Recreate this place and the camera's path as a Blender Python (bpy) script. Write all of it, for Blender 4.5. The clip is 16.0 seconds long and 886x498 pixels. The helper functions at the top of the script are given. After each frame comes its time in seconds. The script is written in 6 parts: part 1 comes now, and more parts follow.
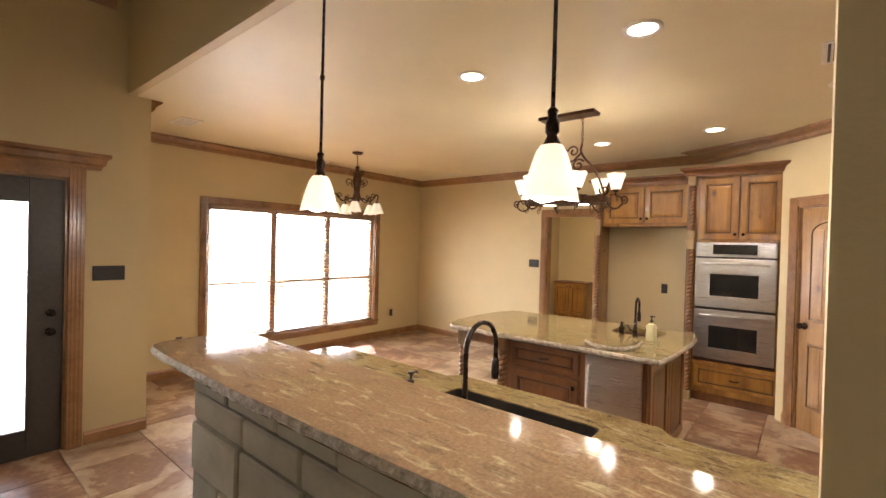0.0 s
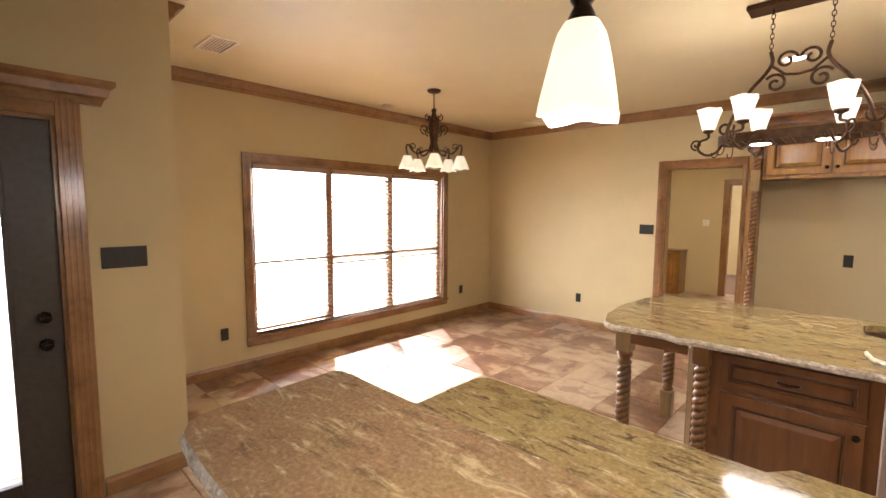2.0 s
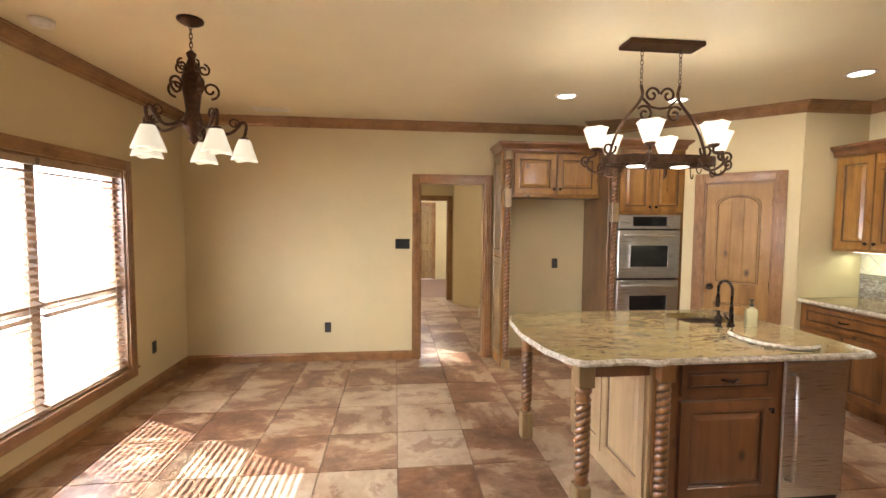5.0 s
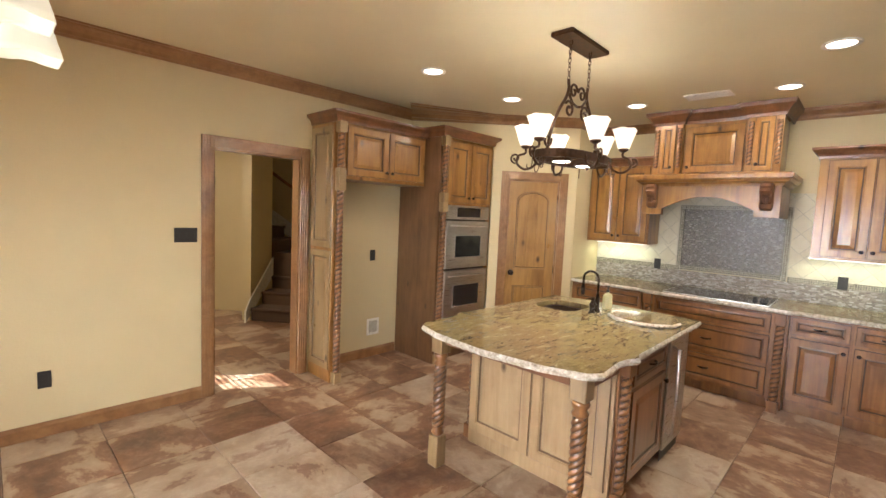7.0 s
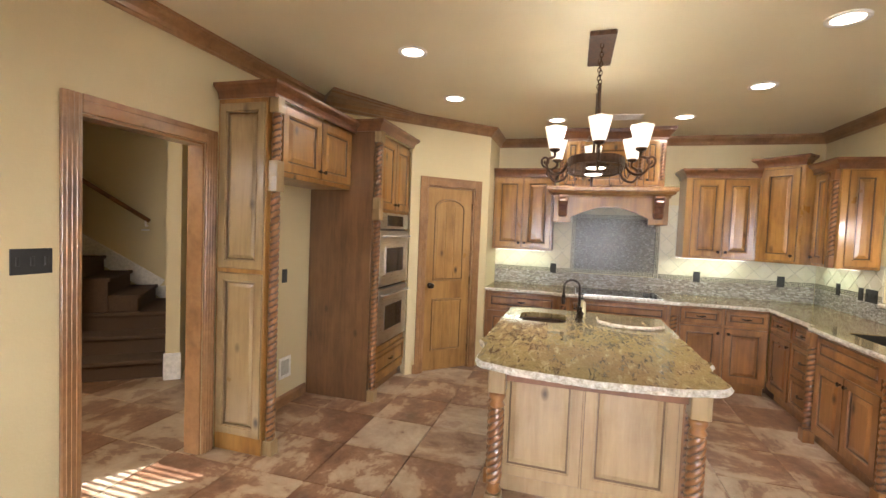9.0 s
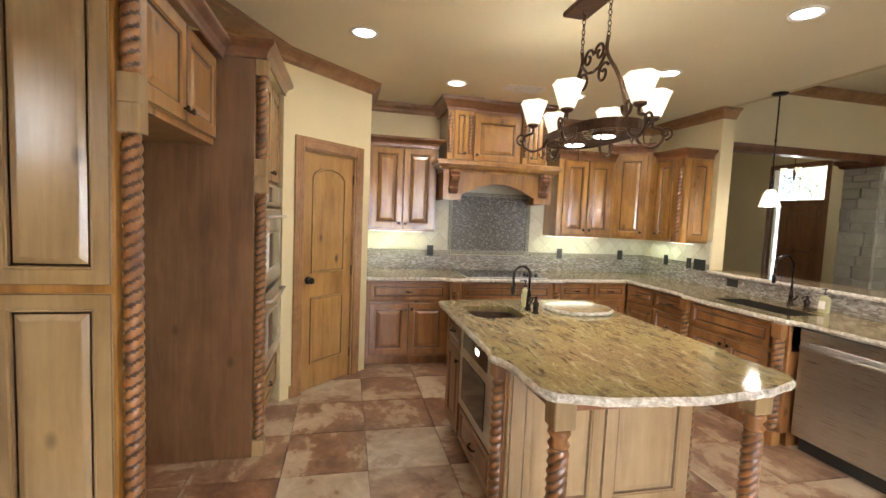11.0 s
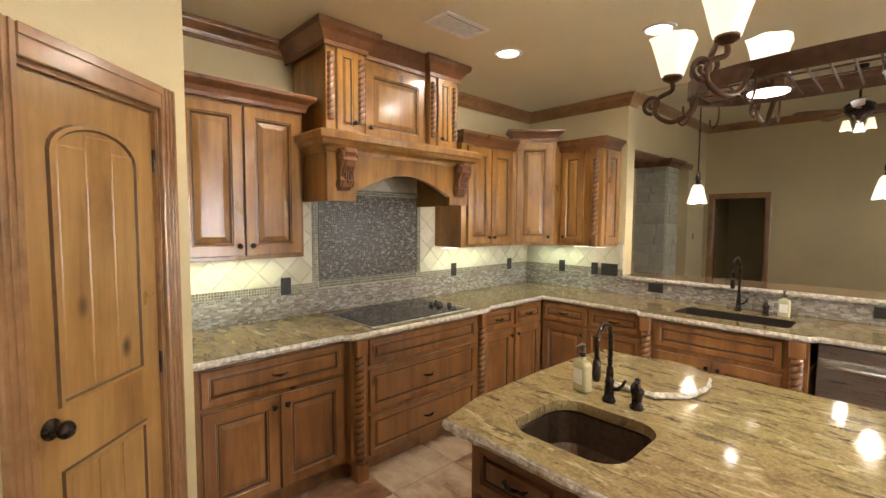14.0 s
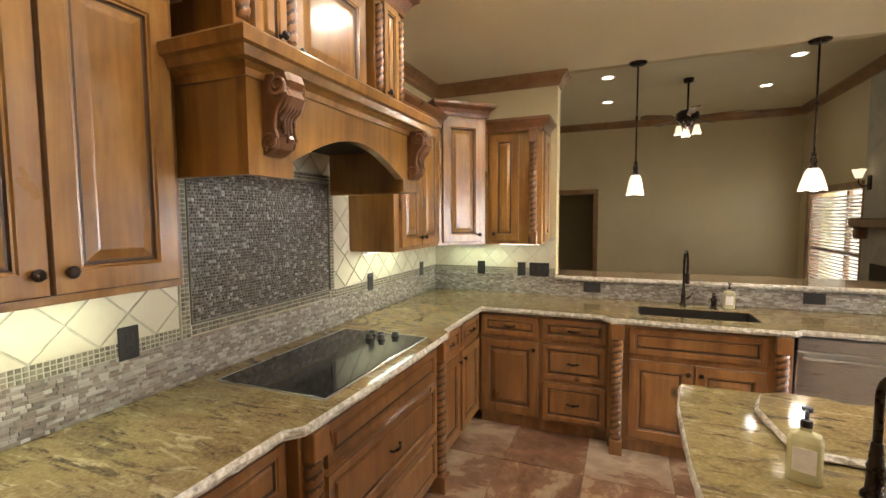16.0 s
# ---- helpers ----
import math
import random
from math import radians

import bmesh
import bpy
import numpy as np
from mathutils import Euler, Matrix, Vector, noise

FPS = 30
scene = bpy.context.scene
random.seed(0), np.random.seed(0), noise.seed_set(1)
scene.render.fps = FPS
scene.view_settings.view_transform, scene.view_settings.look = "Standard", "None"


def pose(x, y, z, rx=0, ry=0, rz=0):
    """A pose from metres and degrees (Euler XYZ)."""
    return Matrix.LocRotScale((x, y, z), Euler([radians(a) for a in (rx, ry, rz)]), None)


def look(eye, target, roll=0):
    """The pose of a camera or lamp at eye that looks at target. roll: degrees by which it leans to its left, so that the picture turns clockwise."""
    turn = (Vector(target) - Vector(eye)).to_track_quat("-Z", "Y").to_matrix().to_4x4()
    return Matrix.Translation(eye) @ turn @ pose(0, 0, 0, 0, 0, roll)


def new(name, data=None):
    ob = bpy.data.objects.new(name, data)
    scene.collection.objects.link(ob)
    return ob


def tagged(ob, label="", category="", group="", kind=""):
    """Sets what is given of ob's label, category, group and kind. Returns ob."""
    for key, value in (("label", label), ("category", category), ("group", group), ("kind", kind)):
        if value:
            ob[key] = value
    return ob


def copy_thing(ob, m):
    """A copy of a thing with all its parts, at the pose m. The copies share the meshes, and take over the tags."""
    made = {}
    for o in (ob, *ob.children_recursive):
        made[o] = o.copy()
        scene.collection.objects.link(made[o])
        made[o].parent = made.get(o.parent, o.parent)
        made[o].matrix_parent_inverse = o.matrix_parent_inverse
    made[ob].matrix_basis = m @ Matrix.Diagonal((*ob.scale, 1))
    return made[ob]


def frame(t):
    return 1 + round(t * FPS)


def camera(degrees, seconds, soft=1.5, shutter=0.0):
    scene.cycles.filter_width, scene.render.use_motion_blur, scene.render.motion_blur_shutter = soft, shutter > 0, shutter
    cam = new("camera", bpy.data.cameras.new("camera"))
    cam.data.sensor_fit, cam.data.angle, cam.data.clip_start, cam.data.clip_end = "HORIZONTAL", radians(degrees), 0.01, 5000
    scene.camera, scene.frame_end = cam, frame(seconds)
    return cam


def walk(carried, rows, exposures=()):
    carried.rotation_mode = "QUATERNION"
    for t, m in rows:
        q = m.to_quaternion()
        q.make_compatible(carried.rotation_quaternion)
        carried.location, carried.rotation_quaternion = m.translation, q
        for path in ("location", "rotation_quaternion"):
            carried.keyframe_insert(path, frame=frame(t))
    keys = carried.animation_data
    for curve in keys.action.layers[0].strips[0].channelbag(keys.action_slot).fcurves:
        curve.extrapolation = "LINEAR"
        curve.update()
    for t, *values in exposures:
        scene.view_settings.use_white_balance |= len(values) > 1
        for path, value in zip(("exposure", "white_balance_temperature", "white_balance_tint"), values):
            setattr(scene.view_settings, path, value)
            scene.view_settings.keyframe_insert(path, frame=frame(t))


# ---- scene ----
cam = camera(90.0, 16.0)
PATH = [
    (0, (-0.056, -0.024, 1.607), (-1.339, 1.511, 1.584), 1.5),
    (0.5, (-0.335, 0.141, 1.607), (-1.619, 1.674, 1.61), 2.7),
    (1, (-0.66, 0.262, 1.584), (-1.969, 1.774, 1.559), 2.9),
    (1.5, (-1.019, 0.363, 1.567), (-2.362, 1.842, 1.476), 1.6),
    (2, (-1.378, 0.42, 1.587), (-2.751, 1.863, 1.404), 0.4),
    (2.5, (-1.763, 0.426, 1.573), (-3.133, 1.865, 1.345), 0.3),
    (3, (-2.116, 0.457, 1.552), (-3.401, 1.968, 1.297), 0.3),
    (3.5, (-2.462, 0.438, 1.612), (-3.542, 2.106, 1.386), 0.7),
    (4, (-2.767, 0.508, 1.617), (-3.496, 2.363, 1.446), 1.0),
    (4.5, (-3.065, 0.675, 1.62), (-3.336, 2.652, 1.488), 0.7),
    (5, (-3.378, 0.867, 1.606), (-3.162, 2.851, 1.484), 0.4),
    (5.2, (-3.476, 1.009, 1.625), (-3.07, 2.963, 1.493), 0.6),
    (7.3, (-4.515, 2.36, 1.62), (-2.989, 3.64, 1.451), 2.4),
    (7.5, (-4.592, 2.526, 1.614), (-3.009, 3.738, 1.444), 2.2),
    (8, (-4.669, 2.899, 1.587), (-2.965, 3.937, 1.452), 2.0),
    (8.5, (-4.701, 3.304, 1.57), (-2.882, 4.127, 1.457), 1.9),
    (9, (-4.67, 3.686, 1.568), (-2.752, 4.244, 1.478), 2.3),
    (9.2, (-4.645, 3.871, 1.578), (-2.689, 4.281, 1.492), 2.4),
    (11.5, (-3.614, 4.995, 1.525), (-1.73, 4.346, 1.353), 1.7),
    (12, (-3.288, 5.122, 1.538), (-1.508, 4.23, 1.345), 0.6),
    (12.5, (-2.947, 5.177, 1.546), (-1.249, 4.14, 1.343), -0.1),
    (13, (-2.597, 5.226, 1.557), (-0.971, 4.076, 1.379), -0.3),
    (13.5, (-2.212, 5.241, 1.577), (-0.672, 3.973, 1.433), -0.1),
    (14, (-1.86, 5.184, 1.589), (-0.411, 3.812, 1.46), 0.3),
    (14.5, (-1.536, 5.147, 1.544), (-0.229, 3.635, 1.465), 0.5),
    (15, (-1.227, 5.061, 1.533), (-0.119, 3.398, 1.448), 0.2),
    (15.5, (-0.891, 4.976, 1.556), (0.017, 3.197, 1.444), 0.2),
    (16, (-0.56, 4.901, 1.569), (0.196, 3.055, 1.429), -0.3),
]
walk(cam, [(t, look(eye, target, roll)) for t, eye, target, roll in PATH],
     exposures=[(0.0, 2.80, 6450, 18), (3.5, 2.86, 6050, 16), (5.0, 2.74, 6000, 14), (9.0, 2.70, 5800, 12), (12.0, 2.66, 5950, 10), (16.0, 2.62, 6150, 10)])

SUN_WAY = Vector((0.94, -0.58, -1.0)).normalized()

# ---- world, sun, large lights ----
world = bpy.data.worlds.new("world")
scene.world = world
world.use_nodes = True
wn = world.node_tree.nodes
sky = wn.new("ShaderNodeTexSky")
sky.sky_type, sky.sun_disc = "NISHITA", False
sky.sun_elevation = math.asin(-SUN_WAY.z)
sky.sun_rotation = math.atan2(-SUN_WAY.x, -SUN_WAY.y)
world.node_tree.links.new(sky.outputs[0], wn["Background"].inputs[0])
wn["Background"].inputs[1].default_value = 0.07


def lamp(name, kind, m, energy, colour, **values):
    data = bpy.data.lights.new(name, kind)
    data.energy, data.color = energy * (1.0 if kind == "SUN" else 0.125), colour
    for key, value in values.items():
        if key == "shape":
            data.shape = value
        elif key == "size":
            data.size = value
        elif key == "size_y":
            data.size_y = value
        elif key == "angle":
            data.angle = value
        elif key == "spread":
            data.spread = value
        elif key == "radius":
            data.shadow_soft_size = value
    ob = new(name, data)
    ob.matrix_world = m
    return ob


lamp("sun", "SUN", look((-20, 12, 20), Vector((-20, 12, 20)) + SUN_WAY), 5.0, (1.0, 0.96, 0.9), angle=radians(0.4))
WARM = (1.0, 0.91, 0.78)
# daylight of the dining window, the patio door and the living room windows
lamp("window_daylight", "AREA", look((-6.05, 3.58, 1.25), (0, 3.58, 2.7)), 235, (1.0, 0.97, 0.92), shape="RECTANGLE", size=2.7, size_y=1.75)
lamp("patio_daylight", "AREA", look((-4.75, 0.1, 1.1), (0, 0.1, 1.0)), 9, (1.0, 0.97, 0.92), shape="RECTANGLE", size=0.7, size_y=1.7)
lamp("living_daylight", "AREA", look((-3.8, -3.75, 1.2), (0, -3.75, 1.2)), 8.0, (1.0, 0.96, 0.9), shape="RECTANGLE", size=1.4, size_y=1.5)

# ---- materials ----


def material(name, rough=0.5, metal=0.0, colour=(0.5, 0.5, 0.5)):
    m = bpy.data.materials.new(name)
    m.use_nodes = True
    b = m.node_tree.nodes["Principled BSDF"]
    b.inputs["Base Color"].default_value = (*colour, 1)
    b.inputs["Roughness"].default_value = rough
    b.inputs["Metallic"].default_value = metal
    return m


class Net:
    """Small builder of shader nodes."""

    def __init__(self, m):
        self.t = m.node_tree
        self.b = m.node_tree.nodes["Principled BSDF"]

    def node(self, kind, **inputs):
        n = self.t.nodes.new(kind)
        for key, value in inputs.items():
            s = n.inputs[key.replace("_", " ")]
            if isinstance(value, bpy.types.NodeSocket):
                self.t.links.new(value, s)
            else:
                s.default_value = value
        return n

    def coords(self, scale=(1, 1, 1), turn=(0, 0, 0), shift=False):
        c = self.node("ShaderNodeTexCoord").outputs["Object"]
        mp = self.node("ShaderNodeMapping", Vector=c, Scale=scale, Rotation=turn)
        out = mp.outputs[0]
        if shift:
            r = self.node("ShaderNodeObjectInfo").outputs["Random"]
            k = self.node("ShaderNodeMath", Value=0.0)
            k.operation = "MULTIPLY"
            self.t.links.new(r, k.inputs[0])
            k.inputs[1].default_value = 37.0
            a = self.node("ShaderNodeVectorMath")
            a.operation = "ADD"
            self.t.links.new(out, a.inputs[0])
            self.t.links.new(k.outputs[0], a.inputs[1])
            out = a.outputs[0]
        return out

    def noise(self, vec, scale, detail=4.0, rough=0.55, warp=0.0):
        return self.node("ShaderNodeTexNoise", Vector=vec, Scale=scale, Detail=detail, Roughness=rough, Distortion=warp).outputs[0]

    def ramp(self, fac, *stops):
        n = self.node("ShaderNodeValToRGB", Fac=fac)
        e = n.color_ramp.elements
        while len(e) < len(stops):
            e.new(0.5)
        for el, (p, c) in zip(e, stops):
            el.position = p
            el.color = (*c, 1) if len(c) == 3 else c
        return n.outputs[0]

    def mix(self, fac, a, b, how="MIX"):
        n = self.t.nodes.new("ShaderNodeMix")
        n.data_type, n.blend_type = "RGBA", how
        for s, v in ((n.inputs[0], fac), (n.inputs[6], a), (n.inputs[7], b)):
            if isinstance(v, bpy.types.NodeSocket):
                self.t.links.new(v, s)
            elif isinstance(v, tuple):
                s.default_value = (*v, 1)
            else:
                s.default_value = v
        return n.outputs[2]

    def link(self, out, name):
        self.t.links.new(out, self.b.inputs[name])

    def bump(self, height, strength, dist=0.002):
        n = self.node("ShaderNodeBump", Height=height, Strength=strength, Distance=dist)
        self.t.links.new(n.outputs[0], self.b.inputs["Normal"])

    def rough(self, fac, lo, hi):
        n = self.node("ShaderNodeMapRange", Value=fac)
        n.inputs[3].default_value, n.inputs[4].default_value = lo, hi
        self.t.links.new(n.outputs[0], self.b.inputs["Roughness"])


def paint(name, colour, rough=0.6):
    m = material(name, rough)
    n = Net(m)
    c = n.coords()
    big, fine = n.noise(c, 1.3, 3), n.noise(c, 55, 5, 0.6)
    dark = tuple(v * 0.93 for v in colour)
    n.link(n.mix(n.ramp(big, (0.35, (0, 0, 0)), (0.65, (1, 1, 1))), dark, colour), "Base Color")
    n.bump(fine, 0.35, 0.004)
    n.rough(big, rough - 0.06, rough + 0.06)
    return m


def wood(name, light, mid, dark, rough=0.3, grain=(14, 14, 1.2), knots=True):
    """Stained alder: broad golden blotches drawn out along local z, faint grain, some knots, satin lacquer."""
    m = material(name, rough)
    n = Net(m)
    lines = n.noise(n.coords(grain, shift=True), 2.2, 6, 0.62, 0.6)
    broad = n.noise(n.coords((4.5, 4.5, 0.55) if knots else (3, 3, 3), shift=True), 1.5, 4, 0.55, 0.5)
    blot = n.noise(n.coords((1.6, 1.6, 1.1), shift=True), 2.6, 4, 0.6, 0.3)
    col = n.ramp(broad, (0.35, dark), (0.47, mid), (0.61, light))
    col = n.mix(0.40, col, n.ramp(blot, (0.36, dark), (0.49, mid), (0.63, light)))
    col = n.mix(0.34, col, n.ramp(lines, (0.3, dark), (0.5, mid), (0.7, light)))
    r = n.node("ShaderNodeObjectInfo").outputs["Random"]
    col = n.mix(n.ramp(r, (0.0, (0, 0, 0)), (1.0, (0.16, 0.16, 0.16))), col, mid)
    if knots:
        v = n.node("ShaderNodeTexVoronoi", Vector=n.coords((2.6, 2.6, 1.5), shift=True), Scale=1.6)
        k = n.ramp(v.outputs[0], (0.03, (1, 1, 1)), (0.12, (0, 0, 0)))
        col = n.mix(k, col, tuple(x * 0.3 for x in dark))
    n.link(col, "Base Color")
    n.rough(blot, rough - 0.08, rough + 0.1)
    n.bump(lines, 0.06, 0.002)
    n.b.inputs["Coat Weight"].default_value = 0.55
    n.b.inputs["Coat Roughness"].default_value = 0.16
    return m


def granite(name, rust=0.55, rusty=(0.20, 0.115, 0.06), lo=0.42, dark=0.9):
    """Gold and olive granite: mottled ground, wavy pale and dark flecks, fine crystal speckle."""
    m = material(name, 0.12)
    n = Net(m)
    ground = n.noise(n.coords((1, 1.25, 1), (0, 0, 0.3)), 5.5, 9, 0.68, 0.9)
    drift = n.noise(n.coords(), 1.3, 4, 0.5, 0.8)
    speck = n.noise(n.coords(), 90, 4, 0.7)
    fleck = n.noise(n.coords((1.0, 4.2, 1.0), (0, 0, 0.12)), 8.0, 8, 0.66, 0.7)
    pale = n.noise(n.coords((1.0, 3.6, 1.0), (0, 0, 0.05)), 6.5, 9, 0.7, 0.9)
    col = n.ramp(ground, (0.30, (0.10, 0.072, 0.03)), (0.43, (0.19, 0.143, 0.055)), (0.53, (0.275, 0.212, 0.086)), (0.63, (0.205, 0.152, 0.064)), (0.74, (0.38, 0.31, 0.165)))
    col = n.mix(n.ramp(drift, (lo, (0, 0, 0)), (lo + 0.2, (rust, rust, rust))), col, rusty)
    col = n.mix(n.ramp(pale, (0.55, (0, 0, 0)), (0.64, (0.75, 0.75, 0.75))), col, (0.46, 0.39, 0.23))
    col = n.mix(n.ramp(fleck, (0.545, (0, 0, 0)), (0.62, (dark, dark, dark))), col, (0.045, 0.028, 0.018))
    col = n.mix(0.22, col, n.ramp(speck, (0.35, (0.06, 0.045, 0.025)), (0.55, (0.30, 0.23, 0.11)), (0.7, (0.58, 0.51, 0.36))))
    n.link(col, "Base Color")
    n.rough(speck, 0.04, 0.12)
    return m


def rock_edge(name):
    m = material(name, 0.5)
    n = Net(m)
    s = n.noise(n.coords(), 40, 6, 0.7)
    n.link(n.ramp(s, (0.3, (0.20, 0.16, 0.11)), (0.5, (0.48, 0.43, 0.34)), (0.7, (0.78, 0.75, 0.68))), "Base Color")
    n.bump(n.noise(n.coords(), 28, 4), 1.0, 0.012)
    return m


def slate(name, *colours, rough=0.35, glossy=0.2):
    """Floor tile: each piece a little different, cleft stains in rust, cream and grey."""
    m = material(name, rough)
    n = Net(m)
    c = n.coords(shift=True)
    a, f = n.noise(c, 2.3, 6, 0.62, 1.2), n.noise(c, 16, 6, 0.65, 0.4)
    col = n.ramp(a, *[(0.26 + 0.5 * i / (len(colours) - 1), k) for i, k in enumerate(colours)])
    col = n.mix(0.3, col, n.ramp(f, (0.3, colours[0]), (0.55, colours[1]), (0.75, colours[-1])))
    r = n.node("ShaderNodeObjectInfo").outputs["Random"]
    col = n.mix(n.ramp(r, (0.0, (0.0, 0, 0)), (1.0, (0.45, 0.45, 0.45))), col, colours[0])
    n.link(col, "Base Color")
    n.rough(f, glossy, rough + 0.15)
    n.bump(n.mix(0.5, a, f), 0.3, 0.004)
    return m


def floor_tile(name):
    """Porcelain tile with cleft clouds of rust, umber and pale sand; each piece its own share."""
    m = material(name, 0.32)
    n = Net(m)
    c = n.coords(shift=True)
    cloud = n.noise(n.coords((1, 1.5, 1), shift=True), 2.1, 11, 0.63, 0.25)
    fine = n.noise(c, 13, 7, 0.68, 0.8)
    warm = n.ramp(cloud, (0.36, (0.09, 0.038, 0.018)), (0.46, (0.18, 0.082, 0.04)), (0.53, (0.255, 0.13, 0.066)), (0.562, (0.42, 0.30, 0.185)), (0.72, (0.54, 0.435, 0.305)))
    pale = n.ramp(cloud, (0.34, (0.20, 0.105, 0.058)), (0.43, (0.23, 0.125, 0.07)), (0.462, (0.42, 0.315, 0.20)), (0.62, (0.52, 0.42, 0.30)), (0.66, (0.30, 0.185, 0.12)))
    r = n.node("ShaderNodeObjectInfo").outputs["Random"]
    col = n.mix(n.ramp(r, (0.55, (0, 0, 0)), (0.82, (0.85, 0.85, 0.85))), warm, pale)
    col = n.mix(0.20, col, n.ramp(fine, (0.35, (0.07, 0.035, 0.022)), (0.5, (0.22, 0.13, 0.08)), (0.66, (0.48, 0.38, 0.28))))
    n.link(col, "Base Color")
    n.rough(fine, 0.22, 0.42)
    n.bump(n.mix(0.5, cloud, fine), 0.18, 0.004)
    return m


def plain(name, colour, rough=0.5, metal=0.0, grain=30.0, spread=0.15, bump=0.05):
    m = material(name, rough, metal)
    n = Net(m)
    f = n.noise(n.coords(), grain, 4)
    n.link(n.ramp(f, (0.3, tuple(v * (1 - spread) for v in colour)), (0.7, tuple(min(1, v * (1 + spread)) for v in colour))), "Base Color")
    n.rough(f, max(0.03, rough - 0.08), rough + 0.08)
    if bump:
        n.bump(f, bump, 0.002)
    return m


def steel(name):
    m = material(name, 0.3, 1.0)
    n = Net(m)
    f = n.noise(n.coords((2, 2, 160)), 3.0, 3)
    n.link(n.ramp(f, (0.3, (0.50, 0.49, 0.47)), (0.7, (0.62, 0.61, 0.58))), "Base Color")
    n.rough(f, 0.22, 0.36)
    return m


def glow(name, colour, strength, base=(0.8, 0.75, 0.65)):
    m = material(name, 0.35, 0.0, base)
    b = m.node_tree.nodes["Principled BSDF"]
    n = Net(m)
    f = n.noise(n.coords(), 14, 3)
    n.link(n.ramp(f, (0.3, tuple(v * 0.8 for v in colour)), (0.7, colour)), "Emission Color")
    b.inputs["Emission Strength"].default_value = strength
    return m


def clear_glass(name, tint=(1, 1, 1), rough=0.0):
    m = material(name, rough, 0.0, tint)
    m.node_tree.nodes["Principled BSDF"].inputs["Transmission Weight"].default_value = 1.0
    return m


WALL = paint("tan_wall_paint", (0.59, 0.488, 0.275))
CEIL = paint("tan_ceiling_paint", (0.74, 0.66, 0.44), 0.5)
ALDER = wood("stained_alder", (0.40, 0.205, 0.046), (0.25, 0.113, 0.021), (0.085, 0.034, 0.008))
ALDER_BASE = wood("brown_stained_alder", (0.33, 0.155, 0.046), (0.20, 0.084, 0.024), (0.08, 0.031, 0.010))
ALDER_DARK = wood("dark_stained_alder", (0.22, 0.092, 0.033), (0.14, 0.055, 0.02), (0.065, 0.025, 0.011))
# paler alder with the window's light put into the colour
ALDER_WINDOW_LIT = wood("window_lit_alder", (0.46, 0.33, 0.175), (0.36, 0.245, 0.125), (0.23, 0.14, 0.065))
TRIM = wood("stained_trim", (0.36, 0.19, 0.075), (0.26, 0.13, 0.05), (0.13, 0.06, 0.022), knots=False, grain=(9, 9, 9))
# greyer, paler tone for side panels, post and leg blocks, one door
ALDER_GREY = wood("tan_grey_alder", (0.36, 0.25, 0.118), (0.27, 0.178, 0.078), (0.14, 0.086, 0.036))
# the same alder with shade put into its colour, for the oven tower's side
ALDER_SHADED = wood("shaded_alder", (0.20, 0.10, 0.042), (0.115, 0.055, 0.022), (0.045, 0.019, 0.008))
ALDER_DOOR = wood("knotty_golden_alder", (0.41, 0.235, 0.075), (0.29, 0.15, 0.042), (0.11, 0.048, 0.014))
GLAZE = plain("dark_glaze", (0.06, 0.028, 0.012), 0.4)
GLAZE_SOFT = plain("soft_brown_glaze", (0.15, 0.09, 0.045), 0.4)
GLAZE_MID = plain("brown_glaze", (0.095, 0.05, 0.022), 0.4)
PAINTED_DOOR = plain("dark_grey_door_paint", (0.055, 0.05, 0.045), 0.4)
GRANITE, EDGE = granite("gold_granite"), rock_edge("chiselled_granite_edge")
GRANITE_BAR = granite("rust_and_gold_granite", 0.8, (0.215, 0.12, 0.075), 0.24, 0.5)
TILE = floor_tile("slate_look_tile")
GROUT = plain("brown_grout", (0.19, 0.12, 0.08), 0.8)
IRON = plain("bronzed_iron", (0.075, 0.038, 0.02), 0.4, 0.7, 40, 0.4)
BRONZE = plain("oil_rubbed_bronze", (0.035, 0.024, 0.018), 0.28, 0.8, 40, 0.3)
STEEL = steel("brushed_steel")
BLACKGLASS = plain("black_glass", (0.012, 0.012, 0.012), 0.06, 0, 10, 0.2, 0)
BLACK = plain("black_plastic", (0.02, 0.018, 0.016), 0.45)
WHITE = plain("white_paint", (0.75, 0.72, 0.66), 0.5)
# unlit dining shades: weak emission stands in for light through the glass
FROST = glow("frosted_glass_glow", (1.0, 0.93, 0.7), 0.08, (0.85, 0.82, 0.66))
SHADE = glow("lit_amber_glass", (1.0, 0.80, 0.50), 0.22)
BULB = glow("lit_diffuser", (1.0, 0.86, 0.66), 2.0)
STONE = slate("limestone_block", (0.29, 0.265, 0.195), (0.42, 0.39, 0.29), (0.56, 0.525, 0.41), rough=0.75, glossy=0.6)
MORTAR = plain("mortar", (0.42, 0.40, 0.34), 0.9)
TUMBLED = slate("tumbled_travertine", (0.50, 0.45, 0.31), (0.60, 0.56, 0.42), (0.68, 0.64, 0.52), rough=0.5, glossy=0.35)
GLASS = clear_glass("window_glass")
CARPET = plain("dark_stair_carpet", (0.09, 0.055, 0.035), 0.95, 0, 160, 0.4, 0.6)
SLAT = plain("wood_blind_slat", (0.36, 0.25, 0.16), 0.5)
SOAP = clear_glass("soap_bottle_glass", (0.88, 0.82, 0.50), 0.25)
SOAP.node_tree.nodes["Principled BSDF"].inputs["Transmission Weight"].default_value = 0.5
SINK = plain("bronze_sink", (0.12, 0.08, 0.055), 0.35, 0.6, 50, 0.3)
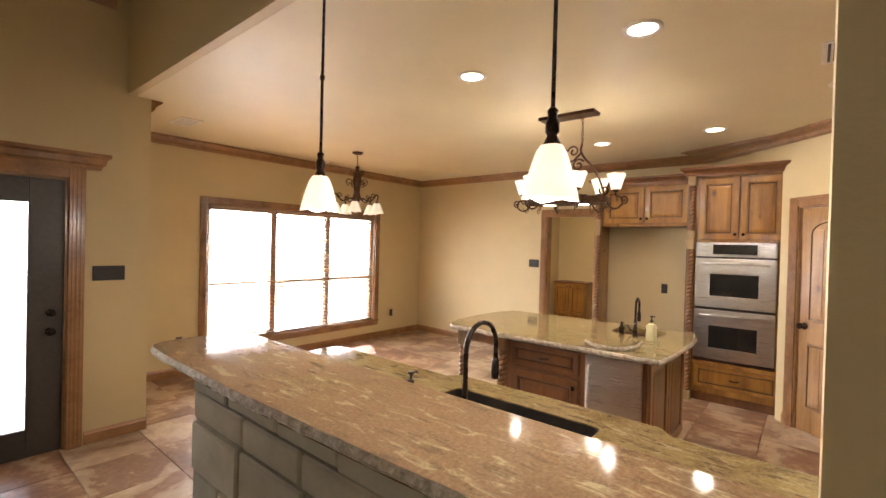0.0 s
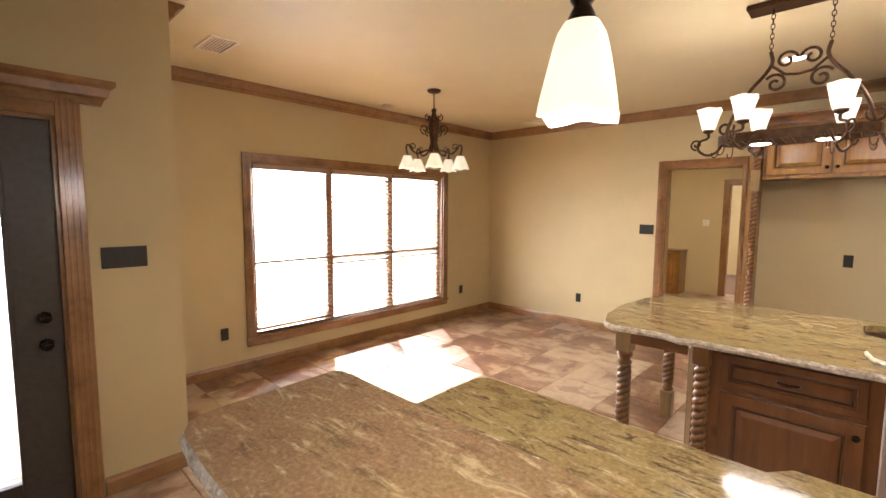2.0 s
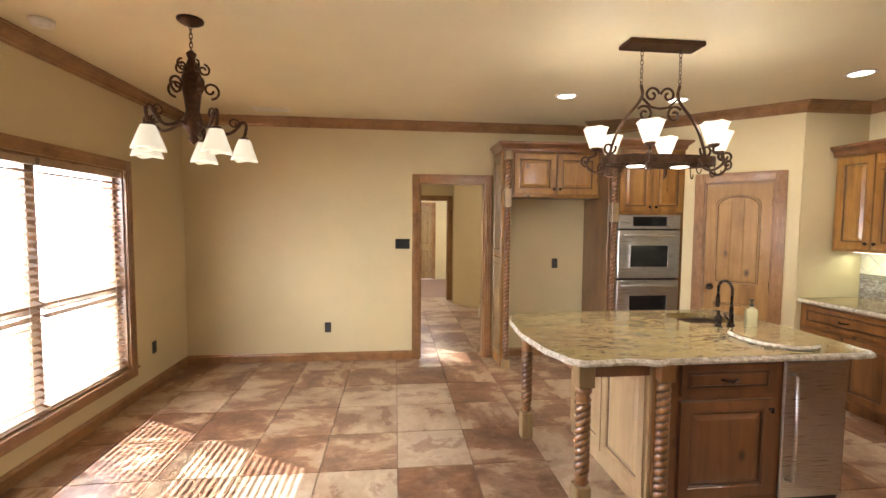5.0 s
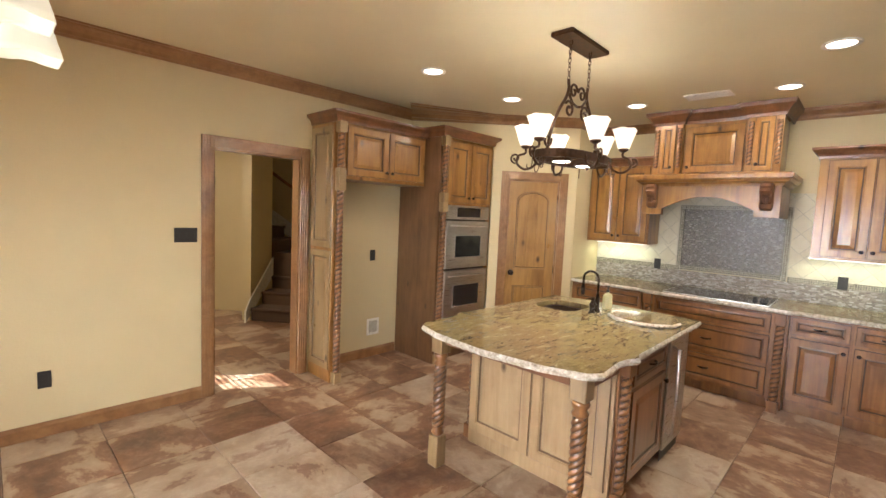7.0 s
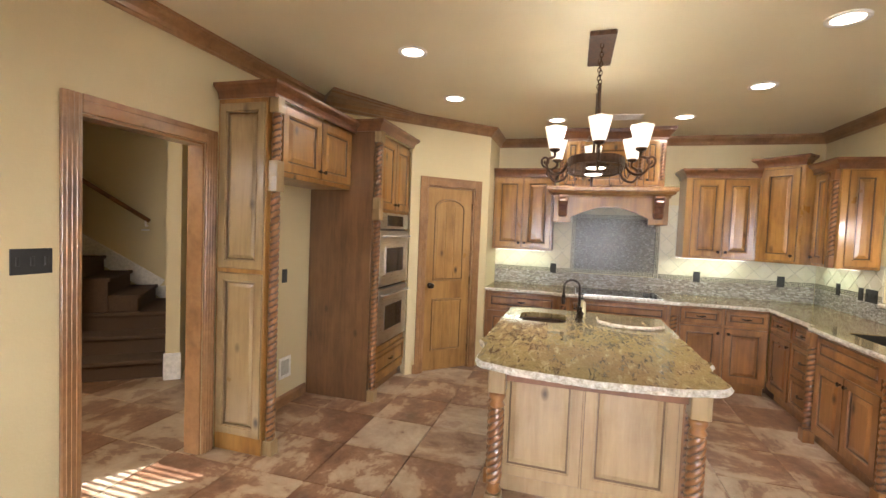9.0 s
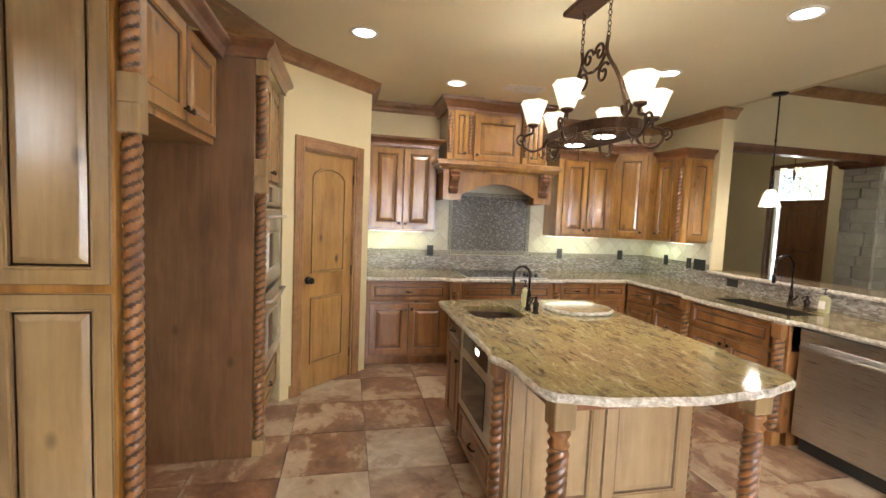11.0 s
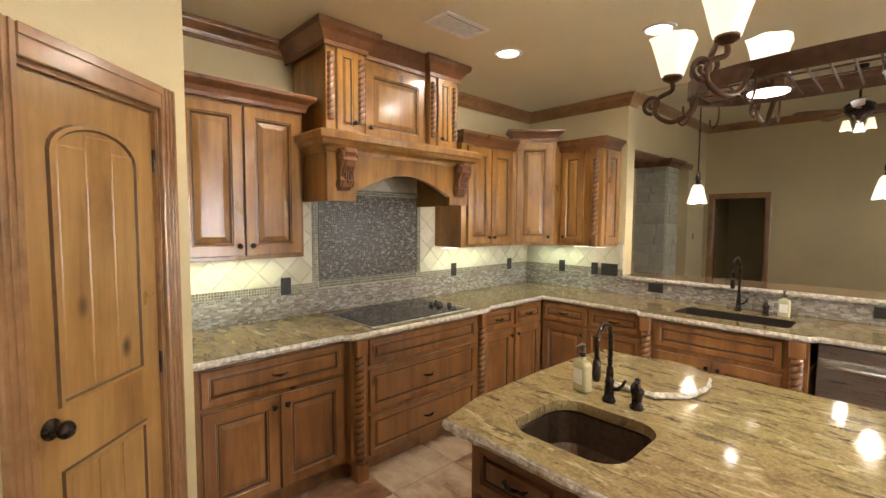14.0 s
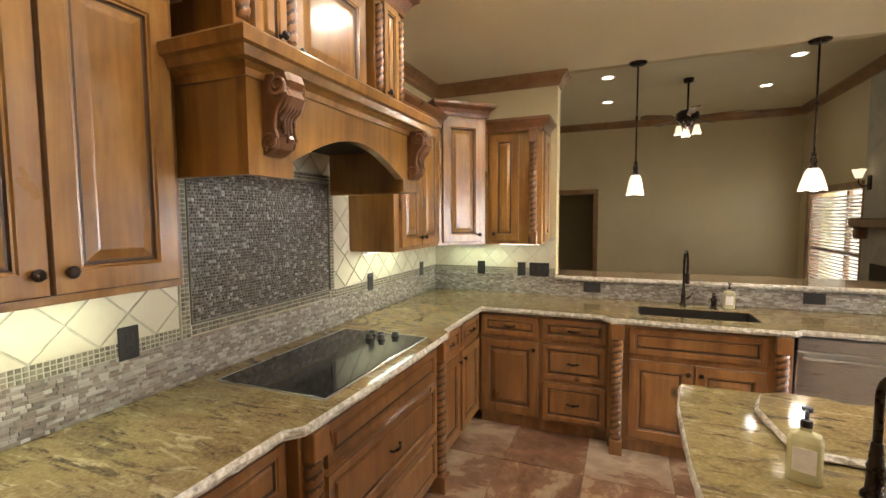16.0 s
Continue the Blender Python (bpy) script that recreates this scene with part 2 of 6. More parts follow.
SINK_DARK = plain("dark_composite_sink", (0.022, 0.017, 0.013), 0.5, 0, 60, 0.3)
OUTSIDE = glow("bright_haze", (1.0, 0.98, 0.95), 2.5, (0.6, 0.62, 0.6))
HAZE = glow("green_haze", (0.42, 0.46, 0.34), 0.08, (0.3, 0.34, 0.22))
GROUND = plain("dry_lawn", (0.50, 0.47, 0.36), 0.95, 0, 20, 0.3, 0.4)


def chip_stone(name, source, *colours, rough=0.3):
    """Small stone chips: each takes one tone of the list, with a fine mottle."""
    m = material(name, rough)
    n = Net(m)
    r = n.node("ShaderNodeObjectInfo").outputs["Random"] if source == "object" else n.node("ShaderNodeNewGeometry").outputs["Random Per Island"]
    tone = n.node("ShaderNodeValToRGB", Fac=r)
    tone.color_ramp.interpolation = "CONSTANT"
    e = tone.color_ramp.elements
    while len(e) < len(colours):
        e.new(0.5)
    for i, (el, c) in enumerate(zip(e, colours)):
        el.position, el.color = i / len(colours), (*c, 1)
    f = n.noise(n.coords(), 120, 4, 0.65)
    n.link(n.mix(n.ramp(f, (0.4, (0, 0, 0)), (0.65, (0.25, 0.25, 0.25))), tone.outputs[0], (0.40, 0.36, 0.29)), "Base Color")
    n.rough(f, rough - 0.12, rough + 0.2)
    n.bump(f, 0.3, 0.002)
    return m


STRIP_TONES = [(0.28, 0.245, 0.20), (0.20, 0.165, 0.13), (0.38, 0.35, 0.30), (0.25, 0.21, 0.165), (0.46, 0.43, 0.385), (0.16, 0.135, 0.11), (0.33, 0.30, 0.255), (0.23, 0.195, 0.155)]
STRIP = chip_stone("stone_strip_chip", "object", *STRIP_TONES)
STRIP_FAR = chip_stone("stone_strip_chips", "island", *STRIP_TONES)
CHIPS = chip_stone("dark_mosaic_chips", "island", (0.055, 0.047, 0.038), (0.10, 0.088, 0.07), (0.035, 0.03, 0.026), (0.14, 0.125, 0.105), (0.075, 0.062, 0.048), (0.21, 0.195, 0.17), (0.06, 0.055, 0.05), (0.115, 0.095, 0.07), (0.05, 0.04, 0.03), (0.33, 0.31, 0.28), rough=0.2)
BORDER = chip_stone("olive_border_chips", "island", (0.11, 0.095, 0.055), (0.16, 0.14, 0.085), (0.08, 0.068, 0.042), (0.21, 0.19, 0.125))
PENCIL = plain("olive_pencil_tile", (0.13, 0.115, 0.08), 0.35)
BED = plain("grey_grout", (0.21, 0.185, 0.15), 0.85)
BED_PALE = plain("cream_grout", (0.46, 0.43, 0.33), 0.85)

# ---- mesh helpers ----


def link_mesh(name, bm, mat, parent=None, label="", smooth=False):
    bmesh.ops.recalc_face_normals(bm, faces=bm.faces)
    me = bpy.data.meshes.new(name)
    bm.to_mesh(me)
    bm.free()
    for x in (mat if isinstance(mat, (list, tuple)) else [mat]):
        me.materials.append(x)
    if smooth:
        for p in me.polygons:
            p.use_smooth = True
    ob = new(name, me)
    ob.parent = parent
    if label:
        ob["label"] = label
    return ob


def part(name, bm, mat, parent, label="", smooth=False):
    return link_mesh(name, bm, mat, parent, label, smooth)


def structure(name, bm, mat, label, category, smooth=False):
    return tagged(link_mesh(name, bm, mat, None, "", smooth), label, category, kind="structure")


def thing(name, m, label, category, group=""):
    ob = new(name)
    ob.empty_display_size = 0.1
    ob.matrix_world = m
    return tagged(ob, label, category, group)


def quadstrip(bm, rings, close=True, caps=True):
    """Skins a list of vertex rings."""
    vs = [[bm.verts.new(p) for p in r] for r in rings]
    n = len(vs[0])
    for a, b in zip(vs, vs[1:]):
        for i in range(n if close else n - 1):
            j = (i + 1) % n
            bm.faces.new((a[i], a[j], b[j], b[i]))
    if caps and close:
        bm.faces.new(vs[0])
        bm.faces.new(vs[-1])
    return vs


def box(bm, x0, x1, y0, y1, z0, z1, bevel=0.0):
    x0, x1, y0, y1, z0, z1 = min(x0, x1), max(x0, x1), min(y0, y1), max(y0, y1), min(z0, z1), max(z0, z1)
    b = min(bevel, (x1 - x0) / 2.1, (y1 - y0) / 2.1, (z1 - z0) / 2.1)
    if b <= 0:
        quadstrip(bm, [[(x0, y0, z), (x1, y0, z), (x1, y1, z), (x0, y1, z)] for z in (z0, z1)])
        return
    def ring(d, z):
        return [(x0 + d, y0 + b, z), (x0 + b, y0 + d, z), (x1 - b, y0 + d, z), (x1 - d, y0 + b, z), (x1 - d, y1 - b, z), (x1 - b, y1 - d, z), (x0 + b, y1 - d, z), (x0 + d, y1 - b, z)]
    quadstrip(bm, [ring(b * 0.7, z0), ring(0, z0 + b), ring(0, z1 - b), ring(b * 0.7, z1)])


def one_box(name, dims, mat, parent, bevel=0.003, label=""):
    bm = bmesh.new()
    box(bm, *dims, bevel)
    return part(name, bm, mat, parent, label)


def prism(bm, pts, z0, z1):
    """An upright prism over a plan outline."""
    quadstrip(bm, [[(x, y, z) for x, y in pts] for z in (z0, z1)])


def lathe(bm, profile, seg=20, at=(0, 0, 0)):
    quadstrip(bm, [[(at[0] + r * math.cos(2 * math.pi * i / seg), at[1] + r * math.sin(2 * math.pi * i / seg), at[2] + z) for i in range(seg)] for r, z in profile])


def tube(bm, pts, r, seg=8, closed=False):
    """A round bar along a line of points; r may be a list."""
    pts = [Vector(p) for p in pts]
    rings, up = [], Vector((0, 0, 1))
    prev = None
    for i, p in enumerate(pts):
        d = (pts[(i + 1) % len(pts)] - pts[i - 1]) if closed else (pts[min(i + 1, len(pts) - 1)] - pts[max(i - 1, 0)])
        d.normalize()
        if prev is None:
            u = d.cross(up if abs(d.z) < 0.9 else Vector((1, 0, 0))).normalized()
        else:
            u = (prev - d * prev.dot(d)).normalized()
        prev = u
        v = d.cross(u)
        q = r[i] if isinstance(r, (list, tuple)) else r
        rings.append([tuple(p + q * (math.cos(2 * math.pi * k / seg) * u + math.sin(2 * math.pi * k / seg) * v)) for k in range(seg)])
    if closed:
        rings.append(rings[0])
    quadstrip(bm, rings, caps=not closed)


def eased(pts, n=5):
    """A smooth curve through points, for bent bars."""
    p = [Vector(q) for q in pts]
    p = [p[0] * 2 - p[1]] + p + [p[-1] * 2 - p[-2]]
    out = []
    for i in range(1, len(p) - 2):
        a, b, c, d = p[i - 1:i + 3]
        for k in range(n):
            t = k / n
            out.append(0.5 * (2 * b + (c - a) * t + (2 * a - 5 * b + 4 * c - d) * t * t + (3 * b - a - 3 * c + d) * t ** 3))
    return out + [p[-2]]


def spiral(cx, cz, r0, r1, a0, turns, n=22):
    return [(cx + (r0 + (r1 - r0) * k / n) * math.cos(a0 + turns * 2 * math.pi * k / n), cz + (r0 + (r1 - r0) * k / n) * math.sin(a0 + turns * 2 * math.pi * k / n)) for k in range(n + 1)]


def rope(bm, x, y, z0, z1, r, lobes=2, pitch=0.042, seg=20):
    """A turned rope-twist shaft; the faces in its grooves take the second material."""
    n = max(8, int((z1 - z0) / 0.0065))
    rings, deep = [], []
    for k in range(n + 1):
        z = z0 + (z1 - z0) * k / n
        e = min(1.0, min(k, n - k) / 3)
        ring, low = [], []
        for i in range(seg):
            a = 2 * math.pi * i / seg
            c = abs(math.cos(lobes * 0.5 * (a - 2 * math.pi * (z - z0) / (pitch * lobes))))
            q = r * (0.84 + e * (0.30 * c ** 0.7 - 0.14))
            ring.append((x + q * math.cos(a), y + q * math.sin(a), z))
            low.append(c < 0.42)
        rings.append(ring)
        deep.append(low)
    had = len(bm.faces)
    quadstrip(bm, rings)
    bm.faces.ensure_lookup_table()
    for k in range(n):
        for i in range(seg):
            j = (i + 1) % seg
            if deep[k][i] + deep[k][j] + deep[k + 1][i] + deep[k + 1][j] >= 2:
                bm.faces[had + k * seg + i].material_index = 1


def moulding(bm, path, profile, closed=False):
    """Sweeps a profile of (out, up) along a plan path; out is to the right of the way."""
    pts = [Vector((p[0], p[1])) for p in path]
    n = len(pts)
    rings = []
    for i, p in enumerate(pts):
        d0 = (p - pts[i - 1]).normalized() if (i > 0 or closed) else None
        d1 = (pts[(i + 1) % n] - p).normalized() if (i < n - 1 or closed) else None
        d0, d1 = d0 or d1, d1 or d0
        n0, n1 = Vector((d0.y, -d0.x)), Vector((d1.y, -d1.x))
        m = (n0 + n1)
        m = m / max(0.2, m.dot(n0)) if m.length > 1e-6 else n0
        rings.append([(p.x + m.x * o, p.y + m.y * o, u) for o, u in profile])
    if closed:
        rings.append(rings[0])
    quadstrip(bm, rings, caps=not closed)


def crown(z, h=0.10, d=0.085):
    return [(0, z - h), (d * 0.12, z - h), (d * 0.2, z - h * 0.86), (d * 0.3, z - h * 0.82), (d * 0.38, z - h * 0.6), (d * 0.62, z - h * 0.34),
            (d * 0.84, z - h * 0.24), (d * 0.88, z - h * 0.14), (d, z - h * 0.12), (d, z), (0, z)]


BASEBOARD = [(0, 0), (0.014, 0), (0.016, 0.075), (0.010, 0.088), (0.006, 0.10), (0, 0.10)]


def raised_panel(bm, x0, x1, z0, z1, t=0.02, rail=0.055, arch=0.0, y=0.0):
    """A framed raised-panel front with its face at y - t."""
    def outline(i, a=0.0):
        p = [(x0 + i, z0 + i), (x1 - i, z0 + i), (x1 - i, z1 - i - a)]
        if arch:
            c, w = (x0 + x1) / 2, (x1 - x0) / 2 - i
            p += [(c + w * math.cos(k * math.pi / 12), z1 - i - a + a * math.sin(k * math.pi / 12)) for k in range(1, 12)]
        return p + [(x0 + i, z1 - i - a)]
    r = min(rail, (x1 - x0) * 0.22, (z1 - z0) * 0.27)
    steps = [(0, 0, 0), (0, t - 0.003, 0), (0.003, t, 0), (r, t, arch), (r + 0.004, t - 0.006, arch), (r + 0.010, t - 0.005, arch), (r + 0.014, t - 0.012, arch),
             (r + 0.020, t - 0.012, arch), (r + min(0.045, r * 0.8), t - 0.003, arch), (r + min(0.050, r * 0.9), t - 0.002, arch)]
    had = len(bm.faces)
    vs = quadstrip(bm, [[(x, y - d, z) for x, z in outline(i, a)] for i, d, a in steps])
    per = len(vs[0])
    bm.faces.ensure_lookup_table()
    for lo in (1, 5, 6):
        for k in range(had + lo * per, had + (lo + 1) * per):
            bm.faces[k].material_index = 1


def knob(parent, x, z, y=-0.02, pull=False):
    bm = bmesh.new()
    if pull:
        tube(bm, [(x - 0.042, y, z), (x - 0.038, y - 0.018, z), (x, y - 0.026, z - 0.004), (x + 0.038, y - 0.018, z), (x + 0.042, y, z)], [0.006, 0.006, 0.009, 0.006, 0.006], 8)
        lathe(bm, [(0.001, 0), (0.012, 0.002), (0.010, 0.006), (0.001, 0.008)], 8, (x, y - 0.02, z - 0.006))
        return part("pull", bm, BRONZE, parent, "dark bronze cup pull", True)
    rings = [[(x + r * math.cos(a), y - d, z + r * math.sin(a)) for a in [2 * math.pi * i / 12 for i in range(12)]]
             for r, d in ((0.011, 0), (0.006, 0.004), (0.006, 0.012), (0.015, 0.018), (0.016, 0.024), (0.010, 0.029), (0.002, 0.030))]
    quadstrip(bm, rings)
    return part("knob", bm, BRONZE, parent, "round dark bronze knob", True)


def front(parent, kind, x0, x1, z0, z1, side="r", mat=None, low=True, y=0.0):
    """A door or drawer front with its hardware. side: where the knob sits."""
    bm = bmesh.new()
    raised_panel(bm, x0 + 0.004, x1 - 0.004, z0 + 0.004, z1 - 0.004, 0.02, 0.058 if kind == "door" else 0.032, y=y)
    ob = part("cabinet_door" if kind == "door" else "drawer_front", bm, [mat or ALDER, GLAZE], parent)
    if kind == "drawer":
        knob(ob, (x0 + x1) / 2, (z0 + z1) / 2, y - 0.016, pull=True)
    elif kind == "door":
        knob(ob, x1 - 0.035 if side == "r" else x0 + 0.035, z0 + 0.06 if not low else z1 - 0.06, y - 0.018)
    return ob


def rope_post(parent, x, y, z0, z1, r=0.034, block=None):
    """A corner post: plain blocks with a rope-twist shaft between."""
    bm = bmesh.new()
    rope(bm, x, y, z0 + 0.10, z1 - 0.10, r)
    part("rope_shaft", bm, [ALDER_BASE, GLAZE], parent, "rope-twist turned shaft", True)
    for a, b in ((z0, z0 + 0.10), (z1 - 0.10, z1)):
        bm = bmesh.new()
        box(bm, x - r - 0.004, x + r + 0.004, y - r - 0.004, y + r + 0.004, a, b, 0.004)
        part("post_block", bm, block or ALDER_BASE, parent)


def cabinet(name, label, m, w, z0, z1, depth, fronts, group="", kick=False, mat=None, category="cabinet", low=True):
    """A cabinet whose face lies at local y = 0 and looks towards -y."""
    ob = thing(name, m, label, category, group)
    bm = bmesh.new()
    box(bm, 0, w, 0.0, depth, z0 + (0.10 if kick else 0), z1, 0.002)
    if kick:
        box(bm, 0.002, w - 0.002, 0.06, depth, z0, z0 + 0.10)
    part("body", bm, mat or ALDER, ob)
    for f in fronts:
        kind, a, b, c, d = f[:5]
        front(ob, kind, a, b, c, d, f[5] if len(f) > 5 else "r", mat, low)
    return ob

# ---- the large structure ----
XW, XE, YN, YS, ZC, ZL = -5.67, 1.065, 6.0, 1.13, 2.74, 3.5
XJ = -3.5       # the fireplace wall
XD = -4.3       # the living room's wall with the patio door
YF = -5.0       # the far wall of living room and entry


def wall_box(bm, x0, x1, y0, y1, z0, z1):
    box(bm, x0, x1, y0, y1, z0, z1)


def wall_with_holes(bm, axis, at, thick, a0, a1, z0, z1, holes):
    """A wall in the plane axis = at; holes are (a0, a1, z0, z1) right through it."""
    def put(p, q, r, s):
        if q - p > 1e-4 and s - r > 1e-4:
            if axis == "x":
                box(bm, at, at + thick, p, q, r, s)
            else:
                box(bm, p, q, at, at + thick, r, s)
    cur = a0
    for h0, h1, hz0, hz1 in sorted(holes):
        put(cur, h0, z0, z1)
        put(h0, h1, z0, hz0)
        put(h0, h1, hz1, z1)
        cur = h1
    put(cur, a1, z0, z1)


WIN = (2.25, 4.92, 0.31, 2.02)
bm = bmesh.new()
wall_with_holes(bm, "x", XW, -0.16, 1.11, YN + 0.12, 0, ZC, [WIN])
structure("wall_west", bm, WALL, "tan painted wall with a wide triple window", "wall")
bm = bmesh.new()
wall_with_holes(bm, "y", YN, 0.12, XW, 1.25, 0, ZC, [(-3.09, -2.33, 0, 2.06)])
structure("wall_north", bm, WALL, "tan painted wall with a cased doorway", "wall")
bm = bmesh.new()
wall_with_holes(bm, "x", XE, 0.16, 1.0, YN, 0, ZC, [])
structure("wall_east", bm, WALL, "tan painted wall behind the range", "wall")
bm = bmesh.new()
box(bm, -0.035, XE, YS - 0.15, YS, 0, ZC)
structure("wall_stub", bm, WALL, "short tan wall at the end of the bar", "wall")
bm = bmesh.new()
box(bm, XD + 0.002, XE + 0.16, YS - 0.06, YS, ZC - 0.001, ZL)
structure("header_wall", bm, WALL, "tan header where the living room ceiling steps up", "wall")
bm = bmesh.new()
box(bm, XW - 0.16, XD - 0.16, 1.11, 1.235, 0, ZL)
structure("wall_nook", bm, WALL, "tan return wall of the dining nook", "wall")
bm = bmesh.new()
wall_with_holes(bm, "x", XD, -0.16, -0.9, 1.235, 0, ZL, [(-0.22, 0.71, 0, 2.02)])
structure("wall_living_west", bm, WALL, "tan living room wall with a patio door", "wall")
bm = bmesh.new()
wall_with_holes(bm, "x", XJ, -0.16, YF, -0.9, 0, ZL, [(-4.55, -2.70, 0.45, 1.95)])
box(bm, XD, XJ - 0.16, -1.06, -0.9, 0, ZL)
structure("wall_fireplace", bm, WALL, "tan fireplace wall with a window", "wall")
bm = bmesh.new()
wall_with_holes(bm, "y", YF, -0.16, XD - 0.16, 6.2, 0, ZL, [(0.05, 0.92, 0, 2.06), (1.5, 2.28, 0, 2.06), (3.55, 4.75, 0, 2.95)])
structure("wall_south", bm, WALL, "tan far wall of living room and entry", "wall")
bm = bmesh.new()
box(bm, 1.1, 1.3, YF, -4.05, 0, ZL)
box(bm, 1.1, 1.3, -4.05, 1.0, 2.62, ZL)
structure("wall_colonnade", bm, WALL, "tan wall with a wide opening to the entry", "wall")
bm = bmesh.new()
box(bm, 6.04, 6.2, YF, 1.1, 0, ZL)
box(bm, 1.23, 6.2, 1.0, 1.16, 0, ZL)
structure("wall_entry", bm, WALL, "tan entry wall", "wall")
# pantry corner
bm = bmesh.new()
PW, PD0, PD1, PH = 0.976, 0.195, 0.785, 2.03
for a, b, z0, z1 in ((0, PD0, 0, ZC), (PD1, PW, 0, ZC), (PD0, PD1, PH, ZC)):
    box(bm, a, b, 0, 0.12, z0, z1)
box(bm, -0.95, 0, 0, 0.12, 2.40, ZC)
pw = structure("wall_pantry", bm, WALL, "tan angled pantry wall", "wall")
pw.matrix_world = pose(-0.30, 5.33, 0, 0, 0, -45)
bm = bmesh.new()
box(bm, 0.40, XE, 4.64, 4.76, 0, ZC)
structure("wall_return", bm, WALL, "tan return wall beside the range counter", "wall")
bm = bmesh.new()
box(bm, -0.4, 1.06, 5.99, 5.999, 0, ZC)
structure("wall_pantry_back", bm, WALL, "tan wall inside the pantry", "wall")
# hall beyond the doorway
bm = bmesh.new()
wall_with_holes(bm, "x", -4.72, -0.12, YN + 0.12, 10.0, 0, ZC, [(7.08, 7.62, 1.85, 2.5)])
structure("wall_hall_west", bm, WALL, "tan hall wall", "wall")
bm = bmesh.new()
wall_with_holes(bm, "y", 9.88, 0.12, -4.84, -1.75, 0, ZC, [(-3.2, -2.3, 0, 2.05)])
structure("wall_hall_north", bm, WALL, "tan hall wall with a second doorway", "wall")
bm = bmesh.new()
box(bm, 0.55, 0.67, YN + 0.12, 9.88, 0, ZC)
structure("wall_hall_east", bm, WALL, "tan hall wall beside the stairs", "wall")
bm = bmesh.new()
box(bm, -4.0, -3.88, 10.0, 13.2, 0, ZC)
box(bm, -1.6, -1.48, 10.0, 13.2, 0, ZC)
wall_with_holes(bm, "y", 13.2, 0.12, -4.0, -1.48, 0, ZC, [(-3.16, -2.34, 0, 2.05)])
structure("wall_back_room", bm, WALL, "pale wall of the room past the hall", "wall")

bm = bmesh.new()
box(bm, XW - 0.16, XE + 0.16, YS + 0.002, YN + 0.12, ZC, ZC + 0.05)
box(bm, -4.84, XE + 0.16, YN + 0.12, 13.4, ZC, ZC + 0.05)
structure("ceiling", bm, CEIL, "tan textured kitchen ceiling", "ceiling")
bm = bmesh.new()
box(bm, XD - 0.16, 6.2, YF - 0.16, YS, ZL, ZL + 0.05)
structure("ceiling_living", bm, CEIL, "tan raised living room ceiling", "ceiling")
bm = bmesh.new()
box(bm, XW - 0.16, 6.2, YF - 0.16, 13.4, -0.2, -0.012)
floor = structure("floor", bm, GROUT, "brown slate-look tile floor", "floor")
bm = bmesh.new()
box(bm, -200, 200, -200, 200, -0.5, -0.25)
structure("ground", bm, GROUND, "dry lawn outside", "ground")
bm = bmesh.new()
box(bm, -26.1, -26, -60, 140, -0.2, 6)
structure("backdrop", bm, OUTSIDE, "bright hazy distance outside the windows", "backdrop")
bm = bmesh.new()
box(bm, -10, 14, -17.1, -17, -0.2, 6)
structure("backdrop", bm, HAZE, "green hazy distance outside the front door", "backdrop")

# unseen slab added to shade the patio door and the living room window
bm = bmesh.new()
box(bm, -8.0, XD - 0.165, -1.06, 1.1, 2.75, 2.85)
box(bm, -8.0, XJ - 0.165, YF - 0.16, -1.065, 2.75, 2.85)
structure("porch_roof", bm, WHITE, "unseen flat slab added to keep sun off the living room window", "roof")

# dark passage behind the living room opening
bm = bmesh.new()
box(bm, -0.3, -0.2, -7.2, YF - 0.162, 0, ZC)
box(bm, 1.2, 1.3, -7.2, YF - 0.162, 0, ZC)
box(bm, -0.3, 1.3, -7.3, -7.2, 0, ZC)
box(bm, -0.3, 1.3, -7.3, YF - 0.162, ZC, ZC + 0.05)
box(bm, -0.3, 1.3, -7.3, YF - 0.162, -0.1, -0.01)
structure("wall_passage", bm, WALL, "tan walls of a dark passage", "wall")

# crown mouldings and baseboards
bm = bmesh.new()
moulding(bm, [(XD + 0.0, 1.235), (XW, 1.235), (XW, YN), (-0.97, YN)], crown(ZC))
structure("trim_crown_dining", bm, TRIM, "stained wood crown moulding", "trim")
bm = bmesh.new()
moulding(bm, [(-0.97, YN), (-0.30 - 0.67, YN), (-0.30, 5.33), (0.39, 4.64), (XE, 4.64), (XE, YS), (-0.035, YS), (-0.035, YS - 0.15)], crown(ZC))
structure("trim_crown_kitchen", bm, TRIM, "stained wood crown moulding", "trim")
bm = bmesh.new()
moulding(bm, [(XE + 0.03, YS - 0.15), (1.1, YS - 0.15), (1.1, YF), (XJ, YF), (XJ, -0.9), (XD, -0.9), (XD, YS - 0.15)][::-1], [(-o, u) for o, u in crown(ZL, 0.13, 0.10)])
structure("trim_crown_living", bm, TRIM, "dark stained crown moulding of the living room", "trim")
bm = bmesh.new()
moulding(bm, [(XD, 0.82), (XD, 1.235)], BASEBOARD)
moulding(bm, [(XW, 1.235), (XW, YN), (-3.18, YN)], BASEBOARD)
moulding(bm, [(-2.14, YN), (-1.13, YN)], BASEBOARD)
structure("baseboard", bm, TRIM, "stained wood baseboard", "baseboard")
bm = bmesh.new()
moulding(bm, [(-0.24, 5.27), (-0.19, 5.22)], BASEBOARD)
moulding(bm, [(XJ, YF), (0.0, YF)], [(-o, u) for o, u in BASEBOARD])
structure("baseboard", bm, TRIM, "stained wood baseboard", "baseboard")


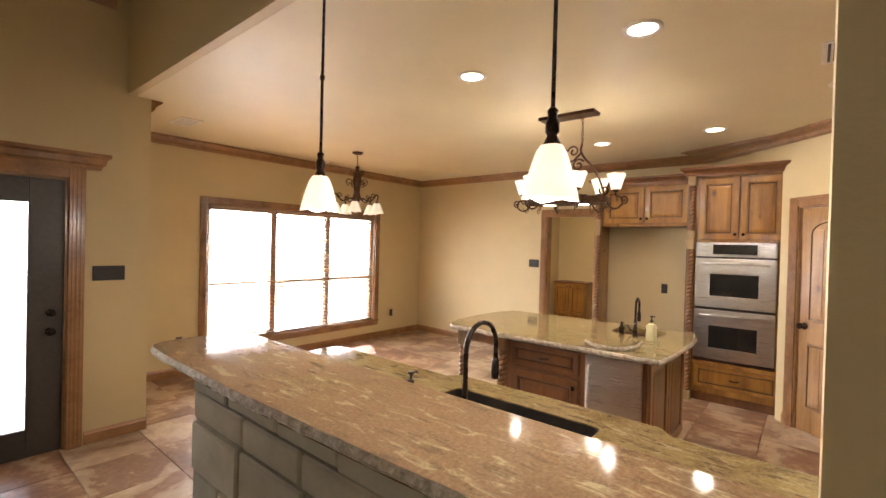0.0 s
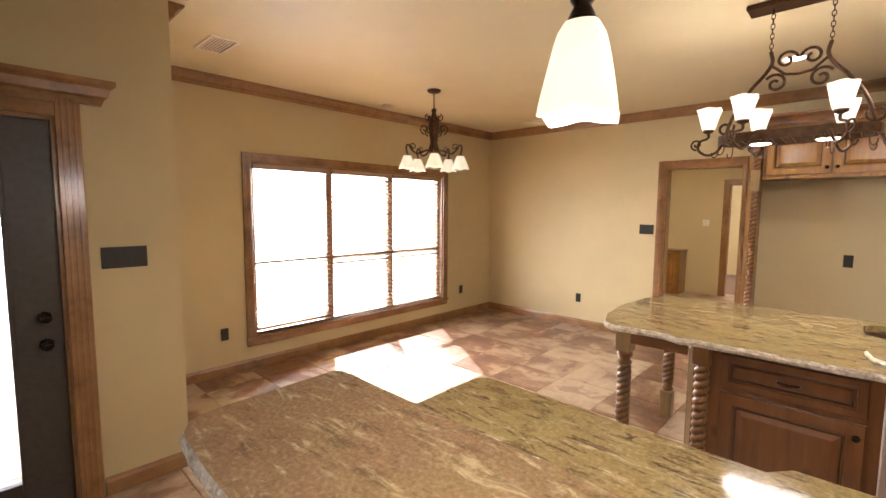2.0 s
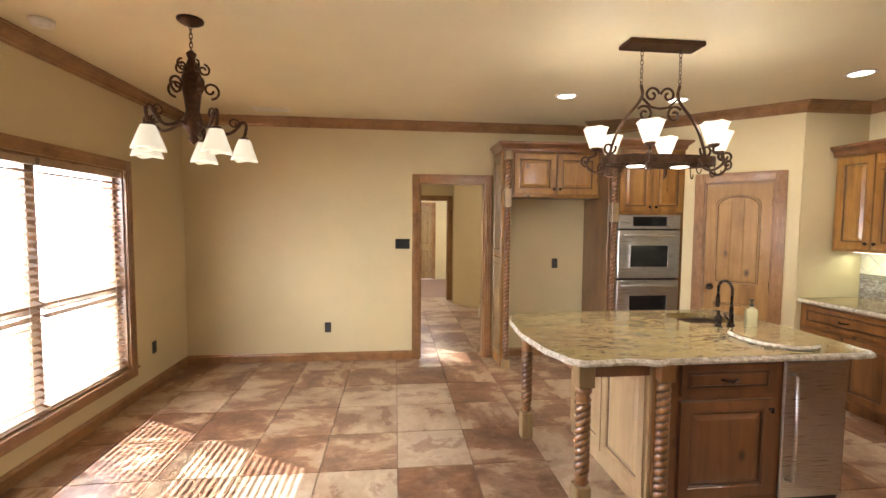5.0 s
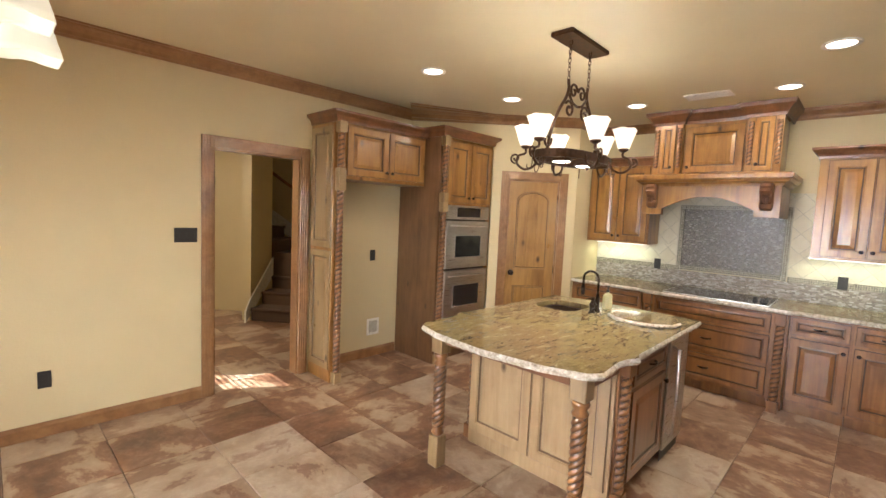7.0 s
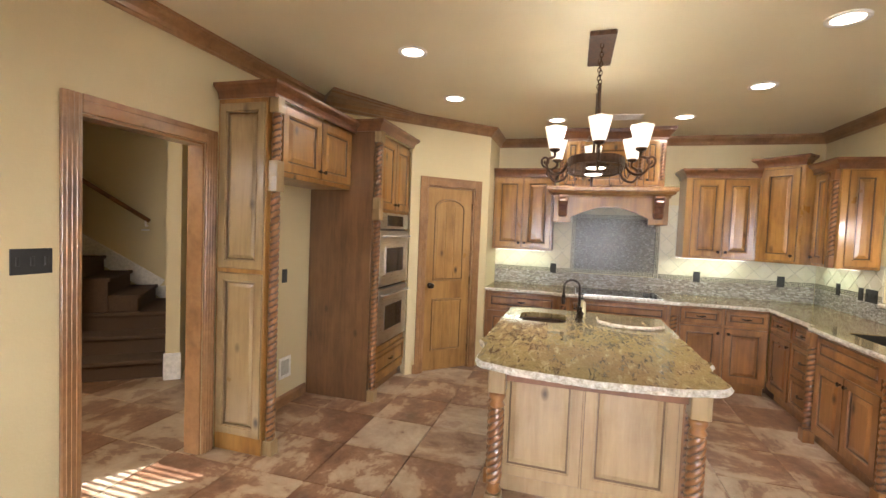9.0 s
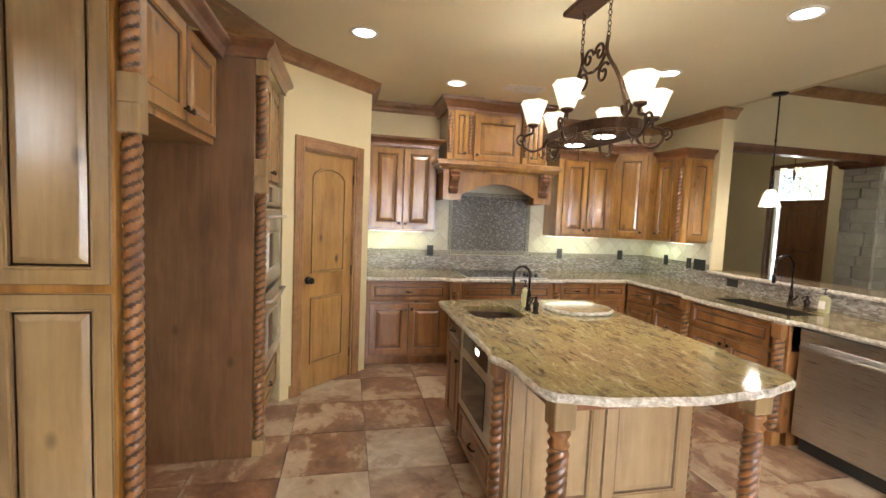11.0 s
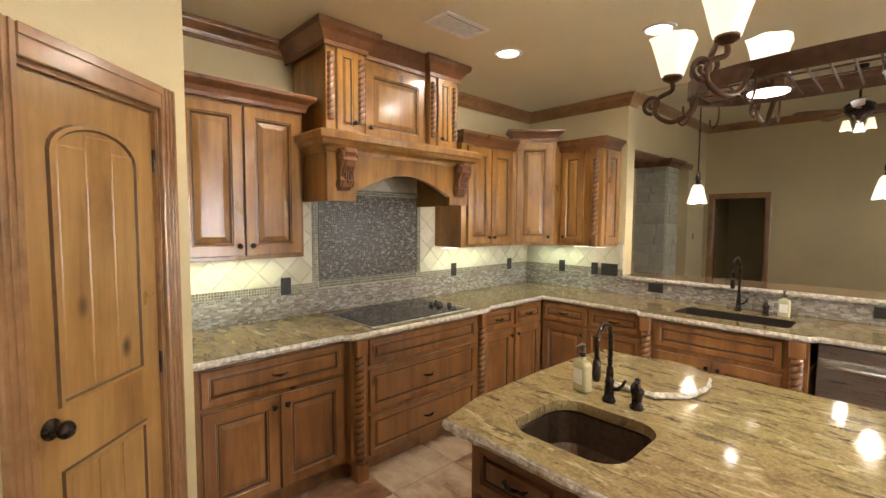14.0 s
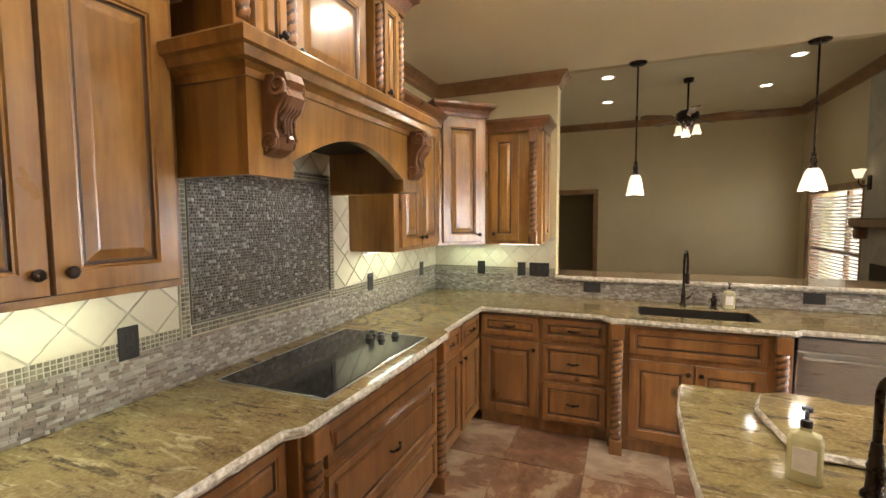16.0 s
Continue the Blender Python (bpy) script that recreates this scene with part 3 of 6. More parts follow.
def casing(parent, x0, x1, z1, w=0.09, t=0.022, z0=0.0, y=0.0, mat=None, bottom=False):
    """A fluted casing round an opening; parts of parent, face towards -y."""
    def board(a, b, c, d, name):
        bm = bmesh.new()
        box(bm, a, b, y - t, y, c, d, 0.004)
        if d - c > b - a:
            for k in range(3):
                u = a + (b - a) * (0.2 + 0.25 * k)
                box(bm, u, u + (b - a) * 0.12, y - t - 0.005, y - t, c, d, 0.002)
        else:
            box(bm, a - 0.002, b + 0.002, y - t - 0.006, y - t, d - (d - c) * 0.35, d, 0.002)
        part(name, bm, mat or TRIM, parent)
    board(x0 - w, x0, z0 - (w if bottom else 0), z1 + w, "casing_side")
    board(x1, x1 + w, z0 - (w if bottom else 0), z1 + w, "casing_side")
    board(x0, x1, z1, z1 + w, "casing_head")
    if bottom:
        board(x0, x1, z0 - w, z0, "casing_sill")


def jamb(parent, x0, x1, z1, d, mat=None, z0=0.0):
    bm = bmesh.new()
    box(bm, x0, x0 + 0.015, 0, d, z0, z1)
    box(bm, x1 - 0.015, x1, 0, d, z0, z1)
    box(bm, x0 + 0.015, x1 - 0.015, 0, d, z1 - 0.015, z1)
    part("jamb", bm, mat or TRIM, parent)


def doorway(name, m, w, h, d, label):
    ob = tagged(thing(name, m, label, "door frame"), kind="structure")
    casing(ob, 0, w, h)
    jamb(ob, 0, w, h, d)
    return ob


doorway("door_1", pose(-3.09, YN, 0), 0.76, 2.06, 0.12, "cased open doorway in stained wood")
doorway("door_2", pose(-3.2, 9.88, 0), 0.9, 2.05, 0.12, "cased open doorway at the hall's end")
doorway("door_3", pose(0.92, YF, 0, 0, 0, 180), 0.87, 2.06, 0.16, "cased opening to a dark passage")


def plank_door(name, m, w, h, label, category="door", arch=0.10, hinge="r", mat=None, wall=0.12):
    """A knotty two-panel door with a curved top panel of upright planks."""
    mat = mat or ALDER
    ob = tagged(thing(name, m, label, category), kind="structure")
    casing(ob, 0, w, h)
    jamb(ob, 0, w, h, wall)
    bm = bmesh.new()
    box(bm, 0.016, w - 0.016, 0.015, 0.05, 0.008, h - 0.016, 0.003)
    leaf = part("door_leaf", bm, mat, ob)
    bm = bmesh.new()
    s = 0.105
    c, hw = w / 2, w / 2 - s
    def outline(i, z0, z1, a):
        p = [(s + i, z0 + i), (w - s - i, z0 + i), (w - s - i, z1 - i - a)]
        if a:
            p += [(c + (hw - i) * math.cos(k * math.pi / 12), z1 - i - a + a * math.sin(k * math.pi / 12)) for k in range(1, 12)]
        return p + [(s + i, z1 - i - a)]
    for z0, z1, a in ((0.22, 0.80, 0), (1.0, h - 0.13, arch)):
        ring = [[(x, 0.015 - d, z) for x, z in outline(i, z0, z1, a)] for i, d in ((0, 0), (0.004, 0.010), (0.016, 0.010), (0.022, 0.002), (0.026, -0.004 + 0.006))]
        had = len(bm.faces)
        per = len(quadstrip(bm, ring)[0])
        bm.faces.ensure_lookup_table()
        for k in range(had, had + per):
            bm.faces[k].material_index = 1
        for k in range(had + 2 * per, had + 3 * per):
            bm.faces[k].material_index = 1
        # upright planks inside the panel
        n = 3
        for k in range(n):
            u0, u1 = s + 0.028 + (2 * hw - 0.056) * k / n, s + 0.028 + (2 * hw - 0.056) * (k + 1) / n
            box(bm, u0 + 0.003, u1 - 0.003, 0.008, 0.015, z0 + 0.028, z1 - 0.03 - a * (0.55 if k != 1 else 0.1), 0.003)
    part("door_panel", bm, [mat, GLAZE_MID], ob)
    bm = bmesh.new()
    kx = 0.075 if hinge == "r" else w - 0.075
    rings = [[(kx + r * math.cos(a), 0.015 - d, 0.95 + r * math.sin(a)) for a in [2 * math.pi * i / 16 for i in range(16)]]
             for r, d in ((0.033, 0), (0.033, 0.006), (0.012, 0.010), (0.012, 0.030), (0.024, 0.038), (0.029, 0.052), (0.022, 0.064), (0.003, 0.068))]
    quadstrip(bm, rings)
    part("door_knob", bm, BRONZE, leaf, "round dark bronze door knob", True)
    for z in (0.22, 1.0, 1.82):
        bm = bmesh.new()
        hx = w - 0.02 if hinge == "r" else 0.006
        box(bm, hx, hx + 0.014, 0.002, 0.016, z - 0.045, z + 0.045, 0.003)
        part("hinge", bm, BRONZE, leaf)
    return ob


plank_door("pantry_door", pose(-0.30, 5.33, 0, 0, 0, -45) @ pose(PD0, 0, 0), PD1 - PD0, PH, "knotty alder arched-panel pantry door, closed", mat=ALDER_DOOR)
plank_door("back_room_door", pose(-3.16, 13.2, 0), 0.82, 2.05, "knotty alder door at the far end of the hall, closed", mat=ALDER_GREY)
plank_door("entry_room_door", pose(2.28, YF, 0, 0, 0, 180), 0.78, 2.06, "dark knotty wooden door beside the entry, closed", mat=ALDER_DARK, wall=0.16)

# front door with its arched transom
fd = tagged(thing("front_door", pose(4.75, YF, 0, 0, 0, 180), "dark wooden front door under an arched glass transom", "door"), kind="structure")
casing(fd, 0, 1.2, 2.95, mat=ALDER_DARK)
jamb(fd, 0, 1.2, 2.95, 0.16, ALDER_DARK)
for x0, x1, z0, z1, nm in ((0.02, 0.07, 0.01, 2.1, "side_rail"), (0.22, 0.27, 0.01, 2.1, "side_rail"), (0.02, 1.18, 2.1, 2.22, "transom_bar")):
    one_box(nm, (x0, x1, 0.01, 0.09, z0, z1), ALDER_DARK, fd)
bm = bmesh.new()
box(bm, 0.27, 1.18, 0.02, 0.07, 0.01, 2.1, 0.004)
raised_panel(bm, 0.36, 1.09, 0.2, 0.9, 0.012, 0.05, y=0.02)
raised_panel(bm, 0.36, 1.09, 1.02, 1.98, 0.012, 0.05, 0.12, y=0.02)
part("door_leaf", bm, [ALDER_DARK, GLAZE], fd)
one_box("side_light", (0.07, 0.22, 0.04, 0.05, 0.02, 2.1), GLASS, fd, 0).visible_shadow = False
bm = bmesh.new()
box(bm, 0.02, 1.18, 0.05, 0.056, 2.22, 2.93)
part("transom_pane", bm, GLASS, fd, "leaded arched pane").visible_shadow = False
bm = bmesh.new()
for k in (0.72, 0.45):
    tube(bm, [(0.6 + 0.56 * k * 1.3 * math.cos(a) * 0.9, 0.04, 2.26 + 0.6 * k * math.sin(a)) for a in [math.pi * i / 14 for i in range(15)]], 0.008, 6)
for a in (35, 62, 90, 118, 145):
    tube(bm, [(0.6 + 0.16 * math.cos(radians(a)), 0.04, 2.26 + 0.14 * math.sin(radians(a))), (0.6 + 0.62 * math.cos(radians(a)), 0.04, 2.26 + 0.62 * math.sin(radians(a)))], 0.007, 6)
part("leading", bm, BLACK, fd)

# patio door in the living room wall: dark leaf with a full glass lite
pd = tagged(thing("patio_door", pose(XD, 0.71 - 0.93, 0, 0, 0, 90), "dark patio door with a full glass pane, closed", "door"), kind="structure")
casing(pd, 0, 0.93, 2.02, 0.10, 0.03)
bm = bmesh.new()
moulding(bm, [(-0.16, 0.0), (-0.16, -0.001), (1.09, -0.001), (1.09, 0.0)], [(0.0, 2.10), (0.03, 2.10), (0.04, 2.13), (0.055, 2.14), (0.065, 2.18), (0.085, 2.195), (0.085, 2.22), (0, 2.22)])
part("cornice", bm, TRIM, pd, "stepped wooden cornice over the door")
jamb(pd, 0, 0.93, 2.02, 0.16)
bm = bmesh.new()
for a in ((0.012, 0.21, 0.0, 2.008), (0.72, 0.918, 0.0, 2.008), (0.21, 0.72, 0.0, 0.20), (0.21, 0.72, 1.83, 2.008)):
    box(bm, a[0], a[1], 0.03, 0.075, a[2], a[3], 0.003)
leaf = part("door_leaf", bm, PAINTED_DOOR, pd)
one_box("glass_pane", (0.21, 0.72, 0.05, 0.055, 0.20, 1.83), GLASS, pd, 0).visible_shadow = False
bm = bmesh.new()
for a in ((0.195, 0.215, 0.185, 1.845), (0.715, 0.735, 0.185, 1.845)):
    box(bm, a[0], a[1], 0.02, 0.035, a[2], a[3], 0.003)
box(bm, 0.215, 0.715, 0.02, 0.035, 0.185, 0.205, 0.003)
box(bm, 0.215, 0.715, 0.02, 0.035, 1.825, 1.845, 0.003)
part("pane_bead", bm, PAINTED_DOOR, pd)
for z, r in ((1.03, 0.028), (0.89, 0.03)):
    bm = bmesh.new()
    quadstrip(bm, [[(0.845 + q * math.cos(a), 0.03 - d, z + q * math.sin(a)) for a in [2 * math.pi * i / 14 for i in range(14)]] for q, d in ((r, 0), (r, 0.008), (0.012, 0.012), (0.012, 0.03), (0.024, 0.036), (0.024, 0.055), (0.004, 0.06))])
    part("door_knob" if z < 1 else "deadbolt", bm, BRONZE, leaf, "dark bronze door hardware", True)

# triple window with wooden blinds
win = tagged(thing("window_1", pose(XW, WIN[0], 0, 0, 0, 90), "wide triple double-hung window with stained casing and wood blinds", "window"), kind="structure")
W = WIN[1] - WIN[0]
casing(win, 0, W, WIN[3], 0.085, 0.024, WIN[2], bottom=True)
bm = bmesh.new()
box(bm, -0.10, W + 0.10, -0.035, -0.022, WIN[2] - 0.02, WIN[2] + 0.004, 0.004)
part("window_sill", bm, TRIM, win)
jamb(win, 0, W, WIN[3], 0.16, None, WIN[2])
one_box("sill_board", (0.015, W - 0.015, 0, 0.16, WIN[2], WIN[2] + 0.015), TRIM, win)
NB, M = 3, 0.05
bay = (W - 0.03) / NB
for k in range(NB):
    a, b = 0.015 + bay * k, 0.015 + bay * (k + 1)
    fr = bmesh.new()
    for p, q in ((a, a + 0.04), (b - 0.04, b)):
        box(fr, p, q, 0.055, 0.13, WIN[2] + 0.015, WIN[3] - 0.015, 0.002)
    for z, h in ((WIN[2] + 0.015, 0.05), (1.04 - 0.022, 0.045), (WIN[3] - 0.055, 0.04)):
        box(fr, a + 0.04, b - 0.04, 0.06, 0.125, z, z + h, 0.002)
    part("window_frame", fr, TRIM, win)
    for z0, z1 in ((WIN[2] + 0.06, 1.015), (1.065, WIN[3] - 0.055)):
        one_box("pane", (a + 0.04, b - 0.04, 0.09, 0.094, z0, z1), GLASS, win, 0).visible_shadow = False
    one_box("blind_headrail", (a + 0.012, b - 0.012, 0.005, 0.05, WIN[3] - 0.065, WIN[3] - 0.017), SLAT, win)
    bm = bmesh.new()
    box(bm, a + 0.015, b - 0.015, 0.004, 0.052, -0.0016, 0.0016)
    sl = bm
    me = None
    z = WIN[2] + 0.05
    while z < WIN[3] - 0.085:
        if me is None:
            ob = part("slat", sl, SLAT, win)
            me = ob.data
        else:
            ob = new("slat", me)
            ob.parent = win
        ob.matrix_basis = pose(0, 0.004, z - 0.012, 25 if k else 3)
        z += 0.05
    for x in (a + 0.12, b - 0.12):
        bm = bmesh.new()
        tube(bm, [(x, 0.004, WIN[2] + 0.03), (x, 0.004, WIN[3] - 0.06)], 0.0012, 5)
        part("ladder_cord", bm, WHITE, win)

# living room window with blinds
win2 = tagged(thing("window_2", pose(XJ, -4.55, 0, 0, 0, 90), "living room window with open wood blinds", "window"), kind="structure")
casing(win2, 0, 1.85, 1.95, 0.09, 0.024, 0.45, bottom=True)
jamb(win2, 0, 1.85, 1.95, 0.16, None, 0.45)
one_box("pane", (0.02, 1.83, 0.09, 0.094, 0.46, 1.93), GLASS, win2, 0).visible_shadow = False
one_box("window_frame", (1.18, 1.23, 0.06, 0.12, 0.46, 1.93), TRIM, win2)
one_box("window_frame", (0.02, 1.18, 0.06, 0.12, 1.0, 1.05), TRIM, win2)
one_box("window_frame", (1.23, 1.83, 0.06, 0.12, 1.0, 1.05), TRIM, win2)
for k in range(28):
    one_box("slat", (0.03, 1.82, -0.022, 0.022, -0.0015, 0.0015), WHITE, win2, 0).matrix_basis = pose(0, 0.03, 0.50 + k * 0.05, -38)

# small unseen hall window; its blinds are added to stripe the sun patch
win3 = tagged(thing("window_3", pose(-4.72, 7.08, 0, 0, 0, 90), "unseen high hall window with blinds, added for the striped sun patch", "window"), kind="structure")
jamb(win3, 0, 0.54, 2.5, 0.12, None, 1.85)
for k in range(11):
    sl = one_box("slat", (0.016, 0.524, -0.022, 0.022, -0.0015, 0.0015), SLAT, win3, 0)
    sl.matrix_basis = pose(0, 0.05, 1.89 + 0.052 * k, 20)

# stairs in the hall
st = tagged(thing("stairs", pose(-1.86, 8.20, 0, 0, 0, -51), "dark carpeted stairs turning at a low landing", "stairs"), kind="structure")
for k in range(3):
    bm = bmesh.new()
    y1 = 0.30 * (k + 1) if k < 2 else 1.56
    box(bm, 0, 0.94, 0.30 * k, y1, 0, 0.18 * (k + 1) - 0.002 * (k < 2), 0.008)
    box(bm, 0, 0.94, 0.30 * k - 0.025, 0.30 * k + 0.02, 0.18 * (k + 1) - 0.035, 0.18 * (k + 1) + 0.004, 0.008)
    part("step", bm, CARPET, st)
for k in range(6):
    bm = bmesh.new()
    x1 = 0.56 - 0.27 * k
    box(bm, x1 - 0.27, x1, 0.64, 1.56, 0.54, 0.54 + 0.18 * (k + 1), 0.008)
    box(bm, x1 - 0.02, x1 + 0.025, 0.64, 1.56, 0.54 + 0.18 * (k + 1) - 0.035, 0.54 + 0.18 * (k + 1) + 0.004, 0.008)
    part("step", bm, CARPET, st)
bm = bmesh.new()
quadstrip(bm, [[(0.94, y, 0.545), (0.62, y, 0.545), (-1.09, y, 1.69), (-1.09, y, 1.94), (0.66, y, 0.77), (0.60, y, 0.70), (0.94, y, 0.70)] for y in (1.535, 1.56)])
part("skirt_board", bm, WHITE, st, "white painted skirt board")
bm = bmesh.new()
quadstrip(bm, [[(x, -0.14, 0), (x, 0.64, 0.54), (x, 0.64, 0.82), (x, -0.02, 0.30), (x, -0.14, 0.16)] for x in (-0.02, 0.0)])
part("skirt_board", bm, WHITE, st)
bm = bmesh.new()
tube(bm, [(0.50, 1.47, 1.52), (-1.09, 1.47, 2.58)], 0.026, 10)
part("handrail", bm, ALDER_BASE, st, "brown wooden handrail", True)
bm = bmesh.new()
tube(bm, [(0.46, 1.56, 1.46), (0.46, 1.47, 1.46), (0.46, 1.47, 1.53)], 0.011, 8)
lathe(bm, [(0.045, 0), (0.045, 0.012), (0.02, 0.02)], 12, (0.46, 1.47, 1.40))
part("rail_bracket", bm, WHITE, st, "pale handrail bracket")
one_box("newel_wall", (0.94, 1.06, -0.10, 1.56, 0, ZC), WALL, st, 0)
one_box("newel_base", (0.925, 1.075, -0.118, -0.10, 0, 0.26), WHITE, st)
one_box("stair_wall", (-1.22, 1.06, 1.56, 1.66, 0, 3.4), WALL, st, 0)
one_box("side_wall", (-0.14, -0.021, 0.02, 0.62, 0, ZC), WALL, st, 0)
one_box("side_wall", (-1.1, -0.141, 0.50, 0.62, 0, ZC), WALL, st, 0)
one_box("end_wall", (-1.22, -1.10, 0.50, 1.56, 0, ZC), WALL, st, 0)
hc = thing("hall_cabinet", pose(-4.6, 9.42, 0), "low brown wooden cabinet in the hall", "cabinet")
one_box("body", (0, 0.75, 0.02, 0.46, 0, 0.80), ALDER, hc)
one_box("top", (-0.02, 0.77, -0.01, 0.46, 0.80, 0.83), ALDER_DARK, hc)
front(hc, "door", 0.02, 0.37, 0.1, 0.78)
front(hc, "door", 0.38, 0.73, 0.1, 0.78, "l")

# living room: stone column under a wooden capital, header trim
col = thing("stone_column", pose(1.2, -2.8, 0), "square limestone column under a dark wooden capital", "column")
one_box("core", (-0.23, 0.23, -0.23, 0.23, 0, 2.5), MORTAR, col, 0)
rnd = random.Random(4)
z = 0.0
while z < 2.44:
    h = rnd.choice((0.10, 0.15, 0.2, 0.24))
    h = min(h, 2.5 - z)
    split = rnd.uniform(-0.12, 0.12)
    for sx, sy in ((-1, 0), (1, 0), (0, 1), (0, -1)):
        for a, b in ((-0.25, split), (split, 0.25)):
            bm = bmesh.new()
            d = 0.255 + rnd.uniform(0, 0.015)
            if sx:
                box(bm, sx * 0.225, sx * d, a + 0.006, b - 0.006, z + 0.006, z + h - 0.006, 0.008)
            else:
                box(bm, a + 0.006, b - 0.006, sy * 0.225, sy * d, z + 0.006, z + h - 0.006, 0.008)
            part("stone", bm, STONE, col)
    z += h
bm = bmesh.new()
moulding(bm, [(-0.27, -0.27), (-0.27, 0.27), (0.27, 0.27), (0.27, -0.27)][::-1], [(0, 2.5), (0.02, 2.5), (0.04, 2.54), (0.08, 2.57), (0.08, 2.62), (0, 2.62)], True)
part("capital", bm, ALDER_DARK, col)
bm = bmesh.new()
moulding(bm, [(1.1, 0.98), (1.1, -4.05)], [(0, 2.56), (0.05, 2.56), (0.07, 2.62), (0.07, 2.66), (0, 2.68)])
box(bm, 1.08, 1.32, -4.04, 0.98, 2.585, 2.618)
structure("trim_header", bm, ALDER_DARK, "dark wood trim along the opening's header", "trim")

# tile floor: one piece each
tile_bm = bmesh.new()
box(tile_bm, -0.2478, 0.2478, -0.2478, 0.2478, -0.012, 0.0, 0.003)
first = part("tile", tile_bm, TILE, floor)
first.matrix_basis = pose(-3.61, 3.93, 0)
spots = []
for i in range(-5, 11):
    for j in range(-4, 13):
        x, y = -3.61 + 0.5 * (i), 3.93 + 0.5 * (j - 3)
        if x < XW - 0.2 or x > XE + 0.2 or y > 8.6 or (y > YN + 0.3 and (x < -4.2 or x > -0.4)):
            continue
        if abs(x + 3.61) < 0.01 and abs(y - 3.93) < 0.01:
            continue
        spots.append((x, y))
for x, y in spots:
    ob = new("tile", first.data)
    ob.parent = floor
    ob.matrix_basis = pose(x, y, 0, 0, 0, rnd.choice((0, 90, 180, 270)))
far = bmesh.new()
for i in range(-6, 20):
    for j in range(-14, 16):
        x, y = -3.61 + 0.5 * i, 3.93 + 0.5 * (j - 3)
        if -4.5 < x < 6.0 and (y < 3.93 - 3.6 or y > 8.6) and YF < y < 13.2:
            if (x, y) not in spots:
                box(far, x - 0.2465, x + 0.2465, y - 0.2465, y + 0.2465, -0.012, 0.0)
tagged(part("far_tiles", far, TILE, floor), kind="stuff")

# ---- kitchen: range wall ----
BASE_H = 0.875
XF, YFR = 0.45, 1.745     # faces of the base cabinets on the range wall and the sink wall


def east(y, x=XF, z=0.0):
    """Local x runs south along the range wall, the face looks west."""
    return pose(x, y, z, 0, 0, -90)


def south(x, y=YFR, z=0.0):
    """Local x runs west along the sink wall, the face looks north."""
    return pose(x, y, z, 0, 0, 180)


DB = 0.60
G1 = "range wall base cabinets"
w = 4.635 - 3.80
cabinet("base_cabinet", "stained alder base cabinet with wide drawer over two doors", east(4.635), w, 0, BASE_H, DB,
        [("drawer", 0.03, w - 0.02, 0.67, 0.86), ("door", 0.03, w / 2, 0.12, 0.65, "r"), ("door", w / 2, w - 0.02, 0.12, 0.65, "l")], G1, True, ALDER_BASE)
w = 3.80 - 2.58
rb = cabinet("range_cabinet", "projecting alder drawer cabinet under the cooktop with rope-twist corner posts", east(3.80, 0.40), w, 0, BASE_H, DB + 0.05,
             [("panel", 0.12, w - 0.12, 0.69, 0.86), ("drawer", 0.12, w - 0.12, 0.40, 0.67), ("drawer", 0.12, w - 0.12, 0.12, 0.38)], G1, True, ALDER_BASE)
for x in (0.055, w - 0.055):
    rope_post(rb, x, -0.012, 0.0, BASE_H, 0.036)
for y0, y1 in ((2.58, 2.17), (2.17, 1.76)):
    w = y0 - y1
    cabinet("base_cabinet", "alder base cabinet with one drawer over one door", east(y0), w, 0, BASE_H, DB,
            [("drawer", 0.012, w - 0.012, 0.70, 0.86), ("door", 0.012, w - 0.012, 0.12, 0.68, "r" if y0 > 2.3 else "l")], G1, True, ALDER_BASE)

# sink wall
G2 = "sink wall base cabinets"
cabinet("corner_cabinet", "alder corner base cabinet with one drawer over one door", south(0.44), 0.46, 0, BASE_H, DB,
        [("drawer", 0.02, 0.45, 0.70, 0.86), ("door", 0.02, 0.45, 0.12, 0.68, "r")], G2, True, ALDER_BASE)
cabinet("drawer_cabinet", "alder base cabinet with three drawers", south(-0.02), 0.46, 0, BASE_H, DB,
        [("drawer", 0.012, 0.45, 0.70, 0.86), ("drawer", 0.012, 0.45, 0.42, 0.68), ("drawer", 0.012, 0.45, 0.12, 0.40)], G2, True, ALDER_BASE)
sb = cabinet("sink_cabinet", "projecting alder sink cabinet with rope-twist corner posts", south(-0.48, YFR + 0.07), 1.0, 0, BASE_H - 0.19, DB + 0.07,
             [("door", 0.12, 0.50, 0.12, 0.65, "r"), ("door", 0.50, 0.88, 0.12, 0.65, "l")], G2, True, ALDER_BASE)
one_box("apron", (0, 1.0, 0, 0.03, BASE_H - 0.19, BASE_H), ALDER_BASE, sb)
front(sb, "panel", 0.12, 0.88, 0.68, 0.86, "r", ALDER_BASE)
for x in (0.055, 0.945):
    rope_post(sb, x, -0.012, 0.0, BASE_H, 0.036)
dw = thing("dishwasher", south(-1.50), "stainless steel dishwasher with a bar handle", "dishwasher")
one_box("tub", (0.01, 0.60, 0.03, 0.58, 0.10, 0.87), BLACK, dw)
one_box("door", (0.01, 0.60, -0.015, 0.03, 0.11, 0.78), STEEL, dw, 0.006)
one_box("control_panel", (0.01, 0.60, -0.018, 0.03, 0.785, 0.865), STEEL, dw, 0.006)
bm = bmesh.new()
tube(bm, [(0.05, -0.015, 0.74), (0.05, -0.055, 0.745), (0.56, -0.055, 0.745), (0.56, -0.015, 0.74)], 0.011, 10)
part("handle", bm, STEEL, dw, "", True)
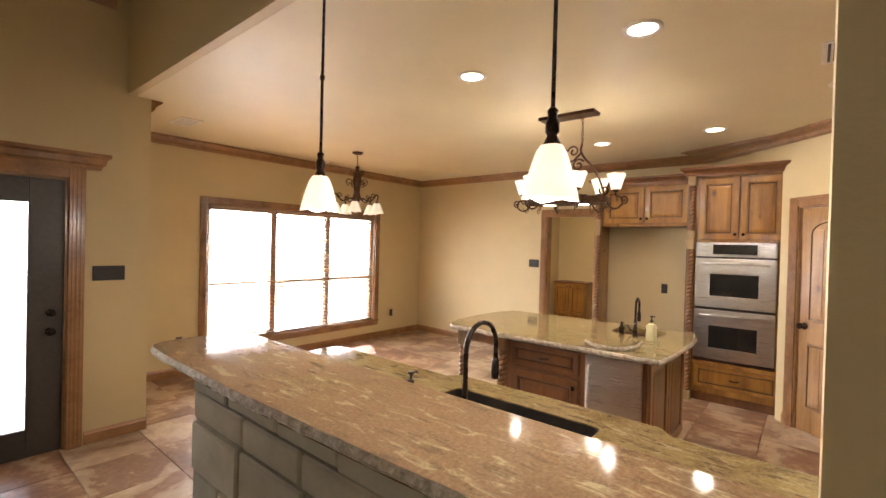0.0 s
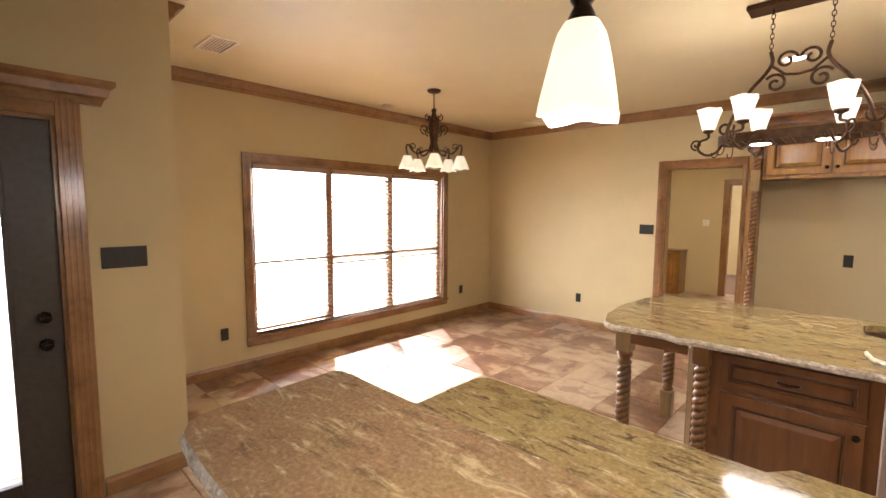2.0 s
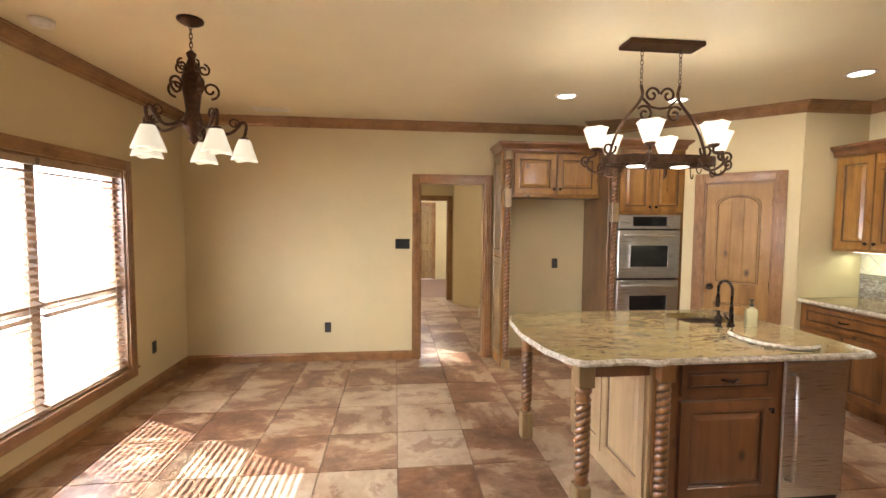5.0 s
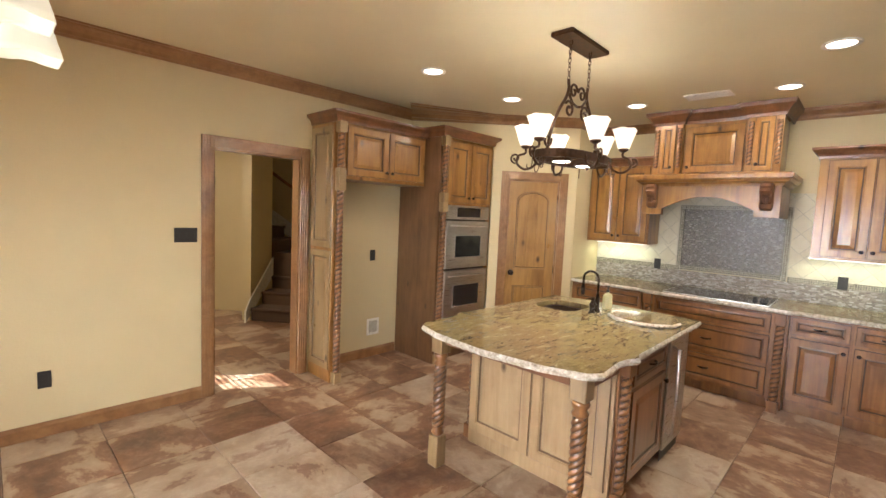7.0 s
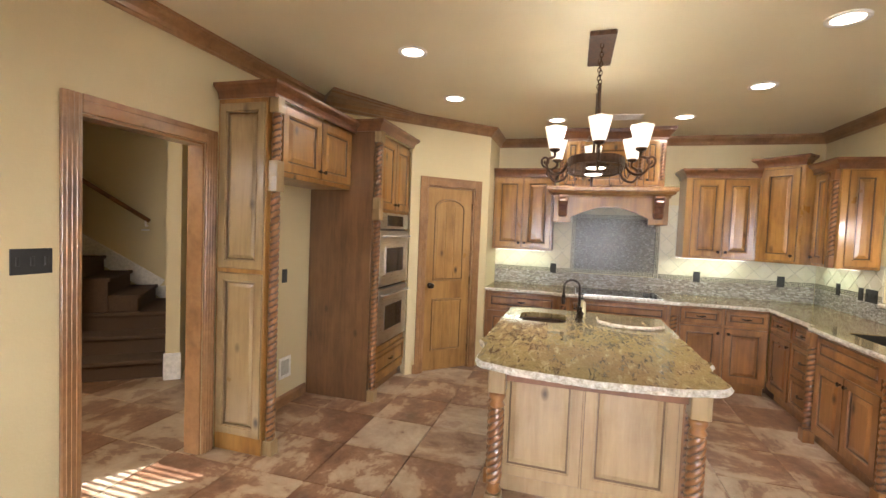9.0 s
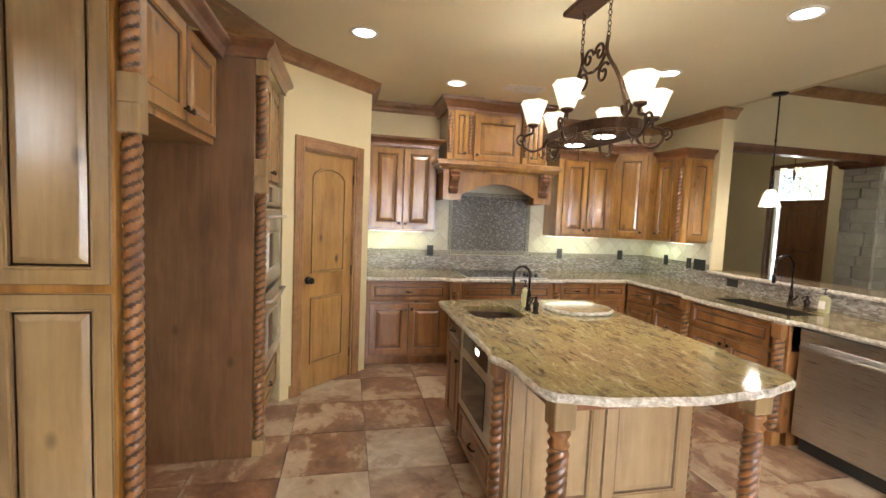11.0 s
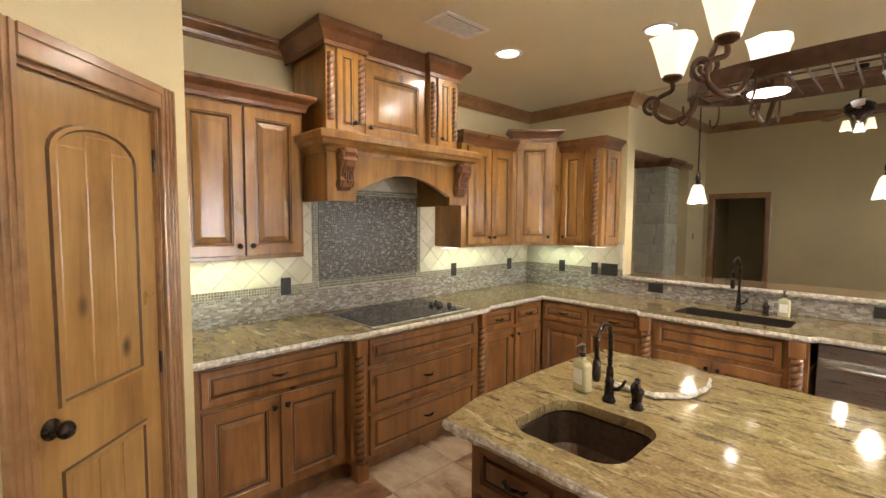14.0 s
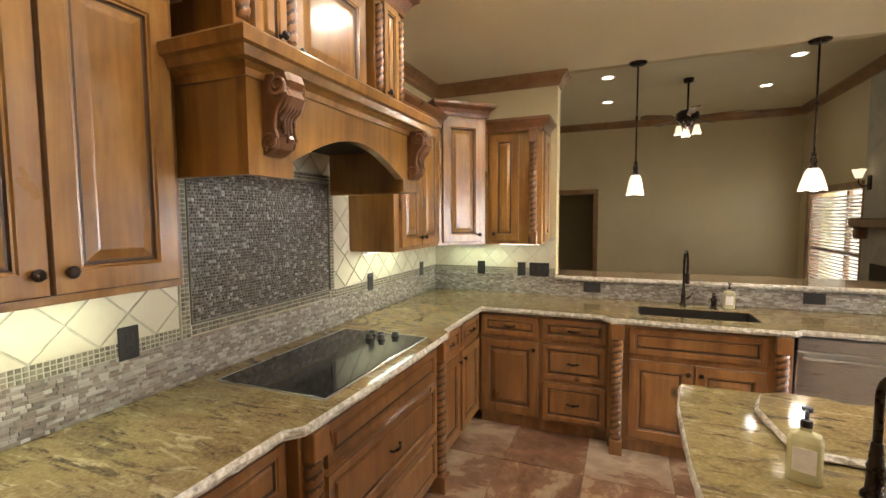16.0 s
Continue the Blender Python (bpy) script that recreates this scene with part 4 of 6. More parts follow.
one_box("toe_kick", (0.02, 0.59, 0.05, 0.07, 0, 0.10), BLACK, dw)
cabinet("end_cabinet", "narrow alder base cabinet at the bar's open end", south(-2.115), 0.30, 0, BASE_H, DB,
        [("drawer", 0.015, 0.28, 0.70, 0.86), ("door", 0.015, 0.28, 0.12, 0.68, "l")], G2, True, ALDER_BASE)


def slab(name, pts, z0, z1, label, holes=(), mat=None, category="countertop"):
    """A stone slab with a chiselled edge: top and edge are parts."""
    ob = thing(name, pose(0, 0, 0), label, category)
    bm = bmesh.new()
    vs = [bm.verts.new((x, y, z1)) for x, y in pts]
    loops = [vs]
    edges = [bm.edges.new((vs[i], vs[(i + 1) % len(vs)])) for i in range(len(vs))]
    for h in holes:
        hv = [bm.verts.new((x, y, z1)) for x, y in h]
        edges += [bm.edges.new((hv[i], hv[(i + 1) % len(hv)])) for i in range(len(hv))]
        loops.append(hv)
    bmesh.ops.triangle_fill(bm, use_beauty=True, use_dissolve=False, edges=edges)
    for hv in loops[1:]:
        lo = [bm.verts.new((v.co.x, v.co.y, z0)) for v in hv]
        for i in range(len(hv)):
            j = (i + 1) % len(hv)
            bm.faces.new((hv[i], hv[j], lo[j], lo[i]))
    part("stone_top", bm, mat or GRANITE, ob)
    # chiselled edge
    bm = bmesh.new()
    r2 = random.Random(len(pts))
    dense = []
    n = len(pts)
    for i in range(n):
        a, b = Vector(pts[i]), Vector(pts[(i + 1) % n])
        k = max(1, int((b - a).length / 0.035))
        dense += [a + (b - a) * (q / k) for q in range(k)]
    m = len(dense)
    rings = []
    for lev, (o, z) in enumerate(((-0.004, z1 - 0.0005), (0.004, z1 - 0.006), (0.010, (z0 + z1) / 2), (0.004, z0 + 0.004), (-0.006, z0))):
        ring = []
        for i, p in enumerate(dense):
            d = (dense[(i + 1) % m] - dense[i - 1]).normalized()
            out = Vector((d.y, -d.x))
            j = r2.uniform(-0.0035, 0.0035) if 0 < lev < 4 else 0
            q = p + out * (o + j)
            ring.append((q.x, q.y, z + (r2.uniform(-0.003, 0.003) if 0 < lev < 4 else 0)))
        rings.append(ring)
    quadstrip(bm, rings, caps=False)
    part("chiselled_edge", bm, EDGE, ob, "rough chiselled stone edge")
    bm = bmesh.new()
    under = [bm.verts.new((x, y, z0)) for x, y in pts]
    if not holes:
        bm.faces.new(under)
        part("stone_underside", bm, mat or GRANITE, ob)
    else:
        bm.free()
    return ob


def arc(cx, cy, r, a0, a1, n=6):
    return [(cx + r * math.cos(radians(a0 + (a1 - a0) * i / n)), cy + r * math.sin(radians(a0 + (a1 - a0) * i / n))) for i in range(n + 1)]


def rounded(x0, x1, y0, y1, r):
    return arc(x1 - r, y0 + r, r, -90, 0) + arc(x1 - r, y1 - r, r, 0, 90) + arc(x0 + r, y1 - r, r, 90, 180) + arc(x0 + r, y0 + r, r, 180, 270)


SINKHOLE = rounded(-1.36, -0.66, 1.36, 1.68, 0.03)
L = [(XE - 0.003, YS + 0.003), (XE - 0.003, 4.632), (0.41, 4.632), (0.41, 3.86), (0.365, 3.81), (0.355, 3.2), (0.365, 2.57), (0.41, 2.52), (0.41, 1.785),
     (-0.44, 1.785), (-0.49, 1.845), (-0.98, 1.855), (-1.47, 1.845), (-1.52, 1.785)] + arc(-2.40, 1.735, 0.06, 90, 180) + [(-2.46, YS + 0.003)]
slab("countertop", L, 0.876, 0.914, "polished gold granite worktop round the kitchen corner", [SINKHOLE])
BAR = [(-0.04, YS + 0.035), (-0.04, 0.74), (-0.8, 0.70), (-1.6, 0.68), (-2.25, 0.69)] + arc(-2.40, 0.81, 0.11, 265, 185, 5) + [(-2.52, 1.0)] + arc(-2.49, YS + 0.0, 0.035, 180, 90, 3)
slab("bar_top", BAR[::-1], 1.052, 1.09, "raised rust-brown granite bar top with chiselled edge", mat=GRANITE_BAR)

# bar wall clad in limestone
bw = tagged(thing("bar_wall", pose(0, 0, 0), "half-height bar wall faced with limestone blocks", "wall"), kind="structure")
one_box("core", (-2.33, -0.037, 0.90, YS, 0, 1.05), MORTAR, bw, 0)
r3 = random.Random(9)
z = 0.0
while z < 1.0:
    h = min(r3.choice((0.14, 0.17, 0.20, 0.24)), 1.05 - z)
    x = -2.36
    while x < -0.065:
        ln = r3.uniform(0.24, 0.5)
        b = min(x + ln, -0.04)
        if -0.04 - b < 0.1:
            b = -0.04
        bm = bmesh.new()
        box(bm, x + 0.006, b - 0.006, 0.865 - r3.uniform(0, 0.018), 0.91, z + 0.006, z + h - 0.006, 0.01)
        part("stone", bm, STONE, bw)
        x = b
    bm = bmesh.new()
    box(bm, -2.372 - r3.uniform(0, 0.01), -2.325, 0.87, YS, z + 0.006, z + h - 0.006, 0.01)
    part("stone", bm, STONE, bw)
    z += h
one_box("stone_side_panel", (-2.425, -2.332, YS + 0.002, 1.14, 0, 0.87), ALDER, bw)

# main sink and faucet
def basin(name, x0, x1, y0, y1, depth, label, mat, r=0.03, shade_lining=False):
    ob = thing(name, pose(0, 0, 0), label, "sink")
    bm = bmesh.new()
    a, b = rounded(x0, x1, y0, y1, r), rounded(x0 + 0.02, x1 - 0.02, y0 + 0.02, y1 - 0.02, r)
    c = rounded(x0 - 0.012, x1 + 0.012, y0 - 0.012, y1 + 0.012, r + 0.01)
    # dark bowl wall raised over the slab's cut edge, in place of its shade
    if shade_lining:
        a = rounded(x0 + 0.003, x1 - 0.003, y0 + 0.003, y1 - 0.003, r)
        c = rounded(x0 + 0.001, x1 - 0.001, y0 + 0.001, y1 - 0.001, r)
    top = 0.909 if shade_lining else 0.868
    quadstrip(bm, [[(x, y, top) for x, y in c], [(x, y, top) for x, y in a], [(x, y, 0.878 - depth * 0.8) for x, y in a], [(x, y, 0.872 - depth) for x, y in b]], caps=False)
    bm.faces.new([bm.verts.new((x, y, 0.872 - depth)) for x, y in b])
    part("bowl", bm, mat, ob)
    bm = bmesh.new()
    lathe(bm, [(0.001, 0), (0.04, 0), (0.042, 0.004), (0.03, 0.006), (0.028, 0.001), (0.001, 0.001)], 16, ((x0 + x1) / 2, (y0 + y1) / 2, 0.873 - depth))
    part("drain", bm, BRONZE, ob)
    return ob


basin("kitchen_sink", -1.36, -0.66, 1.36, 1.68, 0.18, "dark sink set into the granite worktop", SINK_DARK, 0.03, True)


def faucet(m, h, reach, label):
    ob = thing("faucet", m, label, "faucet")
    bm = bmesh.new()
    lathe(bm, [(0.026, 0), (0.026, 0.010), (0.018, 0.018), (0.016, 0.07), (0.019, 0.075), (0.015, 0.085), (0.012, 0.13), (0.0105, 0.135)], 16)
    part("base", bm, BRONZE, ob, "", True)
    bm = bmesh.new()
    r = reach / 2
    pts = [(0, 0, 0.12), (0, 0, h - r)] + [(0, -r + r * math.cos(a), h - r + r * math.sin(a)) for a in [math.pi * i / 14 for i in range(1, 15)]] + [(0, -reach, h - r - 0.05)]
    tube(bm, pts, 0.0092, 12)
    part("spout", bm, BRONZE, ob, "", True)
    bm = bmesh.new()
    lathe(bm, [(0.010, 0), (0.014, -0.01), (0.016, -0.06), (0.013, -0.08), (0.004, -0.082)], 14, (0, -reach, h - r - 0.05))
    part("spray_head", bm, BRONZE, ob, "", True)
    bm = bmesh.new()
    tube(bm, [(0.012, 0, 0.05), (0.032, 0, 0.053), (0.048, 0, 0.07), (0.060, 0, 0.095)], [0.008, 0.008, 0.006, 0.005], 10)
    part("lever", bm, BRONZE, ob, "", True)
    return ob


faucet(pose(-0.975, 1.215, 0.914, 0, 0, 180), 0.41, 0.19, "dark bronze gooseneck faucet behind the main sink")


def dispenser(m, label):
    ob = thing("soap_dispenser", m, label, "soap dispenser")
    bm = bmesh.new()
    lathe(bm, [(0.026, 0), (0.026, 0.008), (0.018, 0.014), (0.020, 0.05), (0.025, 0.06), (0.024, 0.07), (0.014, 0.078), (0.010, 0.10), (0.012, 0.108), (0.003, 0.114)], 14)
    part("body", bm, BRONZE, ob, "", True)
    bm = bmesh.new()
    tube(bm, [(0, 0, 0.098), (0, -0.03, 0.104), (0, -0.055, 0.092)], [0.006, 0.005, 0.004], 8)
    part("nozzle", bm, BRONZE, ob, "", True)


dispenser(pose(-1.16, 1.28, 0.914, 0, 0, 180), "small dark bronze soap dispenser at the main sink")


def bottle(m, label):
    ob = thing("soap_bottle", m, label, "bottle")
    bm = bmesh.new()
    rings = []
    for s, z in ((0.9, 0), (1, 0.004), (1, 0.105), (0.85, 0.12), (0.35, 0.128), (0.3, 0.14)):
        rings.append([(x * s, y * s, z) for x, y in rounded(-0.036, 0.036, -0.022, 0.022, 0.012)])
    quadstrip(bm, rings)
    part("flask", bm, SOAP, ob)
    bm = bmesh.new()
    lathe(bm, [(0.013, 0.138), (0.013, 0.155), (0.005, 0.157), (0.005, 0.175), (0.012, 0.177), (0.012, 0.187), (0.002, 0.188)], 12)
    tube(bm, [(0, 0, 0.183), (0, -0.03, 0.182), (0, -0.036, 0.176)], 0.004, 6)
    part("pump", bm, BLACK, ob)
    one_box("sticker", (-0.024, 0.024, -0.0235, -0.0225, 0.03, 0.09), WHITE, ob, 0)


bottle(pose(-1.26, 1.24, 0.914, 0, 0, 180), "clear soap bottle with black pump by the main sink")

# backsplash: strip mosaic, border, diagonal travertine tiles, framed chip panel
bs = tagged(thing("backsplash", pose(0, 0, 0), "stone mosaic and tumbled tile backsplash", "backsplash"), kind="structure")


def on_east(a, b, d):
    return XE - d, a, b


def on_south(a, b, d):
    return a, YS + d, b


def chip_cells(a0, a1, b0, b1, wide, high, joint, proud, seed):
    """Rows of chips of uneven width filling a wall rectangle."""
    rn = random.Random(seed)
    rows = max(1, round((b1 - b0) / high))
    h = (b1 - b0) / rows
    for i in range(rows):
        a = a0
        while a < a1 - 0.002:
            e = min(a1, a + rn.uniform(*wide))
            if a1 - e < wide[0] * 0.5:
                e = a1
            yield a + joint, e - joint, b0 + i * h + joint, b0 + (i + 1) * h - joint, rn.uniform(*proud)
            a = e


def chip_field(name, cells, mat, parent, place, back, label=""):
    """All chips of one field as one mesh, each with chamfered edges."""
    vs, fs = [], []
    for a0, a1, b0, b1, d in cells:
        k = len(vs)
        c = 0.0009
        vs += [place(a0, b0, back), place(a1, b0, back), place(a1, b1, back), place(a0, b1, back)]
        vs += [place(a0, b0, d - c), place(a1, b0, d - c), place(a1, b1, d - c), place(a0, b1, d - c)]
        vs += [place(a0 + c, b0 + c, d), place(a1 - c, b0 + c, d), place(a1 - c, b1 - c, d), place(a0 + c, b1 - c, d)]
        for q in (0, 4):
            fs += [(k + q + i, k + q + (i + 1) % 4, k + q + 4 + (i + 1) % 4, k + q + 4 + i) for i in range(4)]
        fs.append((k + 8, k + 9, k + 10, k + 11))
    me = bpy.data.meshes.new(name)
    me.from_pydata(vs, [], fs)
    me.materials.append(mat)
    ob = new(name, me)
    ob.parent = parent
    if label:
        ob["label"] = label
    return tagged(ob, kind="stuff")


one_box("grout_bed", (XE - 0.005, XE, YS + 0.01, 4.638, 0.915, 1.09), BED, bs, 0)
one_box("grout_bed", (-0.035, XE - 0.005, YS, YS + 0.005, 0.915, 1.09), BED, bs, 0)
one_box("grout_bed", (-2.33, -0.035, YS, YS + 0.005, 0.915, 1.05), BED, bs, 0)
STRIPE = dict(wide=(0.010, 0.044), high=0.0125, joint=0.0004, proud=(0.0075, 0.013))
chip_field("strip_chips", chip_cells(YS + 0.013, 4.06, 0.916, 1.089, seed=21, **STRIPE), STRIP_FAR, bs, on_east, 0.004, "grey and cream stone strips")
chip_field("strip_chips", chip_cells(-0.035, XE - 0.013, 0.916, 1.089, seed=22, **STRIPE), STRIP_FAR, bs, on_south, 0.004)
chip_field("strip_chips", chip_cells(-2.33, -0.035, 0.916, 1.049, seed=23, **STRIPE), STRIP_FAR, bs, on_south, 0.004)
SMALL = dict(wide=(0.0172, 0.0172), high=0.0172, joint=0.0021, proud=(0.0115, 0.0125))
for y0, y1 in ((3.70, 4.638), (YS + 0.012, 2.695)):
    one_box("border_bed", (XE - 0.010, XE, y0, y1, 1.09, 1.1425), BED_PALE, bs, 0)
    chip_field("border_chips", chip_cells(y0, y1, 1.0905, 1.142, seed=3, **SMALL), BORDER, bs, on_east, 0.009)
one_box("border_bed", (-0.03, XE - 0.012, YS, YS + 0.010, 1.09, 1.1425), BED_PALE, bs, 0)
chip_field("border_chips", chip_cells(-0.03, XE - 0.013, 1.0905, 1.142, seed=4, **SMALL), BORDER, bs, on_south, 0.009)
one_box("grout_bed", (XE - 0.006, XE, YS + 0.006, 4.638, 1.1425, 1.95), BED_PALE, bs, 0)
one_box("grout_bed", (-0.03, XE - 0.006, YS, YS + 0.006, 1.1425, 1.40), BED_PALE, bs, 0)
one_box("panel_bed", (XE - 0.012, XE - 0.004, 2.75, 3.65, 1.152, 1.77), BED, bs, 0)
chip_field("panel_chips", chip_cells(2.75, 3.65, 1.152, 1.77, (0.011, 0.026), 0.0129, 0.0013, (0.0145, 0.017), 31), CHIPS, bs, on_east, 0.011, "dark chip mosaic panel over the cooktop")
for y0, y1, z0, z1 in ((2.70, 2.742, 1.091, 1.82), (3.658, 3.70, 1.091, 1.82), (2.742, 3.658, 1.778, 1.82), (2.742, 3.658, 1.098, 1.143)):
    one_box("panel_border_bed", (XE - 0.017, XE - 0.004, y0, y1, z0, z1), BED_PALE, bs, 0)
    chip_field("panel_border_chips", chip_cells(y0 + 0.003, y1 - 0.003, z0 + 0.003, z1 - 0.003, (0.0185, 0.0185), 0.0185, 0.002, (0.0195, 0.021), 5), BORDER, bs, on_east, 0.016)
bm = bmesh.new()
for y0, y1, z0, z1 in ((2.742, 2.75, 1.143, 1.778), (3.65, 3.658, 1.143, 1.778), (2.75, 3.65, 1.77, 1.778), (2.75, 3.65, 1.143, 1.151)):
    box(bm, XE - 0.024, XE - 0.004, y0, y1, z0, z1, 0.002)
part("pencil_liner", bm, PENCIL, bs)


def clip_poly(poly, a0, a1, b0, b1):
    """Trims a plan polygon to a rectangle."""
    for k, v, s in ((0, a0, 1), (0, a1, -1), (1, b0, 1), (1, b1, -1)):
        out = []
        for i, p in enumerate(poly):
            q = poly[i - 1]
            ip, iq = (p[k] - v) * s >= 0, (q[k] - v) * s >= 0
            if ip != iq:
                f = (v - q[k]) / (p[k] - q[k])
                out.append((q[0] + f * (p[0] - q[0]), q[1] + f * (p[1] - q[1])))
            if ip:
                out.append(p)
        poly = out
    return poly


def diamond_field(a0, a1, b0, b1, put, holes=()):
    s = 0.096
    i = 0
    a = a0 - s
    while a < a1 + s:
        b = b0 - s
        j = 0
        while b < b1 + s:
            ca, cb = a + (s if j % 2 else 0), b
            poly = [(ca + (s - 0.0055), cb), (ca, cb + s - 0.0055), (ca - s + 0.0055, cb), (ca, cb - s + 0.0055)]
            poly = clip_poly(poly, a0, a1, b0, b1)
            if len(poly) > 2 and not any(h[0] < ca < h[1] and h[2] < cb < h[3] for h in holes):
                put(poly)
            b += s
            j += 1
        a += 2 * s


def put_east(poly):
    bm = bmesh.new()
    quadstrip(bm, [[(x, a, b) for a, b in poly] for x in (XE - 0.006, XE - 0.0115)])
    part("tile", bm, TUMBLED, bs)


def put_south(poly):
    bm = bmesh.new()
    quadstrip(bm, [[(a, y, b) for a, b in poly] for y in (YS + 0.006, YS + 0.0115)])
    part("tile", bm, TUMBLED, bs)


diamond_field(3.705, 4.636, 1.142, 1.37, put_east)
diamond_field(YS + 0.012, 2.695, 1.142, 1.37, put_east)
diamond_field(2.70, 3.88, 1.822, 1.95, put_east)
diamond_field(2.53, 2.695, 1.37, 1.95, put_east)
diamond_field(3.705, 3.91, 1.37, 1.95, put_east)
diamond_field(-0.028, XE - 0.012, 1.142, 1.37, put_south)

# cooktop
ck = thing("cooktop", pose(0.43, 2.74, 0.914), "black glass electric cooktop with a row of knobs", "cooktop")
one_box("glass_top", (0.0, 0.52, 0, 0.88, 0.0, 0.008), BLACKGLASS, ck, 0.004)
bm = bmesh.new()
for a in ((-0.006, 0.526, -0.006, 0.002), (-0.006, 0.526, 0.878, 0.886), (-0.006, 0.002, 0, 0.88), (0.518, 0.526, 0, 0.88)):
    box(bm, *a, 0.0, 0.006)
part("rim", bm, STEEL, ck)
for k, (u, v) in enumerate(((0.16, 0.02), (0.23, 0.05), (0.30, 0.03), (0.2, 0.10), (0.27, 0.11))):
    bm = bmesh.new()
    lathe(bm, [(0.022, 0.008), (0.022, 0.014), (0.018, 0.016), (0.017, 0.034), (0.002, 0.036)], 14, (u, v + 0.03, 0))
    part("control_knob", bm, BLACK, ck, "", True)

# upper cabinets
UZ0, UZ1, XU = 1.36, 2.24, 0.735
G3 = "upper cabinets"


def cab_crown(ob, w, d, z, left=True, right=True, h=0.085, o=0.06):
    bm = bmesh.new()
    path = ([(0, d)] if left else []) + [(0, -0.02), (w, -0.02)] + ([(w, d)] if right else [])
    moulding(bm, path, [(0, z - 0.01), (0.012, z - 0.01), (0.014, z + 0.012), (o * 0.45, z + h * 0.45), (o * 0.85, z + h * 0.66), (o, z + h * 0.78), (o, z + h), (0, z + h)])
    part("crown", bm, ALDER_DARK, ob)


w = 4.632 - 3.92
u = cabinet("upper_cabinet", "stained alder two-door upper cabinet", east(4.632, XU), w, UZ0, UZ1, 0.325,
            [("door", 0.02, w / 2, UZ0 + 0.02, UZ1 - 0.02, "r"), ("door", w / 2, w - 0.02, UZ0 + 0.02, UZ1 - 0.02, "l")], G3, low=False)
cab_crown(u, w, 0.32, UZ1, left=False)
w = 2.52 - 1.83
u = cabinet("upper_cabinet", "stained alder two-door upper cabinet", east(2.52, XU), w, UZ0, UZ1, 0.325,
            [("door", 0.06, w / 2 + 0.02, UZ0 + 0.02, UZ1 - 0.02, "r"), ("door", w / 2 + 0.02, w - 0.02, UZ0 + 0.02, UZ1 - 0.02, "l")], G3, low=False)
cab_crown(u, w, 0.32, UZ1, right=False)
cu = thing("corner_upper_cabinet", pose(0.735, 1.83, 0, 0, 0, -135), "taller diagonal alder corner cabinet with one door", "cabinet", G3)
CW = 0.396
bm = bmesh.new()
prism(bm, [(0, 0), (CW, 0), (CW + 0.226, 0.226), (CW / 2, 0.66), (-0.226, 0.226)], UZ0, 2.34)
part("body", bm, ALDER, cu)
front(cu, "door", 0.03, CW - 0.03, UZ0 + 0.02, 2.31, "r", low=False)
cab_crown(cu, CW, 0.1, 2.34)
w = 0.455 - 0.03
u = cabinet("upper_cabinet", "narrow alder end cabinet with rope-twist corner post", south(0.455, 1.455), w, UZ0, UZ1, 0.318,
            [("door", 0.02, 0.25, UZ0 + 0.02, UZ1 - 0.02, "l")], G3, low=False)
cab_crown(u, w, 0.31, UZ1, left=False)
rope_post(u, w - 0.065, -0.01, UZ0, UZ1, 0.03)
bm = bmesh.new()
raised_panel(bm, 0, 0.25, UZ0 + 0.02, UZ1 - 0.02, 0.015)
ep = part("end_panel", bm, [ALDER, GLAZE], u)
ep.matrix_basis = pose(w, 0.05, 0, 0, 0, 90)

# hood: mantel, corbels, arched apron, cabinets above
HY0, HY1 = 3.905, 2.735
HW = HY0 - HY1
hd = thing("range_hood", east(HY0, 0.40), "carved alder mantel hood with corbels and cabinets above", "range hood")
bm = bmesh.new()
n = 16
cen, half = HW / 2, HW / 2 - 0.19
low = [(0, 1.70), (0.19, 1.70)] + [(cen - half + 2 * half * k / n, 1.76 + 0.12 * math.sin(math.pi * k / n)) for k in range(n + 1)] + [(HW - 0.19, 1.70), (HW, 1.70)]
for y0, y1 in ((0.06, 0.10),):
    quadstrip(bm, [[(x, y, z) for x, z in low] + [(HW, y, 2.0), (0, y, 2.0)] for y in (y0, y1)])
part("arched_apron", bm, ALDER, hd)
for x in (0.0, HW - 0.03):
    one_box("side_panel", (x, x + 0.03, 0.10, 0.62, 1.70, 2.0), ALDER, hd)
one_box("liner", (0.03, HW - 0.03, 0.10, 0.62, 1.93, 1.96), BLACK, hd)
bm = bmesh.new()
moulding(bm, [(0, 0.66), (0, 0.06), (HW, 0.06), (HW, 0.66)], [(0, 1.98), (0.012, 1.98), (0.016, 2.0), (0.03, 2.015), (0.05, 2.02), (0.06, 2.045), (0.075, 2.05), (0.08, 2.085), (0.06, 2.10), (0, 2.10)])
box(bm, 0.0, HW, 0.06, 0.62, 2.06, 2.099)
part("mantel_shelf", bm, ALDER, hd)
